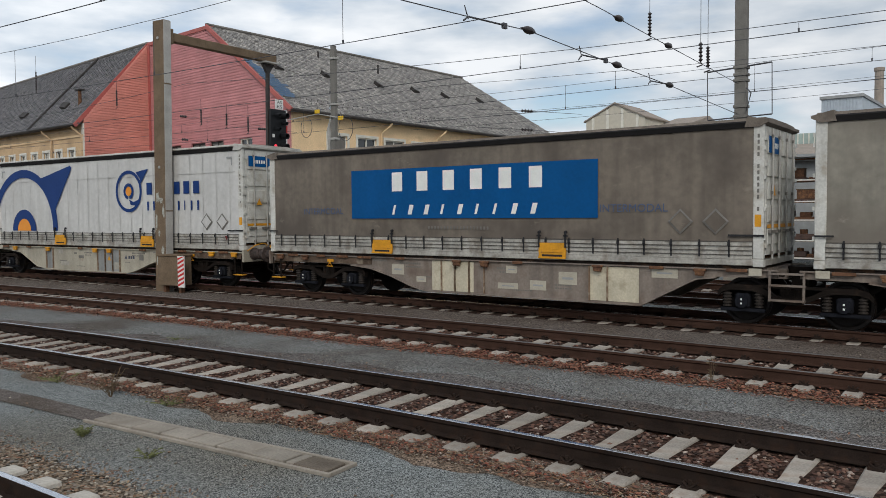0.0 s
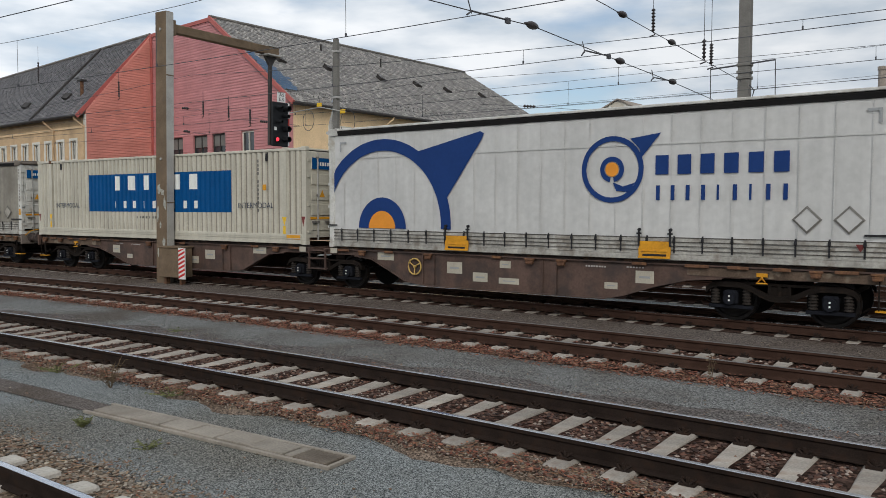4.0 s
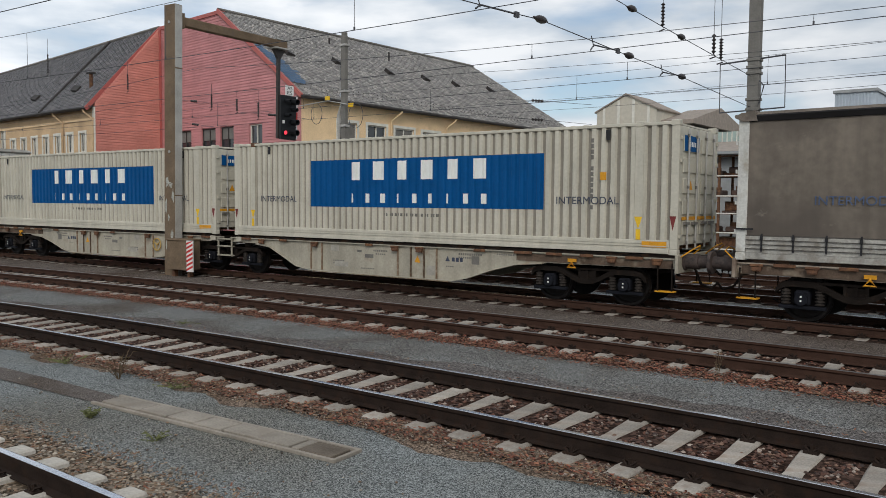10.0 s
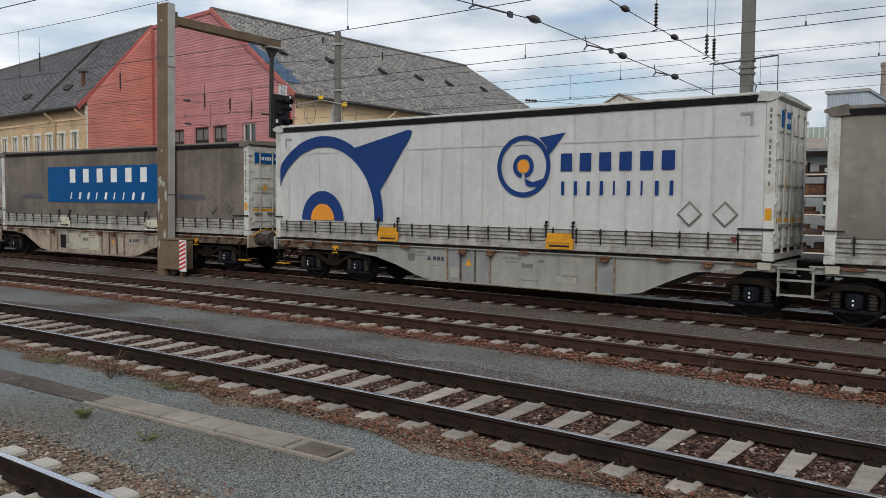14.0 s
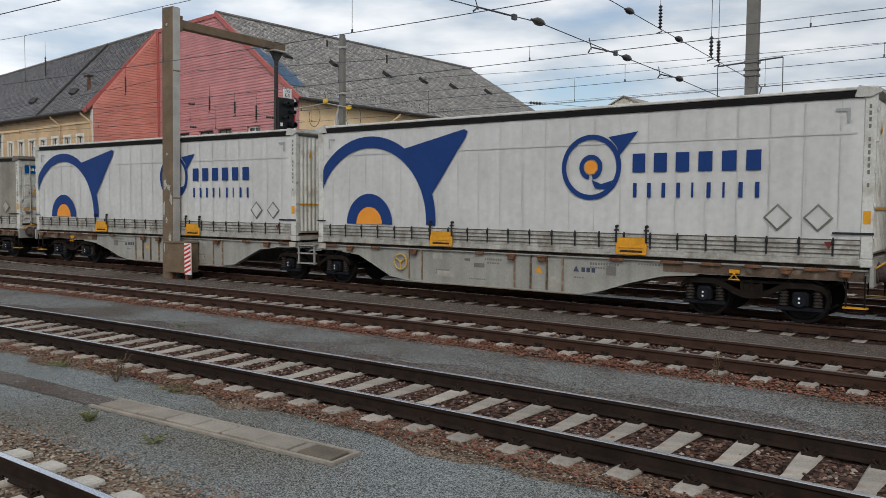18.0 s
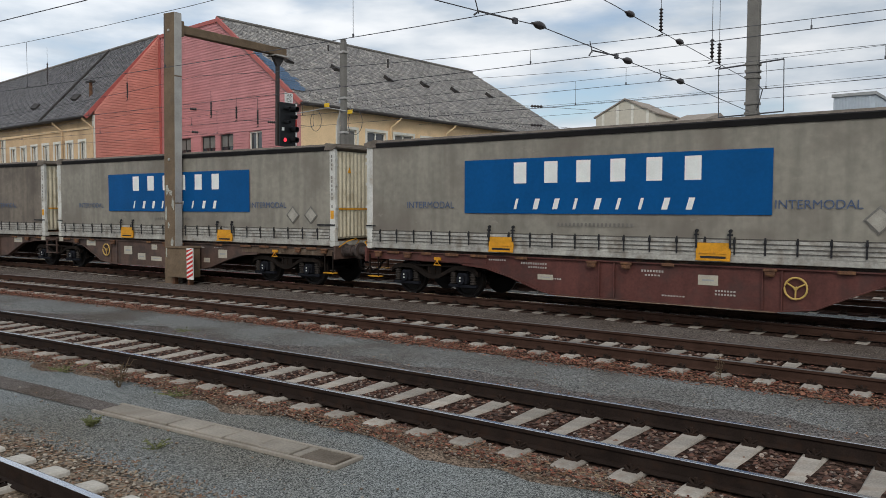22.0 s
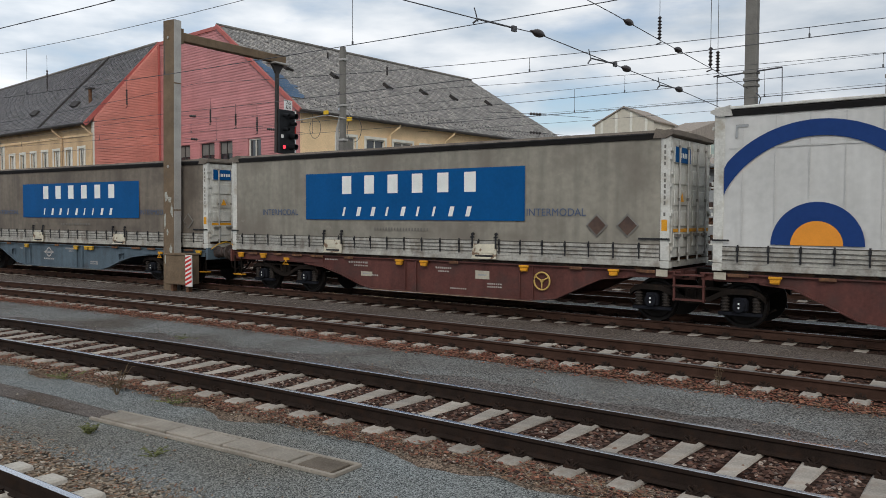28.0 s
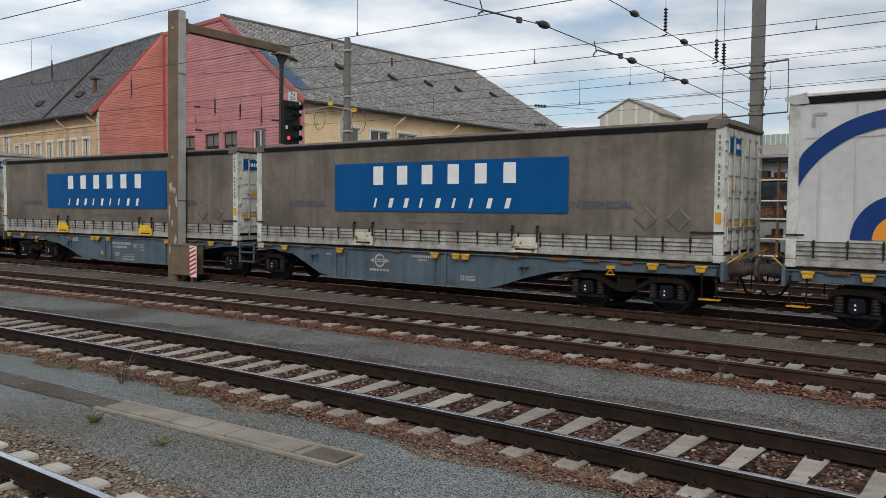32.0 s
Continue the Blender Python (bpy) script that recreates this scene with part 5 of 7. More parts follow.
def front_wall(parent, h, sx, white):
    e = sx * HALF
    g = Geo()
    n = 14
    v = []
    for i in range(n * 4 + 1):
        y = -1.13 + 2.26 * i / (n * 4)
        x = e - sx * (0.05 if i % 4 in (2, 3) else 0.01)
        v += [(x, y, 0.25), (x, y, h - 0.18)]
    g.add(v, [(2 * i, 2 * i + 2, 2 * i + 3, 2 * i + 1) for i in range(n * 4)])
    g.box(e - sx * 0.12, e - sx * 0.06, -1.13, 1.13, 0.2, h - 0.15)
    part("front_wall", g, white, parent, "corrugated white end wall")
    tri = Geo().add([(e + sx * 0.004, -0.72, h - 0.75), (e + sx * 0.004, -0.56, h - 0.75), (e + sx * 0.004, -0.64, h - 0.58)], [(0, 1, 2)])
    part("warning_label", tri, YELLOW, parent, "yellow warning triangle")
    part("reflex_strip", Geo().box(e + sx * 0.003, e + sx * 0.007, -1.1, 0.4, 1.0, 1.05), YELLOW, parent, "yellow marking strip")


def curtain_swap_body(h, curtain, style, end, clip, dia=1, plain=False, shift=0.0):
    """A curtain-sided swap body; x along, the camera's side at -y, base at z 0."""
    name, label = "swap_body", ""
    t = thing(name, "curtain-sided swap body", "container")
    W = 1.25
    fr = Geo()
    for s in (-1, 1):
        fr.box(-HALF, HALF, s * W, s * (W - 0.09), 0.0, 0.13, 0.012)
    for x in (-HALF, HALF - 0.12, -2.9, 2.9):
        fr.box(x, x + 0.12, -W + 0.09, W - 0.09, 0.0, 0.12)
    part("base_frame", fr, BOARD, t)
    part("floor", Geo().box(-HALF + 0.12, HALF - 0.12, -W + 0.1, W - 0.1, 0.121, 0.16), RUST, t)
    for sx in (-1, 1):
        for sy in (-1, 1):
            x = sx * HALF
            p = part("corner_post", Geo().box(x, x - sx * 0.20, sy * W, sy * (W - 0.12), 0.131, h - 0.03, 0.015), FRAME_WHITE, t, "white corner post")
            cc = Geo().box(x + sx * 0.004, x - sx * 0.19, sy * (W + 0.006), sy * (W - 0.16), -0.02, 0.12, 0.01)
            part("corner_casting", cc, FRAME_WHITE, t)
            hg = Geo()
            for z in (0.5, 1.05, 1.65, 2.2, h - 0.4):
                hg.box(x, x + sx * 0.035, sy * (W - 0.09), sy * (W + 0.006), z, z + 0.07)
            part("hinge", hg, FRAME_WHITE, p)
    # roof with rounded edge rails
    rf = Geo()
    rf.prism([(-W + 0.03, h - 0.02), (-W + 0.06, h + 0.035), (-0.6, h + 0.06), (0.6, h + 0.06), (W - 0.06, h + 0.035), (W - 0.03, h - 0.02)], "x", -HALF + 0.01, HALF - 0.01)
    white = style == "white"
    part("roof", rf, TARP if white else TARP_DIRTY, t, "dirty roof sheet")
    for sy in (-1, 1):
        part("top_rail", Geo().prism([(sy * (W - 0.10), h - 0.16), (sy * (W + 0.015), h - 0.15), (sy * (W + 0.03), h - 0.05), (sy * (W - 0.02), h - 0.021), (sy * (W - 0.10), h - 0.021)], "x", -HALF + 0.2, HALF - 0.2),
             ROOF_EDGE, t, "dark rubber curtain rail")
    if white:
        for sy in (-1, 1):
            part("roof_edge", Geo().box(-HALF, HALF, sy * (W + 0.02), sy * (W - 0.05), h - 0.02, h + 0.04, 0.012), FRAME_WHITE, t, "white roof edge")
    for sx in (-1, 1):
        part("roof_cap", Geo().prism([(sx * (HALF - 0.36), h - 0.14), (sx * (HALF - 0.1), h - 0.15), (sx * (HALF + 0.07), h - 0.07), (sx * (HALF + 0.072), h - 0.02), (sx * (HALF - 0.3), h + 0.062)], "y", -W - 0.034, W + 0.034), TARP if white else TARP_DIRTY, t, "folded roof sheet end")
    # curtain: a gently rippled sheet
    for sy in (-1, 1):
        g = Geo()
        nx, zs = 92, (0.44, 0.9, 1.6, h - 0.6, h - 0.1)
        x0, x1 = -HALF + 0.2, HALF - 0.2
        for i in range(nx + 1):
            x = x0 + (x1 - x0) * i / nx
            for z in zs:
                wave = 0.006 * math.sin(x * 10.7 + 0.4 * z) + 0.004 * math.sin(x * 3.1 + z)
                g.v.append((x, sy * (W - 0.016 + wave), z))
        m = len(zs)
        g.f += [(i * m + j, (i + 1) * m + j, (i + 1) * m + j + 1, i * m + j + 1) for i in range(nx) for j in range(m - 1)]
        ct = smooth(part("curtain", g, curtain, t, "taut curtain side"), 60)
        if sy < 0 and white:
            sm = Geo()
            for k in range(22):
                xx = x0 + 0.35 + k * 0.6
                sm.add([(xx, -W - 0.0066, 0.5), (xx + 0.022, -W - 0.0066, 0.5), (xx + 0.022, -W - 0.0066, h - 0.17), (xx, -W - 0.0066, h - 0.17)], [(0, 1, 2, 3)])
            sm.add([(x0 + 0.1, -W - 0.0066, 2.35), (x1 - 0.1, -W - 0.0066, 2.35), (x1 - 0.1, -W - 0.0066, 2.372), (x0 + 0.1, -W - 0.0066, 2.372)], [(0, 1, 2, 3)])
            tagged(part("webbing", sm, SEAM, ct, "faint grey webbing seams"), kind="stuff")
        # side boards with ribs and straps
        sb = Geo()
        nx, zs = (150, (0.125, 0.18, 0.235, 0.29, 0.345, 0.40, 0.455)) if sy < 0 else (30, (0.125, 0.29, 0.455))
        for i in range(nx + 1):
            xx = x0 + (x1 - x0) * i / nx
            for z in zs:
                pucker = 0.011 * noise.noise(Vector((xx * 2.3, z * 9.0, sy))) + 0.009 * noise.noise(Vector((xx * 6.5, z * 17.0, 3.0)))
                sb.v.append((xx, sy * (W + 0.004 + pucker), z))
        m = len(zs)
        sb.f += [(i * m + j, (i + 1) * m + j, (i + 1) * m + j + 1, i * m + j + 1) for i in range(nx) for j in range(m - 1)]
        b = smooth(part("side_board", sb, BOARD, t, "dirty white side board, crumpled cover sheet"), 80)
        rb = Geo()
        for z in (0.20, 0.285, 0.37):
            rb.box(x0, x1, sy * (W + 0.018), sy * (W + 0.026), z, z + 0.014)
        rb.box(x0, x1, sy * (W + 0.012), sy * (W - 0.01), 0.452, 0.47)
        part("tension_wire", rb, BOARD_DARK, b, "dark horizontal tension wires")
        x, sg = x0 + 0.3, Geo()
        while x < x1 - 0.1:
            sg = Geo() if sy < 0 else sg
            sg.box(x - 0.017, x + 0.017, sy * (W + 0.027), sy * (W + 0.034), 0.16, 0.50)
            sg.box(x - 0.026, x + 0.026, sy * (W + 0.034), sy * (W + 0.05), 0.38, 0.45)
            if sy < 0:
                part("strap", sg, BLACK, b)
            x += 0.572
        if sy > 0:
            tagged(part("straps", sg, BLACK, b), kind="stuff")
        # grapple plates
        for gx in (4.3 - HALF, 9.25 - HALF):
            pl = Geo()
            pl.prism([(gx - 0.33, 0.05), (gx + 0.33, 0.05), (gx + 0.34, 0.20), (gx + 0.31, 0.38), (gx - 0.31, 0.38), (gx - 0.34, 0.20)], "y", sy * (W + 0.03), sy * (W + 0.06))
            pp = part("grapple_plate", pl, clip, t, "painted grapple plate")
            if sy > 0:
                continue
            part("grapple_lip", Geo().box(gx - 0.34, gx + 0.34, sy * (W + 0.06), sy * (W + 0.085), 0.03, 0.065), clip, pp)
            part("grapple_slot", Geo().box(gx - 0.25, gx + 0.25, sy * (W + 0.058), sy * (W + 0.063), 0.075, 0.12), BLACK, pp)
            part("grapple_rib", Geo().box(gx - 0.26, gx + 0.26, sy * (W + 0.06), sy * (W + 0.075), 0.17, 0.19), clip, pp)
            for d in (-0.33, 0.33):
                bk = Geo()
                bk.box(gx + d - 0.018, gx + d + 0.018, sy * (W + 0.055), sy * (W + 0.08), 0.28, 0.60)
                bk.box(gx + d - 0.05, gx + d + 0.05, sy * (W + 0.05), sy * (W + 0.08), 0.52, 0.555)
                bk.cyl((gx + d, sy * (W + 0.02), 0.62), (gx + d, sy * (W + 0.07), 0.61), 0.035, 8)
                part("buckle", bk, BLACK, pp)
        if sy < 0:
            part("tension_strap", Geo().box(x0 - 0.19, x0 + 0.14, sy * (W + 0.034), sy * (W + 0.046), 0.565, 0.60), BLACK, t, "black tension strap")
        part("tension_strap", Geo().box(x1 - 0.45, x1 + 0.22, sy * (W + 0.016), sy * (W + 0.03), 0.56, 0.60), BLACK, t, "black tension strap")
    y = -W - 0.012
    L = -HALF
    if style == "blue":
        pn = part("blue_panel", fan([(L + shift + 3.22, 0.93), (L + shift + 10.33, 0.93), (L + shift + 10.33, 2.19), (L + shift + 3.22, 2.19)], y), BLUE, t, "blue printed panel")
        letter_blocks("white_block", pn, LETTER, L + shift + 4.62, L + shift + 8.98, 1.62, 2.10, 6, y - 0.004, 0.42)
        letter_blocks("white_bar", pn, LETTER, L + shift + 4.62, L + shift + 8.8, 1.03, 1.27, 9, y - 0.004, 0.25, 0.28, (0, 3, 5, 6))
        tagged(part("web_line", panel_bars(Geo(), L + 5.77, L + 7.55, 0.66, 0.735, 19, y, 0.5), GREYBAR, t), kind="stuff")
        for x in (L + 1.42, L + 10.38):
            word_at(x, y, 1.05, FADED, t)
    else:
        cx, cz = L + 1.90, 0.62
        yb = y
        part("big_ring", arc_band(cx, cz, 1.90, 2.20, -2.5, 158, yb, zmin=0.52, xmin=L + 0.21), NAVY, t, "navy ring")
        part("beak", fan([(L + 3.05, 2.45), (L + 4.95, 2.86), (L + 5.05, 2.80), (L + 4.98, 2.66), (L + 3.98, 1.30), (L + 3.93, 0.95), (L + 3.60, 1.6), (L + 3.35, 2.05)], yb - 0.003), NAVY, t, "navy pointed shape")
        part("small_ring", arc_band(cx, cz - 0.1, 0.45, 0.80, 0, 180, yb, zmin=0.52), NAVY, t)
        part("orange_disc", arc_band(cx, cz - 0.1, 0.0, 0.45, 0, 180, yb, zmin=0.52), ORANGE, t, "orange half disc")
        for xm, d in ((L + 0.42, 1), (HALF - 0.42, -1)):
            cm = fan([(xm, h - 0.32), (xm + d * 0.24, h - 0.32), (xm + d * 0.24, h - 0.37), (xm + d * 0.05, h - 0.37), (xm + d * 0.05, h - 0.58), (xm, h - 0.58)], yb)
            part("corner_mark", cm, SEAM_DARK, t, "grey corner mark")
        part("red_label", fan([(HALF - 0.78, 0.42), (HALF - 0.62, 0.42), (HALF - 0.70, 0.28)], -W - 0.03), MAROON, t)
        c2, z2 = L + 8.28, 1.87
        lg = arc_band(c2, z2, 0.59, 0.70, -60, 300, yb)
        part("logo_ring", lg, NAVY, t)
        part("logo_swirl", arc_band(c2, z2, 0.17, 0.27, -80, 260, yb), NAVY, t)
        part("logo_tail", fan([(c2 + 0.02, z2 - 0.27), (c2 + 0.25, z2 - 0.36), (c2 + 0.52, z2 - 0.28), (c2 + 0.38, z2 - 0.48), (c2 + 0.1, z2 - 0.45)], yb), NAVY, t)
        part("logo_beak", fan([(c2 + 0.4, z2 + 0.63), (c2 + 1.06, z2 + 0.72), (c2 + 0.64, z2 + 0.22), (c2 + 0.6, z2 + 0.42)], yb - 0.003), NAVY, t)
        part("logo_core", arc_band(c2, z2, 0.0, 0.15, 0, 360, yb), ORANGE, t)
        letter_blocks("navy_block", t, NAVY, L + 9.23, L + 11.8, 1.74, 2.13, 6, yb, 0.6)
        letter_blocks("navy_bar", t, NAVY, L + 9.25, L + 11.78, 1.22, 1.52, 9, yb, 0.26, 0.0, (4, 6))
    for d in ((12.12, 12.82) if dia > 0 else (0.75, 1.4)):
        dx, dz, r = L + d, 0.85, 0.26
        g = Geo()
        o, q = [(dx, dz - r), (dx + r, dz), (dx, dz + r), (dx - r, dz)], [(dx, dz - r + 0.05), (dx + r - 0.05, dz), (dx, dz + r - 0.05), (dx - r + 0.05, dz)]
        for i in range(4):
            j = (i + 1) % 4
            g.add([(o[i][0], y, o[i][1]), (o[j][0], y, o[j][1]), (q[j][0], y - 0.012, q[j][1]), (q[i][0], y - 0.012, q[i][1])], [(0, 1, 2, 3)])
        part("placard_holder", g, GREYBAR, t, "diamond placard holder")
        g = fan([(a, b) for a, b in q], y - 0.002)
        part("placard", g, CURTAIN_WHITE if style == "white" else curtain if plain else {(CURTAIN, YELLOW): DATA_PLATE, (CURTAIN_PALE, YELLOW): DATA_PLATE, (CURTAIN_PALE, RUSTY_WHITE): W_BROWN}.get((curtain, clip), curtain), t)
    nb = Geo()
    for i in range(13):
        if i in (4, 11):
            continue
        z = h - 0.35 - i * 0.115
        nb.box(HALF - 0.125, HALF - 0.085, -W - 0.003, -W - 0.001, z, z + 0.075)
    tagged(part("number_marking", nb, GREYBAR, t, "vertical number bars"), kind="stuff")
    part("rating_label", Geo().box(HALF - 0.165, HALF - 0.045, -W - 0.003, -W - 0.001, 0.75, 0.98), YELLOW, t, "yellow label")
    if end == "door":
        doors(t, h, 1, FRAME_WHITE)
        front_wall(t, h, -1, FRAME_WHITE)
    else:
        front_wall(t, h, 1, FRAME_CREAM if style == "blue" else FRAME_WHITE)
        doors(t, h, -1, FRAME_WHITE)
    return t


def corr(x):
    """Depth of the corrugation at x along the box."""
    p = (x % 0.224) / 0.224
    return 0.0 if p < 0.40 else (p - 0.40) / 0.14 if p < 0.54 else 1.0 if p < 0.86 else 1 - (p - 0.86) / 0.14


def corr_strip(g, x0, x1, z0, z1, y, sy, depth=0.05, lean=0.0):
    xs = {x0, x1}
    k = math.floor(x0 / 0.224) * 0.224
    while k < x1 + 0.224:
        for p in (0.0, 0.40, 0.54, 0.86):
            q = k + p * 0.224
            if x0 < q < x1:
                xs.add(q)
        k += 0.224
    v = []
    for x in sorted(xs):
        yy = y - sy * depth * corr(x)
        v += [(x, yy, z0), (x, yy, z1)]
    n = len(v) // 2
    return g.add(v, [(2 * i, 2 * i + 2, 2 * i + 3, 2 * i + 1) for i in range(n - 1)])


def corrugated_box(h):
    """A steel container with corrugated sides."""
    t = thing("container", "steel container", "container")
    W = 1.25
    for sy in (-1, 1):
        sw = part("side_wall", corr_strip(Geo(), -HALF + 0.16, HALF - 0.16, 0.30, h - 0.1, sy * (W - 0.01), sy), BOX_STEEL, t, "corrugated cream side wall, darker in its grooves")
        # recessed strips take the darker cream, outer ridges stay pale
        sw.data.materials.append(BOX_GROOVE)
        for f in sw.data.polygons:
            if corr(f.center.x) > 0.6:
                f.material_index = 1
        sl = Geo()
        sl.box(-HALF + 0.17, HALF - 0.17, sy * W, sy * (W - 0.08), 0.02, 0.30, 0.01)
        rail = part("bottom_rail", sl, BOX_STEEL, t)
        for out, z0, z1 in ((0.03, 0.03, 0.105), (0.018, 0.165, 0.185), (0.012, 0.22, 0.245)) if sy < 0 else ():
            part("rail_lip", Geo().box(-HALF + 0.17, HALF - 0.17, sy * (W + out), sy * (W + 0.0005), z0, z1), BOX_STEEL, rail)
        part("top_rail", Geo().box(-HALF + 0.17, HALF - 0.17, sy * (W + 0.004), sy * (W - 0.06), h - 0.1, h - 0.03, 0.01), BOX_STEEL, t)
        for sx in (-1, 1):
            part("corner_post", Geo().box(sx * HALF, sx * (HALF - 0.165), sy * (W + 0.003), sy * (W - 0.15), 0.12, h - 0.12, 0.012), BOX_STEEL, t)
            for z in (0.0, h - 0.12):
                part("corner_casting", Geo().box(sx * (HALF + 0.004), sx * (HALF - 0.18), sy * (W + 0.01), sy * (W - 0.16), z, z + 0.12, 0.012), BOX_STEEL, t)
            c = Geo().box(sx * (HALF - 0.75), sx * (HALF - 0.93), sy * (W + 0.008), sy * (W - 0.16), h - 0.12, h, 0.012)
            part("lifting_casting", c, RUST if sx < 0 else BOX_STEEL, t, "worn lifting casting")
            part("pillar", Geo().box(sx * (HALF - 0.75), sx * (HALF - 0.93), sy * (W + 0.004), sy * (W - 0.05), 0.3, h - 0.12), BOX_STEEL, t)
            part("arrow_plate", Geo().box(sx * (HALF - 0.84) - 0.05, sx * (HALF - 0.84) + 0.05, sy * (W + 0.004), sy * (W + 0.006), 0.3, 0.52), BRIGHT_YELLOW, t)
            part("arrow_mark", fan([(sx * (HALF - 0.84) - 0.09, 0.78), (sx * (HALF - 0.84) + 0.09, 0.78), (sx * (HALF - 0.84), 0.52)], sy * (W + 0.007)), BRIGHT_YELLOW, t, "yellow arrow mark")
            part("hazard_label", fan([(sx * (HALF - 0.1) - 0.07, 0.8), (sx * (HALF - 0.1) + 0.07, 0.8), (sx * (HALF - 0.1), 0.5)], sy * (W + 0.006)), MAROON, t)
            part("ladder_slot", Geo().box(sx * (HALF - 1.55) - 0.05, sx * (HALF - 1.55) + 0.05, sy * (W - 0.004), sy * W, h - 0.36, h - 0.14), BLACK, t)
    rf = Geo()
    for i in range(181):
        x = -HALF + 0.12 + (CL - 0.24) * i / 180
        z = h - (0.015 if i % 4 in (1, 2) else 0.04)
        rf.v += [(x, -W + 0.06, z), (x, W - 0.06, z), (x, W - 0.06, h - 0.08), (x, -W + 0.06, h - 0.08)]
    rf.f += [(4 * i + j, 4 * i + 4 + j, 4 * i + 4 + (j + 1) % 4, 4 * i + (j + 1) % 4) for i in range(180) for j in range(4)] + [(0, 1, 2, 3), (723, 722, 721, 720)]
    part("roof", rf, BOX_STEEL, t, "ribbed steel roof")
    part("floor", Geo().box(-HALF + 0.1, HALF - 0.1, -W + 0.1, W - 0.1, 0.12, 0.2), RUST, t)
    L, y = -HALF, -W + 0.01
    pn = part("blue_panel", corr_strip(Geo(), L + 3.2, L + 10.6, 0.90, 2.17, y - 0.004, -1), BLUE, t, "blue painted panel")
    st = (4.4) / 5.55
    for i in range(6):
        a = L + 4.75 + i * st
        part("white_block", corr_strip(Geo(), a, a + st * 0.42, 1.62, 2.10, y - 0.008, -1), LETTER, pn)
    st = 4.4 / 8.4
    for i in range(9):
        a = L + 4.75 + i * st
        part("white_bar", corr_strip(Geo(), a, a + st * (0.13 if i in (0, 3, 5, 6) else 0.24), 1.02, 1.26, y - 0.008, -1), LETTER, pn)
    ub = Geo()
    for i in range(19):
        corr_strip(ub, L + 5.9 + i * 0.095, L + 5.95 + i * 0.095, 0.68, 0.755, y - 0.004, -1)
    tagged(part("web_line", ub, GREYBAR, t), kind="stuff")
    for x in (L + 1.2, L + 10.95):
        word_at(x, y - 0.006, 1.03, LETTER_DARK, t)
    nb = Geo()
    for i in range(13):
        if i not in (4, 11):
            z = h - 0.4 - i * 0.12
            nb.box(HALF - 1.95, HALF - 1.88, -W + 0.004, -W + 0.007, z, z + 0.09)
    tagged(part("number_marking", nb, GREYBAR, t), kind="stuff")
    part("rating_label", Geo().box(HALF - 1.72, HALF - 1.58, -W + 0.002, -W + 0.008, 1.55, 1.72), YELLOW, t)
    part("base_label", Geo().box(HALF - 0.75, HALF - 0.22, -W - 0.014, -W - 0.012, 0.15, 0.27), YELLOW, t, "yellow stencil label")
    doors(t, h, 1, BOX_STEEL)
    front_wall(t, h, -1, BOX_STEEL)
    return t


# ---- the freight train: articulated wagons ----
WHEEL_PROF = [(-0.065, 0.12), (-0.065, 0.40), (-0.07, 0.475), (-0.04, 0.475), (-0.035, 0.462), (0.06, 0.455), (0.065, 0.40), (0.02, 0.37), (0.03, 0.20), (0.07, 0.14), (0.07, 0.10)]


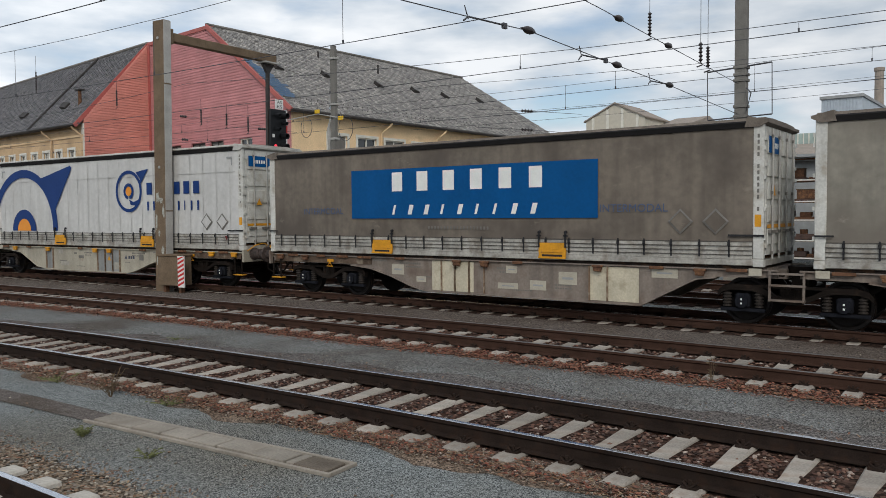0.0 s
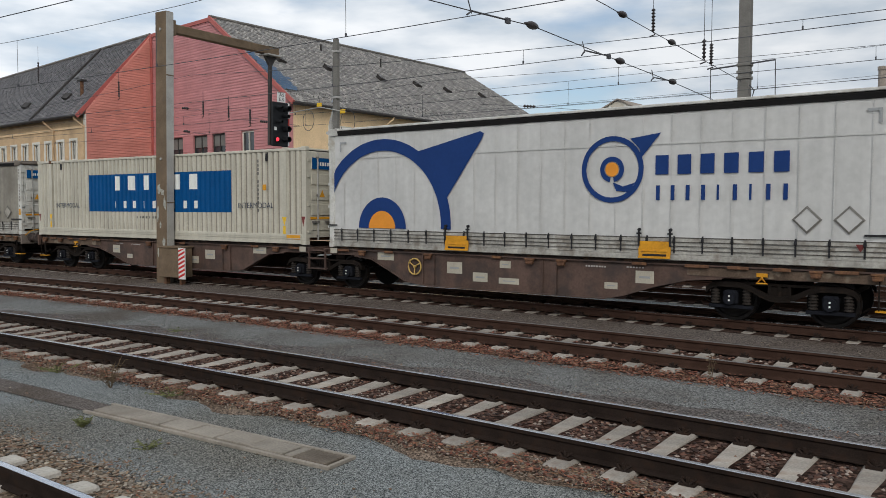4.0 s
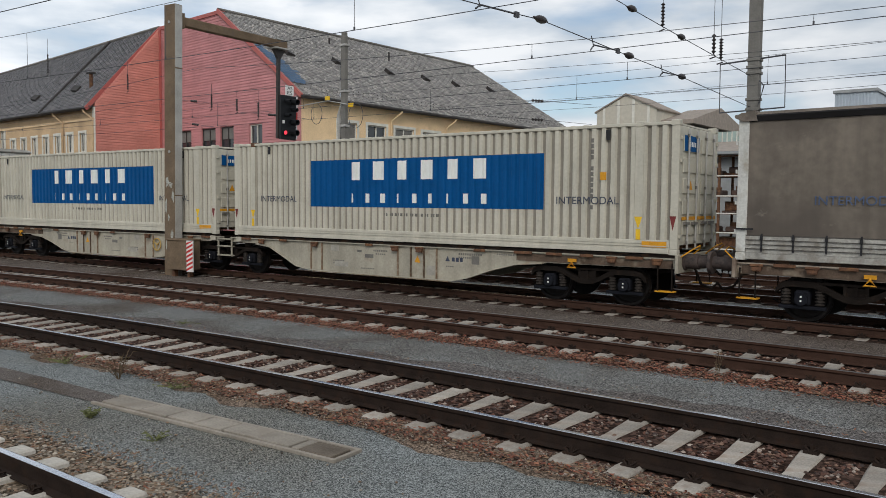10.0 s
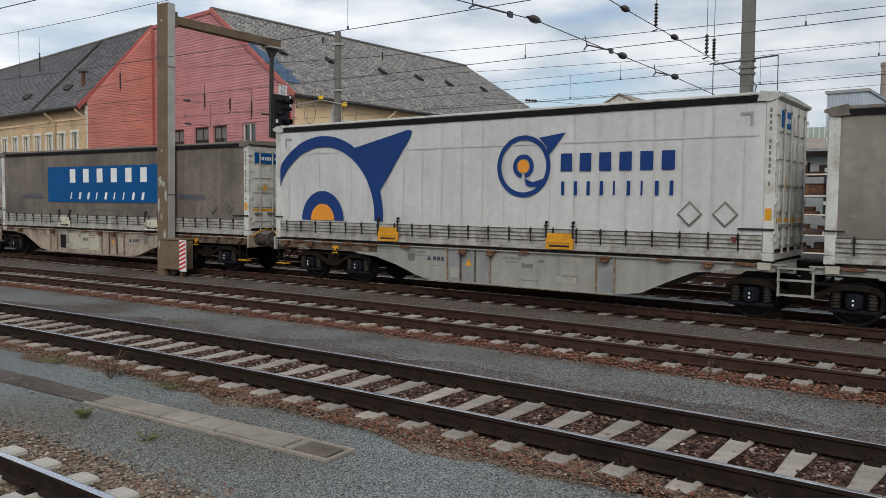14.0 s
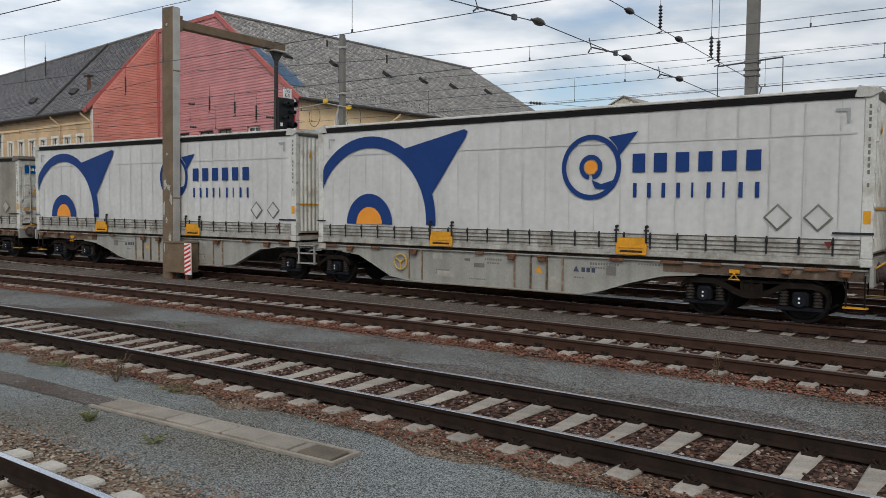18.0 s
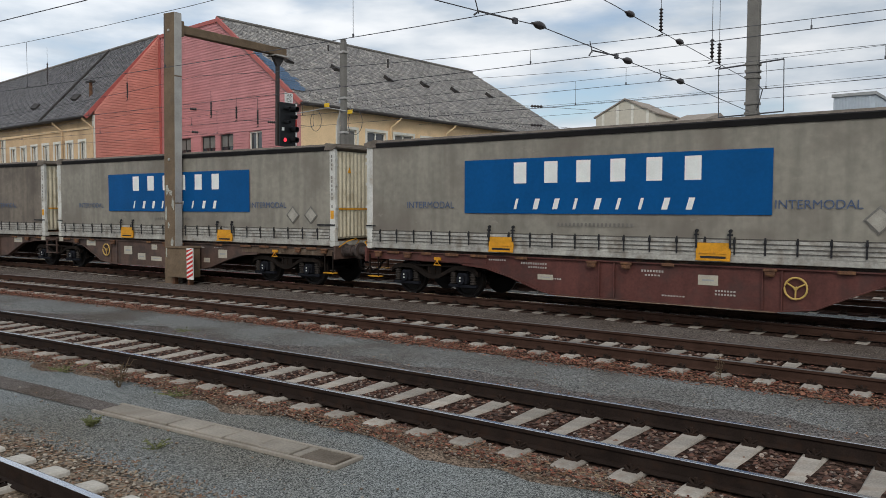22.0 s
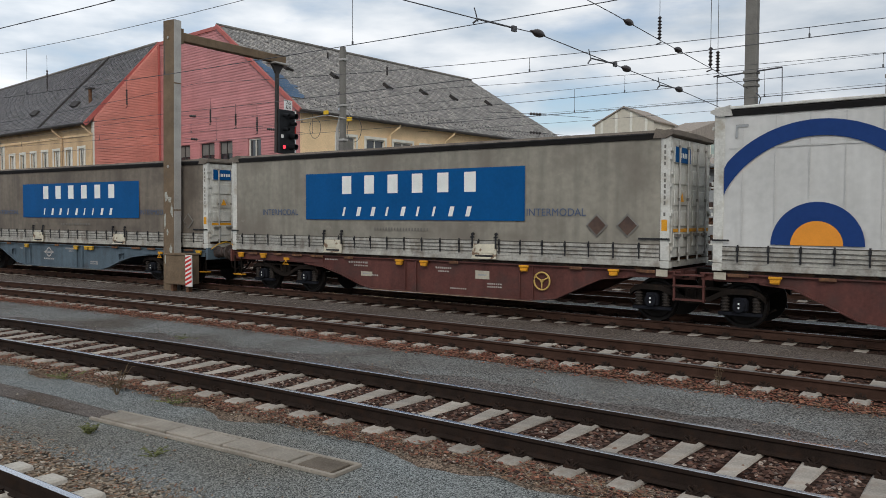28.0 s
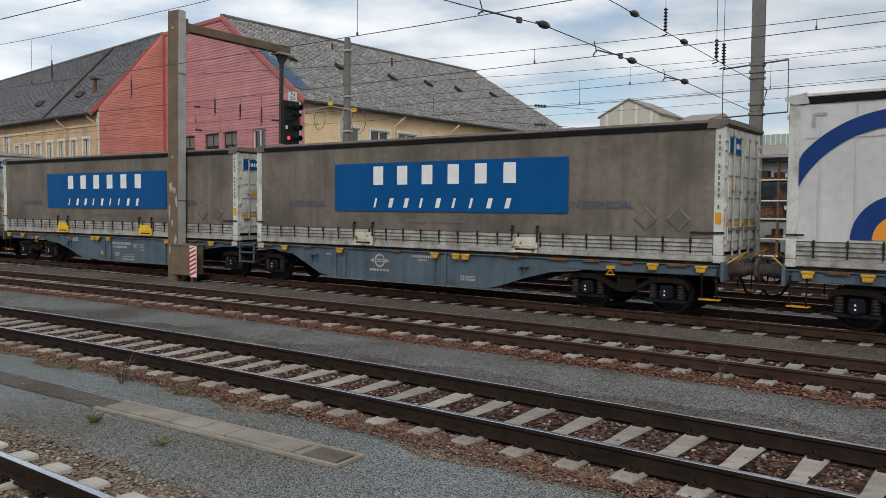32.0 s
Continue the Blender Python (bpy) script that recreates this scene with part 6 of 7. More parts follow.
def bogie(parent, x):
    """A two-axle bogie with side frames, axle boxes, springs and wheelsets."""
    fr = Geo()
    for sy in (-1, 1):
        curve = [(-1.38, 0.60), (-1.28, 0.70), (-1.1, 0.745), (-0.72, 0.74), (-0.5, 0.67), (-0.32, 0.57), (-0.16, 0.51), (0.0, 0.495), (0.16, 0.51), (0.32, 0.57), (0.5, 0.67), (0.72, 0.74), (1.1, 0.745), (1.28, 0.70), (1.38, 0.60)]
        for (a, b), (c, d) in zip(curve, curve[1:]):
            fr.prism([(x + a, b - 0.045), (x + c, d - 0.045), (x + c, d + 0.05), (x + a, b + 0.05)], "y", sy * 0.93, sy * 1.06)
            fr.prism([(x + a, b - 0.06), (x + c, d - 0.06), (x + c, d - 0.04), (x + a, b - 0.04)], "y", sy * 0.92, sy * 1.09)
        fr.box(x - 0.7, x + 0.7, sy * 0.93, sy * 1.03, 0.74, 0.79)
        for d in (-0.18, 0.0, 0.18):
            fr.box(x + d - 0.03, x + d + 0.03, sy * 0.95, sy * 1.02, 0.54, 0.75)
    fr.box(x - 0.2, x + 0.2, -1.0, 1.0, 0.48, 0.72)
    fr.box(x - 0.16, x + 0.16, -0.35, 0.35, 0.72, 0.92)
    fr.box(x - 1.3, x - 1.22, -0.95, 0.95, 0.66, 0.76)
    fr.box(x + 1.22, x + 1.3, -0.95, 0.95, 0.66, 0.76)
    b = part("bogie", fr, BOGIE, parent, "grimy two-axle bogie")
    for ax in (-0.9, 0.9):
        ws = Geo()
        for sy in (-1, 1):
            ws.lathe([(a * sy, r) for a, r in WHEEL_PROF], (0, sy * 0.75, 0), (0, 1, 0), 32)
        ws.cyl((0, -1.0, 0), (0, 1.0, 0), 0.085, 10)
        wheelset = smooth(part("wheelset", ws, WHEEL, b, "dark steel wheelset"), 40)
        wheelset.matrix_basis = pose(x + ax, 0, 0.46)
        for sy in (-1, 1):
            bx = Geo()
            bx.box(x + ax - 0.14, x + ax + 0.14, sy * 0.9, sy * 1.09, 0.33, 0.62, 0.04)
            bx.cyl((x + ax, sy * 1.09, 0.46), (x + ax, sy * 1.14, 0.46), 0.12, 12)
            bx.box(x + ax - 0.42, x + ax + 0.42, sy * 0.95, sy * 1.06, 0.26, 0.33, 0.01)
            box = part("axle_box", bx, AXLE_BOX, b)
            for zz in (0.41, 0.49) if sy < 0 else ():
                part("axle_mark", Geo().box(x + ax - 0.016, x + ax + 0.016, sy * 1.141, sy * 1.146, zz, zz + 0.035), LETTER, b, "white paint mark")
            for d in (-0.3, 0.3):
                wavy = [(0.0, 0.03)]
                for i in range(5):
                    wavy += [(i * 0.06 + 0.008, 0.058), (i * 0.06 + 0.02, 0.085), (i * 0.06 + 0.036, 0.085), (i * 0.06 + 0.05, 0.058)]
                part("coil_spring", Geo().lathe(wavy + [(0.32, 0.03)], (x + ax + d, sy * 1.0, 0.335), (0, 0, 1), 10), SPRING, b)
    for e in (-1, 1):
        part("brake_hanger", Geo().tube([(x + e * 1.5, -0.75, 0.40), (x + e * 1.35, -0.75, 0.30), (x + e * 1.35, -0.75, 0.62)], 0.03, 5), BOGIE, b)
    return b


def wagon_unit(front, paint, hook, style):
    """One half of an articulated container wagon. The inner end rests on the shared bogie. x along, rail top at z 0."""
    t = thing("container_wagon", "container wagon", "freight wagon")
    m = -1 if front else 1

    def X(v):
        return m * (v - HALF)

    # v runs from the inner end of the container (0) to its outer end (CL)
    prof = [(-0.25, 1.10), (13.69, 1.10), (13.69, 0.88), (10.6, 0.86), (9.9, 0.80), (9.2, 0.62), (8.55, 0.40), (8.1, 0.30), (3.4, 0.28), (2.6, 0.38), (2.0, 0.66), (1.5, 0.88), (0.9, 0.94), (-0.25, 0.95)]
    if style == "patched":
        prof[8:13] = [(2.45, 0.28), (1.3, 0.88), (0.9, 0.93)]
    far_hooks, far_pads = Geo(), Geo()
    for sy in (-1, 1):
        web = part("side_sill", Geo().prism([(X(a), b) for a, b in prof], "y", sy * 1.16, sy * 1.13), paint, t, "deep painted side sill")
        fl = Geo()
        fl.box(X(-0.25), X(13.69), sy * 1.22, sy * 1.165, 1.075, 1.1)
        low = prof[3:][: -1]
        for (a, b), (c, d) in zip(low, low[1:]):
            fl.prism([(X(a), b), (X(c), d), (X(c), d - 0.025), (X(a), b - 0.025)], "y", sy * 1.23, sy * 1.06)
        part("flange", fl, paint, web)
        columns = ((3.2, 3.62), (6.35, 6.78), (6.78, 7.2), (7.2, 7.6)) if style in ("vtg", "plain", "patched") else ((3.2, 3.55), (6.6, 6.95))
        worn = STIFF_RUST if style in ("vtg", "plain", "patched") else paint
        for a, b in columns:
            part("sill_recess", Geo().box(X(a) + 0.0, X(b), sy * 1.161, sy * 1.166, 0.31, 1.04), RECESS if style == "plain" else paint, web)
            for v in (a, b) if sy < 0 else ():
                part("stiffener", Geo().box(X(v) - 0.014, X(v) + 0.014, sy * 1.167, sy * 1.21, 0.305, 1.06), worn, web)
        if style == "ring":
            for v in (2.35, 9.2):
                fb = Geo().box(X(v) - 0.14, X(v) + 0.14, sy * 1.16, sy * 1.30, 0.86, 0.885)
                for d in (-0.11, 0.11):
                    fb.prism([(X(v) + d - 0.012, 0.86), (X(v) + d + 0.012, 0.86), (X(v) + d + 0.012, 0.64), (X(v) + d - 0.012, 0.64)], "y", sy * 1.16, sy * 1.2)
                part("step_bracket", fb, paint, web)
        # stencilled panels as plain bars
        pm = STENCIL if paint in (W_BLUE, W_RED, W_BROWN) else GREYBAR
        bars = Geo()
        rows = ((5.75, 0.90, 0.5, 0.045), (5.75, 0.82, 0.35, 0.035), (8.6, 0.93, 0.7, 0.05), (8.5, 0.85, 0.5, 0.04), (4.25, 0.58, 0.42, 0.035), (4.25, 0.51, 0.42, 0.035), (9.6, 0.98, 0.5, 0.035), (5.3, 0.42, 0.5, 0.03), (8.0, 0.62, 0.25, 0.03))
        if style == "ring":
            rows = ((6.2, 0.93, 0.7, 0.06), (6.2, 0.85, 0.3, 0.04), (7.3, 0.93, 0.2, 0.08), (7.6, 0.5, 0.45, 0.05), (7.6, 0.43, 0.45, 0.05), (2.9, 0.88, 0.2, 0.04))
        if style == "ring" and front:
            rows = ((CL - 7.7, 0.83, 1.1, 0.09), (CL - 7.6, 0.71, 0.85, 0.075), (CL - 7.45, 0.5, 0.26, 0.04), (CL - 7.45, 0.42, 0.2, 0.05), (CL - 3.9, 1.0, 0.28, 0.035), (CL - 8.48, 0.79, 0.16, 0.06), (CL - 8.82, 0.74, 0.1, 0.07))
            frames = ((8.34, 8.62, 0.74, 0.88), (8.68, 8.95, 0.67, 0.88), (7.3, 7.6, 0.48, 0.56), (4.28, 4.55, 0.98, 1.05), (7.85, 8.4, 0.43, 0.51), (7.75, 8.4, 0.345, 0.425), (7.75, 8.4, 0.31, 0.34))
            for a, b, z0, z1 in frames if sy < 0 else ():
                fg = Geo()
                for p, q, c, d in ((a, b, z0, z0 + 0.012), (a, b, z1 - 0.012, z1), (a, a + 0.012, z0, z1), (b - 0.012, b, z0, z1)):
                    fg.box(X(CL - p), X(CL - q), sy * 1.162, sy * 1.1645, c, d)
                part("marking_frame", fg, STENCIL, web, "white framed marking")
            if sy < 0:
                part("hazard_label", fan([(X(CL - 6.55) - 0.09, 0.46), (X(CL - 6.55) + 0.09, 0.46), (X(CL - 6.55), 0.61)], sy * 1.1665), YELLOW, web, "yellow warning triangle")
                part("notice_plate", Geo().box(X(CL - 4.75), X(CL - 5.05), sy * 1.161, sy * 1.19, 0.87, 1.06, 0.006), SEAM_DARK, web, "grey metal plate")
        if style == "rusty":
            rows = ((7.9, 0.95, 0.5, 0.035), (8.8, 0.97, 0.4, 0.03))
        if style == "wheel" and not front:
            rows = ((7.9, 0.93, 0.95, 0.09), (7.9, 0.83, 0.55, 0.035), (7.9, 0.76, 0.45, 0.035), (7.9, 0.69, 0.65, 0.035), (7.9, 0.62, 0.7, 0.035), (7.9, 0.55, 0.7, 0.035), (4.2, 0.83, 0.14, 0.05), (4.2, 0.75, 0.14, 0.05))
        for v, z, w, hgt in rows:
            n = max(2, int(w / 0.06))
            for k in range(n):
                a = X(v) - w / 2 + k * w / n
                bars.box(a, a + 0.65 * w / n, sy * 1.162, sy * 1.164, z, z + hgt)
        tagged(part("stencil_marking", bars, pm, web, "stencilled bars"), kind="stuff")
        if style == "ring" and not front:
            rg = arc_band(X(4.76), 0.80, 0.13, 0.18, 0, 360, sy * 1.165, 28)
            for z in (0.76, 0.81):
                rg.box(X(4.76) - 0.11, X(4.76) + 0.11, sy * 1.1645, sy * 1.166, z, z + 0.03)
            for sgn in (-1, 1):
                rg.add([(X(4.76) + sgn * 0.2, sy * 1.165, 0.74), (X(4.76) + sgn * 0.34, sy * 1.165, 0.80), (X(4.76) + sgn * 0.2, sy * 1.165, 0.86)], [(0, 1, 2)])
            for k in range(6):
                rg.box(X(4.76) - 0.34 + k * 0.115, X(4.76) - 0.255 + k * 0.115, sy * 1.1645, sy * 1.166, 0.52, 0.575)
            part("round_emblem", rg, STENCIL, web, "pale round emblem")
        if style in ("vtg", "plain"):
            part("emblem", fan([(X(8.05) - 0.2, 0.76), (X(8.05) - 0.06, 0.76), (X(8.05) - 0.13, 0.89)], sy * 1.164), LETTER_DARK, web, "small dark emblem")
            for k in range(3):
                part("emblem_bar", Geo().box(X(8.05) + k * 0.12, X(8.05) + k * 0.12 + 0.085, sy * 1.162, sy * 1.165, 0.76, 0.86), LETTER_DARK, web)
            for v, z, w, hgt, pm2 in ((4.35, 0.44, 0.5, 0.14, DATA_PLATE), (5.35, 0.72, 0.3, 0.1, GREYBAR), (5.0, 0.86, 0.16, 0.06, GREYBAR), (4.1, 0.86, 0.3, 0.16, DATA_PLATE), (8.75, 0.72, 0.22, 0.2, GREYBAR), (7.4, 0.38, 0.26, 0.24, DATA_PLATE), (10.2, 0.965, 0.5, 0.05, DATA_PLATE)):
                if sy < 0:
                    part("data_plate", Geo().box(X(v) - w / 2, X(v) + w / 2, sy * 1.1665, sy * 1.169, z, z + hgt), pm2, web, "small marking plate")
            part("hazard_label", fan([(X(6.98) - 0.1, 0.68), (X(6.98) + 0.1, 0.68), (X(6.98), 0.86)], sy * 1.1675), YELLOW, web, "yellow warning triangle")
            if paint is W_PINK:
                part("notice_panel", Geo().box(X(6.15), X(4.35), sy * 1.1605, sy * 1.163, 0.40, 0.95), PATCH, web, "pale repainted notice panel")
                part("dark_plate", Geo().box(X(4.15), X(3.82), sy * 1.1665, sy * 1.18, 0.42, 0.9), AXLE_BOX, web, "dark marking plate")
        if paint is W_BEIGE or paint is W_PALE or paint is W_PINK or style == "wheel":
            part("lower_rust", Geo().box(X(3.3), X(8.0), sy * 1.2305, sy * 1.232, 0.258, 0.275), STIFF_RUST, web)
        if paint is W_TAUPE and sy < 0:
            for v0, v1 in ((2.5, 3.65), (6.66, 7.9)) if front else ((7.75, 8.45), (2.6, 3.6)):
                z0 = 0.315
                part("notice_panel", Geo().box(X(v0), X(v1), sy * 1.167, sy * 1.17, max(z0, 0.42 if v1 > 8.4 else 0), 1.05), FRAME_CREAM, web, "clean pale notice panel")
        if style in ("patched", "rusty", "wheel"):
            spots = ((4.15, 0.62, 0.45, 0.28), (4.9, 0.46, 0.42, 0.22), (5.6, 0.82, 0.3, 0.17), (5.7, 0.45, 0.55, 0.14), (1.95, 0.86, 0.55, 0.2), (9.0, 0.66, 0.4, 0.26), (8.25, 0.5, 0.3, 0.14))
            if style == "wheel":
                spots = ((5.45, 0.60, 0.45, 0.2), (3.9, 0.82, 0.12, 0.07)) if not front else ((4.6, 0.7, 0.4, 0.2), (8.3, 0.6, 0.4, 0.12))
            for v, z, w, hgt in spots if sy < 0 else ():
                pl = part("repaint_patch", Geo().box(X(v) - w / 2, X(v) + w / 2, sy * 1.167, sy * 1.169, z, z + hgt), PATCH, web, "cream marking plate")
                part("plate_mark", Geo().box(X(v) - w * 0.3, X(v) + w * 0.3, sy * 1.169, sy * 1.170, z + hgt * 0.4, z + hgt * 0.58), SEAM_DARK, pl)
        if style == "wheel" and not front and hook is RUST and sy < 0:
            for v0, z0 in ((2.2, 0.74), (6.05, 0.66)):
                sc = Geo()
                pts = []
                for k in range(90):
                    a = k / 89
                    pts.append((X(v0) + a * 0.5 + 0.055 * math.sin(a * 33), sy * 1.172, z0 + 0.075 * math.cos(a * 33 + a * a * 4) + 0.035 * math.cos(a * 9)))
                sc.tube(pts, 0.007, 4)
                part("scrawl", sc, SEAM, web, "pale sprayed scrawl")
        if (style == "vtg" and front == (paint is not W_PALE)) or (style == "rusty" and not front) or (style == "wheel" and front):
            hw = Geo()
            c = (X(2.95), sy * 1.22, 0.74)
            hw.tube([(c[0] + 0.2 * math.cos(2 * math.pi * k / 20), c[1], c[2] + 0.2 * math.sin(2 * math.pi * k / 20)) for k in range(21)], 0.02, 6)
            for k in range(3):
                a = 2 * math.pi * k / 3 + 0.5
                hw.cyl(c, (c[0] + 0.2 * math.cos(a), c[1], c[2] + 0.2 * math.sin(a)), 0.016, 5)
            hw.cyl((c[0], sy * 1.16, c[2]), (c[0], sy * 1.24, c[2]), 0.035, 8)
            part("hand_brake_wheel", hw, WHEEL_CREAM, t, "faded yellow hand brake wheel")
        # container supports and folded spigots
        for v in (1.2, 3.4, 6.65, 7.3, 7.58, 12.3, 13.3) if style == "ring" else (1.2, 3.4, 6.3, 7.1, 12.3, 13.3):
            hk = Geo()
            hk.box(X(v) - 0.12, X(v) + 0.12, sy * 1.225, sy * 1.30, 1.035, 1.085, 0.01)
            hk.prism([(X(v) - 0.10, 1.035), (X(v) + 0.10, 1.035), (X(v) + 0.075, 0.945), (X(v) - 0.075, 0.945)], "y", sy * 1.225, sy * 1.285)
            hk.box(X(v) - 0.085, X(v) + 0.085, sy * 1.285, sy * 1.305, 0.965, 0.985)
            if sy < 0:
                part("spigot", hk, hook, t, "folding container spigot")
            else:
                far_hooks.add(hk.v, hk.f)
        for v, w in ((0.5, 0.2), (2.1, 0.15), (5.4, 0.13), (8.9, 0.16), (10.1, 0.24), (10.9, 0.2), (11.7, 0.16), (12.8, 0.2)):
            pad = Geo().box(X(v) - w, X(v) + w, sy * 1.222, sy * 1.25, 1.04, 1.105, 0.008)
            if sy < 0:
                part("support_pad", pad, RUST, t, "rusty support pad")
            else:
                far_pads.add(pad.v, pad.f)
        # shadow gap below the container put into the rail's colour, with rust
        part("deck_rail", Geo().box(X(0.0), X(CL), sy * 1.13, sy * 1.04, 1.1, 1.165), DECK_SHADE_RUST, t, "rust-stained deck edge, coloured dark for the shade under the container")
        if sy > 0:
            continue
        hd = Geo()
        hd.tube([(X(11.35), sy * 1.18, 0.98), (X(11.35), sy * 1.25, 0.90), (X(11.25), sy * 1.25, 0.80), (X(11.45), sy * 1.25, 0.80), (X(11.35), sy * 1.25, 0.90)], 0.022, 6)
        hd.box(X(11.25), X(11.45), sy * 1.2, sy * 1.24, 0.92, 0.99)
        part("release_handle", hd, YELLOW, t, "yellow brake release handle")
        bx = Geo().box(X(9.9), X(13.6), sy * 1.161, sy * 1.18, 0.885, 1.05)
        part("edge_strip", bx, END_GRIME if paint in (W_PINK, W_TAUPE, W_BEIGE, W_BROWN, W_PALE) else paint, t, "grimy rust-brown end of the sill")
    tagged(part("spigots", far_hooks, hook, t), kind="stuff")
    tagged(part("support_pads", far_pads, RUST, t), kind="stuff")
    dk = Geo()
    for v in [0.1 + 1.23 * i for i in range(12)]:
        dk.box(X(v) - 0.09, X(v) + 0.09, -1.13, 1.13, 0.93, 1.1)
    dk.box(X(-0.2), X(13.65), -0.22, 0.22, 0.86, 1.06)
    part("underframe", dk, paint if paint is not W_BEIGE else BOGIE, t)
    # outer end: headstock, buffers, hook, hoses, step
    part("headstock", Geo().box(X(13.69), X(13.76), -1.3, 1.3, 0.80, 1.18, 0.01), paint, t)
    for sy in (-1, 1):
        bf = Geo()
        bf.lathe([(0, 0.19), (0.03, 0.19), (0.04, 0.155), (0.30, 0.155), (0.31, 0.125), (0.50, 0.125), (0.51, 0.23), (0.545, 0.235), (0.565, 0.20)], (X(13.76), sy * 0.875, 1.04), (m, 0, 0), 18)
        smooth(part("buffer", bf, BUFFER, t, "dark round buffer"))
        st = Geo()
        for v in (13.32, 13.62):
            st.box(X(v) - 0.012, X(v) + 0.012, sy * 1.22, sy * 1.25, 0.42, 1.0)
        st = part("step", st, BOGIE, t, "shunter's step")
        part("tread", Geo().box(X(13.27), X(13.67), sy * 1.10, sy * 1.27, 0.40, 0.425), YELLOW, st, "worn yellow tread")
        part("grab_rail", Geo().tube([(X(13.72), sy * 0.45, 1.1), (X(13.95), sy * 0.5, 1.3), (X(14.02), sy * 0.75, 1.36), (X(13.98), sy * 1.05, 1.3), (X(13.74), sy * 1.15, 1.12)], 0.015, 6), HOOK_YELLOW if hook is HOOK_YELLOW else YELLOW, t, "yellow grab rail")
    hkg = Geo()
    hkg.box(X(13.76), X(14.15), -0.06, 0.06, 0.98, 1.12, 0.01)
    hkg.tube([(X(14.15), 0, 1.05), (X(14.28), 0, 0.85), (X(14.25), 0, 0.7), (X(14.12), 0, 0.8)], 0.035, 6)
    hkg.tube([(X(13.76), -0.35, 0.95), (X(13.98), -0.5, 0.55), (X(14.2), -0.5, 0.47), (X(14.33), -0.48, 0.6)], 0.028, 6)
    part("coupler", hkg, BOGIE, t, "hook coupling and brake hose")
    # inner end: ladder step over the shared bogie
    if front:
        ld = Geo()
        for v in (-0.12, -0.72):
            ld.box(X(v) - 0.02, X(v) + 0.02, -1.27, -1.23, 0.5, 1.08)
        for z in (0.52, 0.80, 1.02):
            ld.box(X(-0.74), X(-0.10), -1.30, -1.16, z, z + 0.03)
        part("ladder", ld, paint, t, "open step frame")
        bogie(t, X(-0.47))
        part("joint", Geo().cyl((X(-0.47), 0, 0.9), (X(-0.47), 0, 1.12), 0.3, 14), BOGIE, t)
    for sy in (-1, 1):
        part("end_plate", Geo().box(X(0.15) - 0.12, X(0.15) + 0.12, sy * 1.225, sy * 1.24, 0.98, 1.12), PATCH, t, "small white plate")
    bogie(t, X(CL - 2.1))
    pipe = Geo()
    pipe.cyl((X(4.0), -0.5, 0.62), (X(6.4), -0.5, 0.62), 0.18, 12)
    pipe.tube([(X(-0.3), -0.9, 0.98), (X(3.0), -0.9, 0.98), (X(3.2), -0.7, 0.7), (X(10), -0.7, 0.75), (X(13.65), -0.6, 0.95)], 0.025, 5)
    part("brake_gear", pipe, BOGIE, t)
    return t


BODIES = {}


def body(kind):
    if kind not in BODIES:
        parts = kind.split("-")
        if parts[0] == "box":
            BODIES[kind] = corrugated_box(2.76)
        elif parts[0] == "white":
            BODIES[kind] = curtain_swap_body(3.13, CURTAIN_WHITE, "white", parts[1], YELLOW)
        else:
            clip = {"o": YELLOW, "y": BRIGHT_YELLOW, "r": RUSTY_WHITE}[parts[2]]
            BODIES[kind] = curtain_swap_body(2.78, CURTAIN_PALE if parts[0] == "pale" else CURTAIN, "blue", parts[1], clip, -1 if "left" in parts else 1, "plain" in parts, 0.2 if "late" in parts else 0.0)
        return BODIES[kind]
    return copy_thing(BODIES[kind], Matrix())


LABELS = {"box": "cream corrugated steel container with a blue panel", "white": "white curtain-sided swap body with navy rings",
          "taupe": "dirty taupe curtain-sided swap body with a blue panel", "pale": "faded grey-beige curtain-sided swap body, blue panel"}
CLIPS = {"o": "orange grapple plates", "y": "yellow grapple plates", "r": "rust-stained grapple plates"}
# wagon by wagon from the head of the stretch that is seen: paint, spigot colour, style and the two loads
TRAIN = [
    (W_BEIGE, YELLOW, "plain", "taupe-door-o", "white-door"),
    (W_TAUPE, RUST, "patched", "taupe-door-o-plain", "pale-door-o"),
    (W_BROWN, RUST, "rusty", "box", "white-door"),
    (W_BLUE, HOOK_YELLOW, "ring", "pale-door-o", "white-door"),
    (W_BEIGE, RUST, "vtg", "box", "box"),
    (W_PINK, RUST, "vtg", "taupe-door-r-late", "taupe-door-r"),
    (W_PALE, RUST, "plain", "white-door", "pale-door-o"),
    (W_PALE, RUST, "vtg", "white-front", "white-front"),
    (W_BROWN, RUST, "rusty", "taupe-front-r-left", "pale-front-o"),
    (W_RED, RUST, "wheel", "pale-front-o", "taupe-door-o"),
    (W_BLUE, HOOK_YELLOW, "ring", "pale-door-o", "taupe-door-r"),
    (W_RED, YELLOW, "wheel", "pale-door-r", "white-door"),
    (W_BLUE, HOOK_YELLOW, "ring", "taupe-door-y", "taupe-door-r"),
    (W_BLUE, HOOK_YELLOW, "ring", "white-door", "taupe-door-o"),
]
PAINT_WORDS = {W_BEIGE: "beige", W_PINK: "dusty beige", W_TAUPE: "grey taupe", W_BROWN: "rust-brown", W_RED: "oxide-red", W_BLUE: "blue-grey", W_PALE: "pale grey"}
MOVERS = []
UNITS = {}
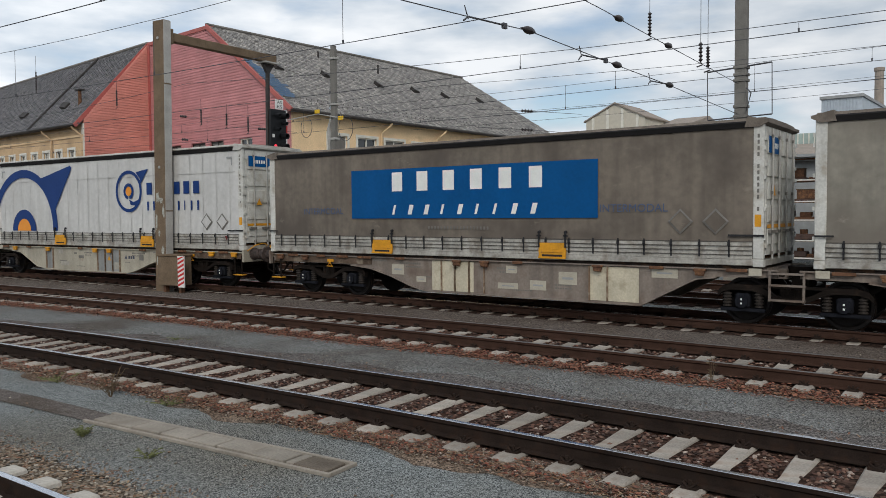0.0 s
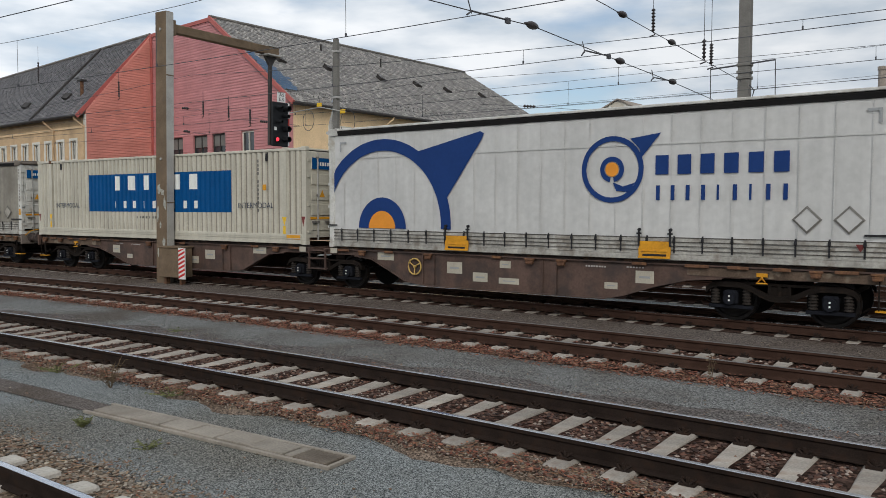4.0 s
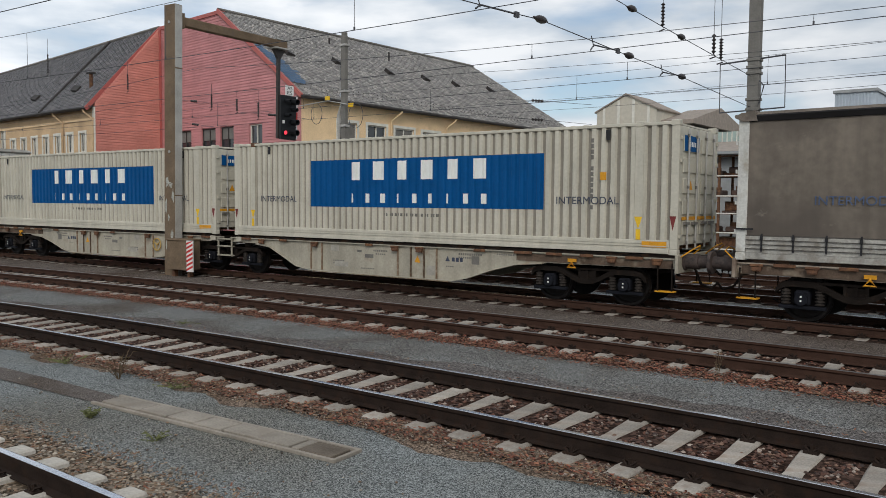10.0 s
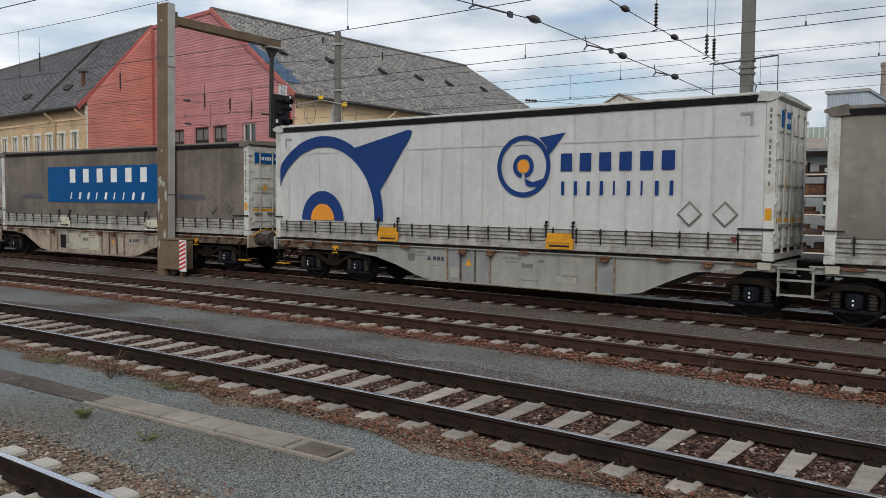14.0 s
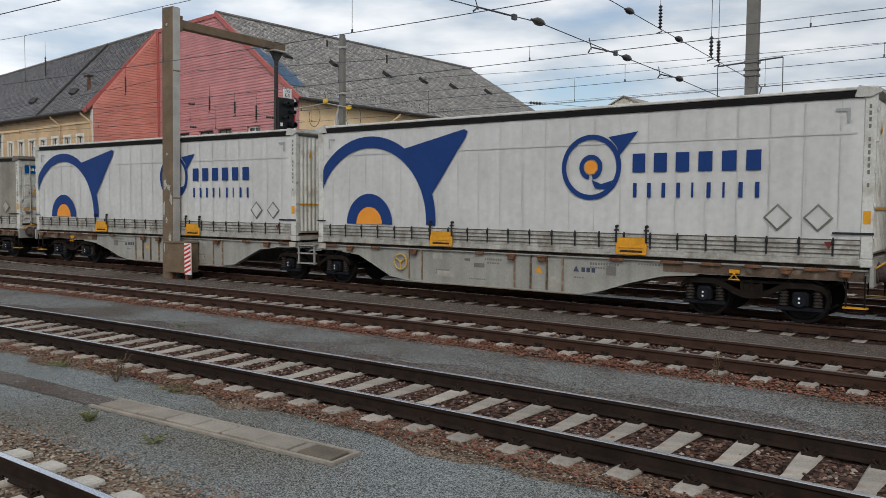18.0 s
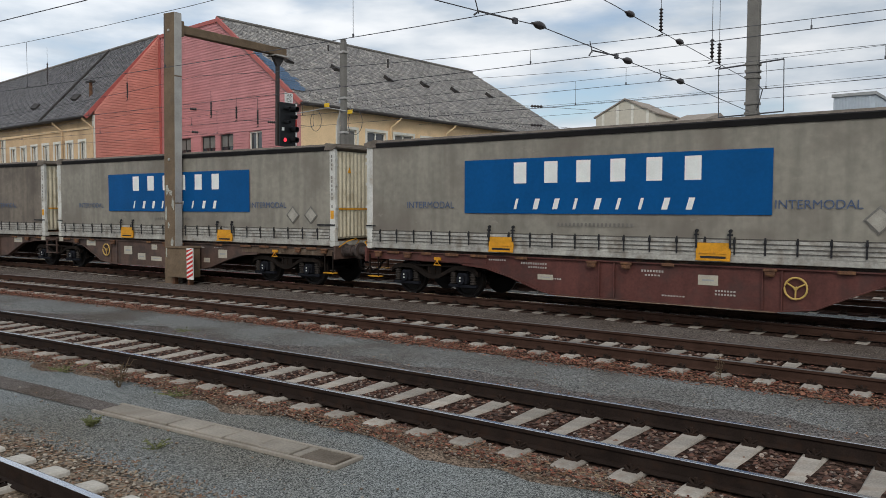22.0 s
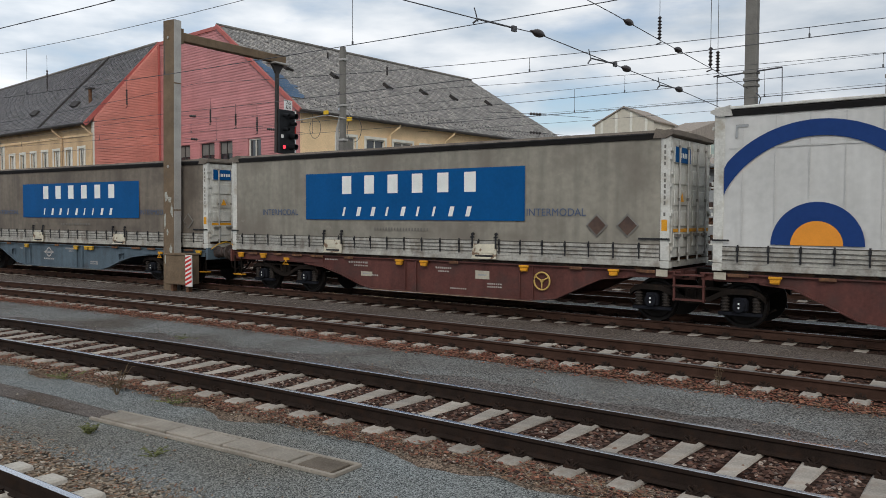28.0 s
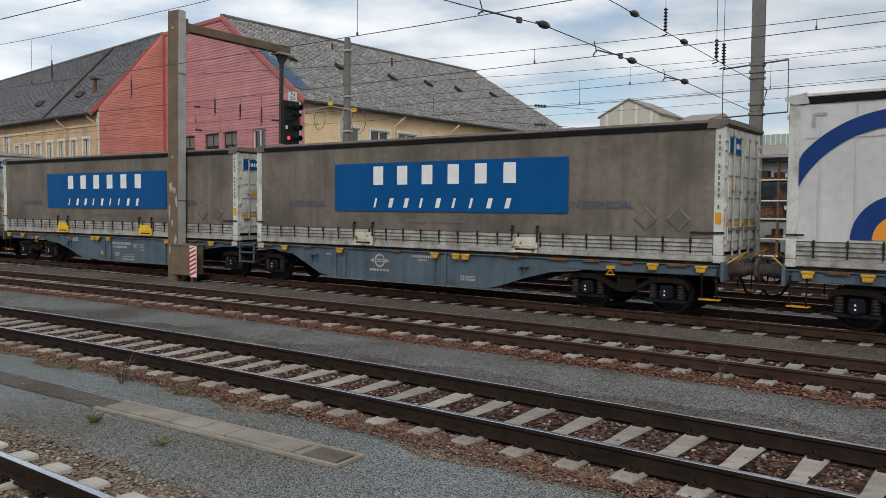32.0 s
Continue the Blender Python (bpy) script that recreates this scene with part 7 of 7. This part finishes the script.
for w, (paint, hook, style, first, second) in enumerate(TRAIN):
    for half, load in enumerate((first, second)):
        key = (half, paint.name, hook.name, style)
        if key not in UNITS:
            UNITS[key] = wagon_unit(half == 0, paint, hook, style)
            unit = UNITS[key]
        else:
            unit = copy_thing(UNITS[key], Matrix())
        tagged(unit, PAINT_WORDS[paint] + " articulated container wagon half with grimy bogies", "freight wagon", "wagons of the train")
        bd = body(load)
        bits = load.split("-")
        words = LABELS[bits[0]] + (", " + CLIPS[bits[2]] if len(bits) > 2 else "")
        tagged(bd, words, "container", "containers on the train")
        start = -18.2 + 29.6 * (w - 1) + (14.65 if half else 0.0) + HALF
        MOVERS.append((unit, bd, half, start))

# ---- small things on the ground ----
duct = thing("cable_duct", "row of pale concrete cable duct covers in gravel", "cable duct", pose(-9.03, 4.885, -0.225, 0, 0, 5.5))
edges = (0.0, 0.72, 1.2, 1.66, 2.1, 2.62, 3.1, 3.22, 3.66)
for i, (u0, u1) in enumerate(zip(edges, edges[1:])):
    g = Geo().box(u0 + 0.011, u1 - 0.011, -0.145, 0.145, 0.0, 0.042 + random.uniform(-0.006, 0.006), 0.008)
    part("cover", g, SLAB if i < 7 else SLAB_DARK, duct, "" if i < 7 else "dark worn cover").rotation_euler = (radians(random.uniform(-0.8, 0.8)), 0, radians(random.uniform(-0.6, 0.6)))
for y in (-0.21, 0.17):
    part("kerb", Geo().box(-0.1, 3.72, y, y + 0.04, 0.0, 0.035, 0.004), SLAB, duct)
part("end_stop", Geo().box(3.68, 3.72, -0.168, 0.168, 0.0, 0.035, 0.004), SLAB, duct)
patch = tagged(part("asphalt_strip", Geo().add([(-9.06, 4.72, -0.215), (-9.08, 5.05, -0.215), (-10.6, 4.98, -0.215), (-12.6, 4.82, -0.215), (-12.5, 4.4, -0.215), (-10.6, 4.58, -0.215)], [(0, 1, 2, 3, 4, 5)]), ASPHALT),
               "dark asphalt strip continuing the cable duct", "pavement", kind="structure")


def weed(x, y, h, n, spread, material, label, lean=0.5):
    w = thing("weed", label, "plant", pose(x, y, -0.22))
    for k in range(n):
        a = random.uniform(0, 6.28)
        l = h * random.uniform(0.5, 1.0)
        d = spread * random.uniform(0.3, 1.0)
        tip = (d * math.cos(a), d * math.sin(a), l)
        g = Geo().tube([(0.01 * math.cos(a), 0.01 * math.sin(a), -0.01), (tip[0] * lean, tip[1] * lean, l * 0.6), tip], 0.0035, 4)
        st = part("stem", g, material, w)
        lf = Geo()
        for j in range(5):
            f = random.uniform(0.3, 1.0)
            px, py, pz = tip[0] * f, tip[1] * f, l * f
            b, r = random.uniform(0, 6.28), random.uniform(0.012, 0.03)
            lf.add([(px, py, pz), (px + r * math.cos(b), py + r * math.sin(b), pz + 0.012), (px + 2 * r * math.cos(b + 0.3), py + 2 * r * math.sin(b + 0.3), pz - 0.004), (px + r * math.cos(b + 0.7), py + r * math.sin(b + 0.7), pz - 0.002)], [(0, 1, 2, 3)])
        tagged(part("leaf", lf, material, st), kind="stuff")
    return w


weed(-10.1, 5.57, 0.4, 18, 0.26, PLANT_DRY, "dry brown bush of weeds beside the ballast")
weed(-8.52, 4.36, 0.10, 26, 0.13, PLANT, "low green tuft of weeds in gravel")
weed(-3.84, 11.0, 0.42, 5, 0.10, PLANT_DRY, "thin dry stalk beside the leaves")
weed(-7.2, 4.35, 0.07, 10, 0.22, PLANT, "small flat green weed in gravel")
weed(-9.0, 5.75, 0.10, 12, 0.3, PLANT, "pale green weed at the ballast edge")
weed(-11.6, 5.6, 0.12, 12, 0.35, PLANT, "pale green weed at the ballast edge")
weed(-13.5, 8.9, 0.08, 9, 0.3, PLANT, "low green weed at the ballast edge")

# ---- goods on the storage rack ----


def rail_part(kind):
    t = thing("rail_part", "rusty brown rail vehicle part on a rack shelf", "machine part", group="parts on the rack")
    if kind == 0:
        part("beam", Geo().box(-0.75, 0.75, -0.3, 0.3, 0.0, 0.14, 0.02), RUST, t)
        part("block", Geo().box(-0.5, -0.1, -0.22, 0.22, 0.14, 0.42, 0.03), W_BROWN, t)
        part("block", Geo().box(0.15, 0.6, -0.2, 0.2, 0.14, 0.34, 0.03), RUST, t)
    elif kind == 1:
        part("casting", Geo().box(-0.6, 0.6, -0.35, 0.35, 0.0, 0.26, 0.05), W_BROWN, t)
        part("boss", Geo().cyl((-0.3, 0, 0.26), (-0.3, 0, 0.46), 0.16, 12), RUST, t)
        part("boss", Geo().cyl((0.3, 0, 0.26), (0.3, 0, 0.40), 0.14, 12), RUST, t)
    else:
        part("pallet", Geo().box(-0.6, 0.6, -0.4, 0.4, 0.0, 0.12, 0.01), W_BROWN, t)
        part("load", Geo().box(-0.5, 0.45, -0.32, 0.3, 0.12, 0.5, 0.02), RUST, t)
        part("lid", Geo().box(-0.52, 0.47, -0.34, 0.32, 0.5, 0.54, 0.01), POST_STEEL, t)
    return t


protos = []
for z in (0.19, 0.94, 1.81, 2.60, 3.51):
    x = RX0 + 0.9
    while x < RX1 - 0.8:
        k = random.choice((0, 0, 1, 1, 2))
        m = pose(x, RY + 0.75 + random.uniform(-0.2, 0.2), z, 0, 0, random.uniform(-6, 6))
        have = [o for kk, o in protos if kk == k]
        if have:
            copy_thing(have[0], m)
        else:
            ob = rail_part(k)
            put(ob, m)
            protos.append((k, ob))
        x += random.uniform(1.3, 1.75)
rocks("ballast_stones", "brown-red ballast stones between the sleepers", STONES, bed_spots(T_B, 38000, -30, 4, -0.98, 1.5, -0.205, 1.6, -8.484, 0.599), 0.029)
rocks("ballast_stones", "brown-red ballast stones beside the sleepers", STONES, bed_spots(T_C, 17000, -30, 6, -1.55, 1.2, -0.205, 1.3, -8.237, 0.610), 0.034)
# these stones have the train's shade in their colour
rocks("ballast_stones", "ballast stones coloured dark for the shade under the train", STONES_SHADED, bed_spots(T_D, 7000, -24, 6, -1.15, 1.2, -0.215, 1.3, -6.034, 0.615), 0.034)
rocks("ballast_stones", "pale ballast stones beside the nearest track", STONES_PALE, bed_spots(T_A, 36000, -16, 1, -0.6, 1.58, -0.206, 1.2, -8.31, 0.6), 0.021)
rocks("gravel_stones", "loose pale gravel beside the nearest track", STONES_PALE, bed_spots(T_A, 3600, -18, 2, 1.4, 1.85, -0.222, 1.3) + bed_spots(T_A, 500, -18, 2, 1.85, 2.8, -0.222, 1.3), 0.015)
rocks("gravel_stones", "scattered pale stones on the gravel path", STONES_PALE, bed_spots(T_B, 1200, -26, 5, 1.5, 2.6, -0.204, 1.3), 0.015)

SLEEPER_ROWS = {T_A: (-8.31, 0.6), T_B: (-8.484, 0.599), T_C: (-8.237, 0.610)}


def on_sleeper(track, s, side):
    """True where a sleeper lies bare."""
    first, pitch = SLEEPER_ROWS[track]
    return -1.15 < side < 1.22 and abs((s - first + pitch / 2) % pitch - pitch / 2) < 0.135 and random.random() < 0.93


# fallen leaves along the sleepers of the third track
lg = Geo()
for track, n, a0, a1 in ((T_C, 13000, -1.95, -0.8), (T_B, 3400, -1.5, -0.9), (T_C, 1200, -0.7, 0.7)):
    for _ in range(n):
        s = random.uniform(-30, 6)
        side = random.triangular(a0, a1, (a0 + a1) / 2)
        if on_sleeper(track, s, side):
            continue
        p, _a = track.at(s, side, -0.178 + random.uniform(-0.012, 0.016))
        r, a = random.uniform(0.012, 0.032), random.uniform(0, 6.28)
        lg.add([(p.x + r * math.cos(a + i * 1.57), p.y + r * 0.7 * math.sin(a + i * 1.57), p.z + random.uniform(0, 0.022)) for i in range(4)], [(0, 1, 2, 3)])
tagged(part("fallen_leaves", lg, LEAVES), "red-brown fallen leaves along the ballast", "leaves", kind="stuff")


# brown gritty verge with straw and bark along the second track
def ragged(name, label, track, s0, s1, inner, middle, outer, z, material):
    """A strip of soil along a track with a ragged outer edge."""
    soil = Geo()
    n = 260
    for i in range(n + 1):
        q = s0 + (s1 - s0) * i / n
        w = outer + 0.12 * math.sin(q * 1.7) + 0.08 * math.sin(q * 4.3 + 1) + random.uniform(-0.06, 0.06)
        for side, zz in ((inner, z[0]), (middle, z[1]), (w, z[2])):
            soil.v.append(tuple(track.at(q, side, zz)[0]))
    soil.f += [(3 * i + j, 3 * i + 3 + j, 3 * i + 4 + j, 3 * i + 1 + j) for i in range(n) for j in (0, 1)]
    return tagged(part(name, soil, material), label, "ground", kind="structure")


ragged("verge_1", "brown gritty verge beside the sleepers", T_B, -32, 6, -0.86, -1.15, -1.44, (-0.2, -0.188, -0.2225), VERGE_SOIL)
ragged("verge_2", "dark dusty verge beside the bright rails", T_B, -32, 6, 0.9, 1.3, 1.95, (-0.2, -0.19, -0.1985), DARK_DUST)
sw = Geo()
for track, n, a0, a1, am in ((T_B, 8500, -1.52, -0.85, -1.15), (T_C, 8000, -1.85, -0.85, -1.35), (T_A, 3000, 0.9, 1.85, 1.4), (T_B, 2500, 0.85, 1.9, 1.1), (T_C, 1500, -0.68, 0.68, 0.0)):
    for _ in range(n):
        s, side = 4 - 33 * random.random() ** 1.4, random.triangular(a0, a1, am)
        if on_sleeper(track, s, side):
            continue
        p, _a = track.at(s, side, -0.19 + random.uniform(-0.014, 0.012))
        a, h, w = random.uniform(0, 6.28), random.uniform(0.012, 0.045), random.uniform(0.003, 0.009)
        ca, sa = math.cos(a), math.sin(a)
        up = random.uniform(0, 0.014)
        sw.add([(p.x - h * ca - w * sa, p.y - h * sa + w * ca, p.z), (p.x - h * ca + w * sa, p.y - h * sa - w * ca, p.z + 0.004), (p.x + h * ca + w * sa, p.y + h * sa - w * ca, p.z + up), (p.x + h * ca - w * sa, p.y + h * sa + w * ca, p.z + up)], [(0, 1, 2, 3)])
tagged(part("dry_straw", sw, DEBRIS), "tan straw, bark and dead leaves on the ballast", "plant litter", kind="stuff")
rocks("gravel_stones", "small brown grit on the verge", STONES_PALE, bed_spots(T_B, 9000, -28, 4, -1.47, -0.9, -0.196, 1.5), 0.013)
rocks("ballast_stones", "brown ballast stones at the sleeper ends", STONES, bed_spots(T_B, 5500, -22, 4, -1.4, -0.9, -0.192, 1.9), 0.022)
rocks("gravel_stones", "scattered small stones on the cinder path", STONES_PALE, bed_spots(T_C, 2500, -28, 6, 1.3, 2.6, -0.198, 1.3), 0.014)


def travel(t):
    """Metres that the train has run at t seconds."""
    return 10.5075 * t + 0.00518 * t * t - 0.26 * (1 - math.exp(-t / 3.0))


def unit_pose(start, half, t):
    s = start - travel(t)
    j = (HALF + 0.47) * (1 if half == 0 else -1)
    e = (HALF - 2.1) * (-1 if half == 0 else 1)
    pj, pe = T_D.at(s + j)[0], T_D.at(s + e)[0]
    lo, hi = (pe, pj) if half == 0 else (pj, pe)
    a, b = min(j, e), max(j, e)
    d = (hi - lo).normalized()
    mid = lo - d * a
    return pose(mid.x, mid.y, 0, 0, 0, math.degrees(math.atan2(d.y, d.x)))


def motions():
    """The train runs along its track from right to left."""
    for unit, bd, half, start in MOVERS:
        rows = [(float(t), unit_pose(start, half, t)) for t in range(33)]
        walk(unit, rows)
        walk(bd, [(t, m @ pose(0, 0, 1.168)) for t, m in rows])
        # the wheelsets roll while they pass
        for ws in unit.children_recursive:
            if not ws.name.startswith("wheelset"):
                continue
            x, z = ws.matrix_basis.translation.x, ws.matrix_basis.translation.z
            passing = [k for k in range(961) if -46.0 < start + x - travel(k / 30) < 14.0] or [0]
            first, last = passing[0], passing[-1]
            turns = [(k / 30, -math.degrees(travel(k / 30) / 0.46)) for k in range(first, last + 1)]
            if first > 0:
                turns.insert(0, (0.0, turns[0][1]))
            if last < 960:
                turns.append((32.0, turns[-1][1]))
            if len(turns) < 2:
                turns.append((32.0, turns[0][1]))
            walk(ws, [(t, pose(x, 0, z, 0, a, 0)) for t, a in turns])


motions()
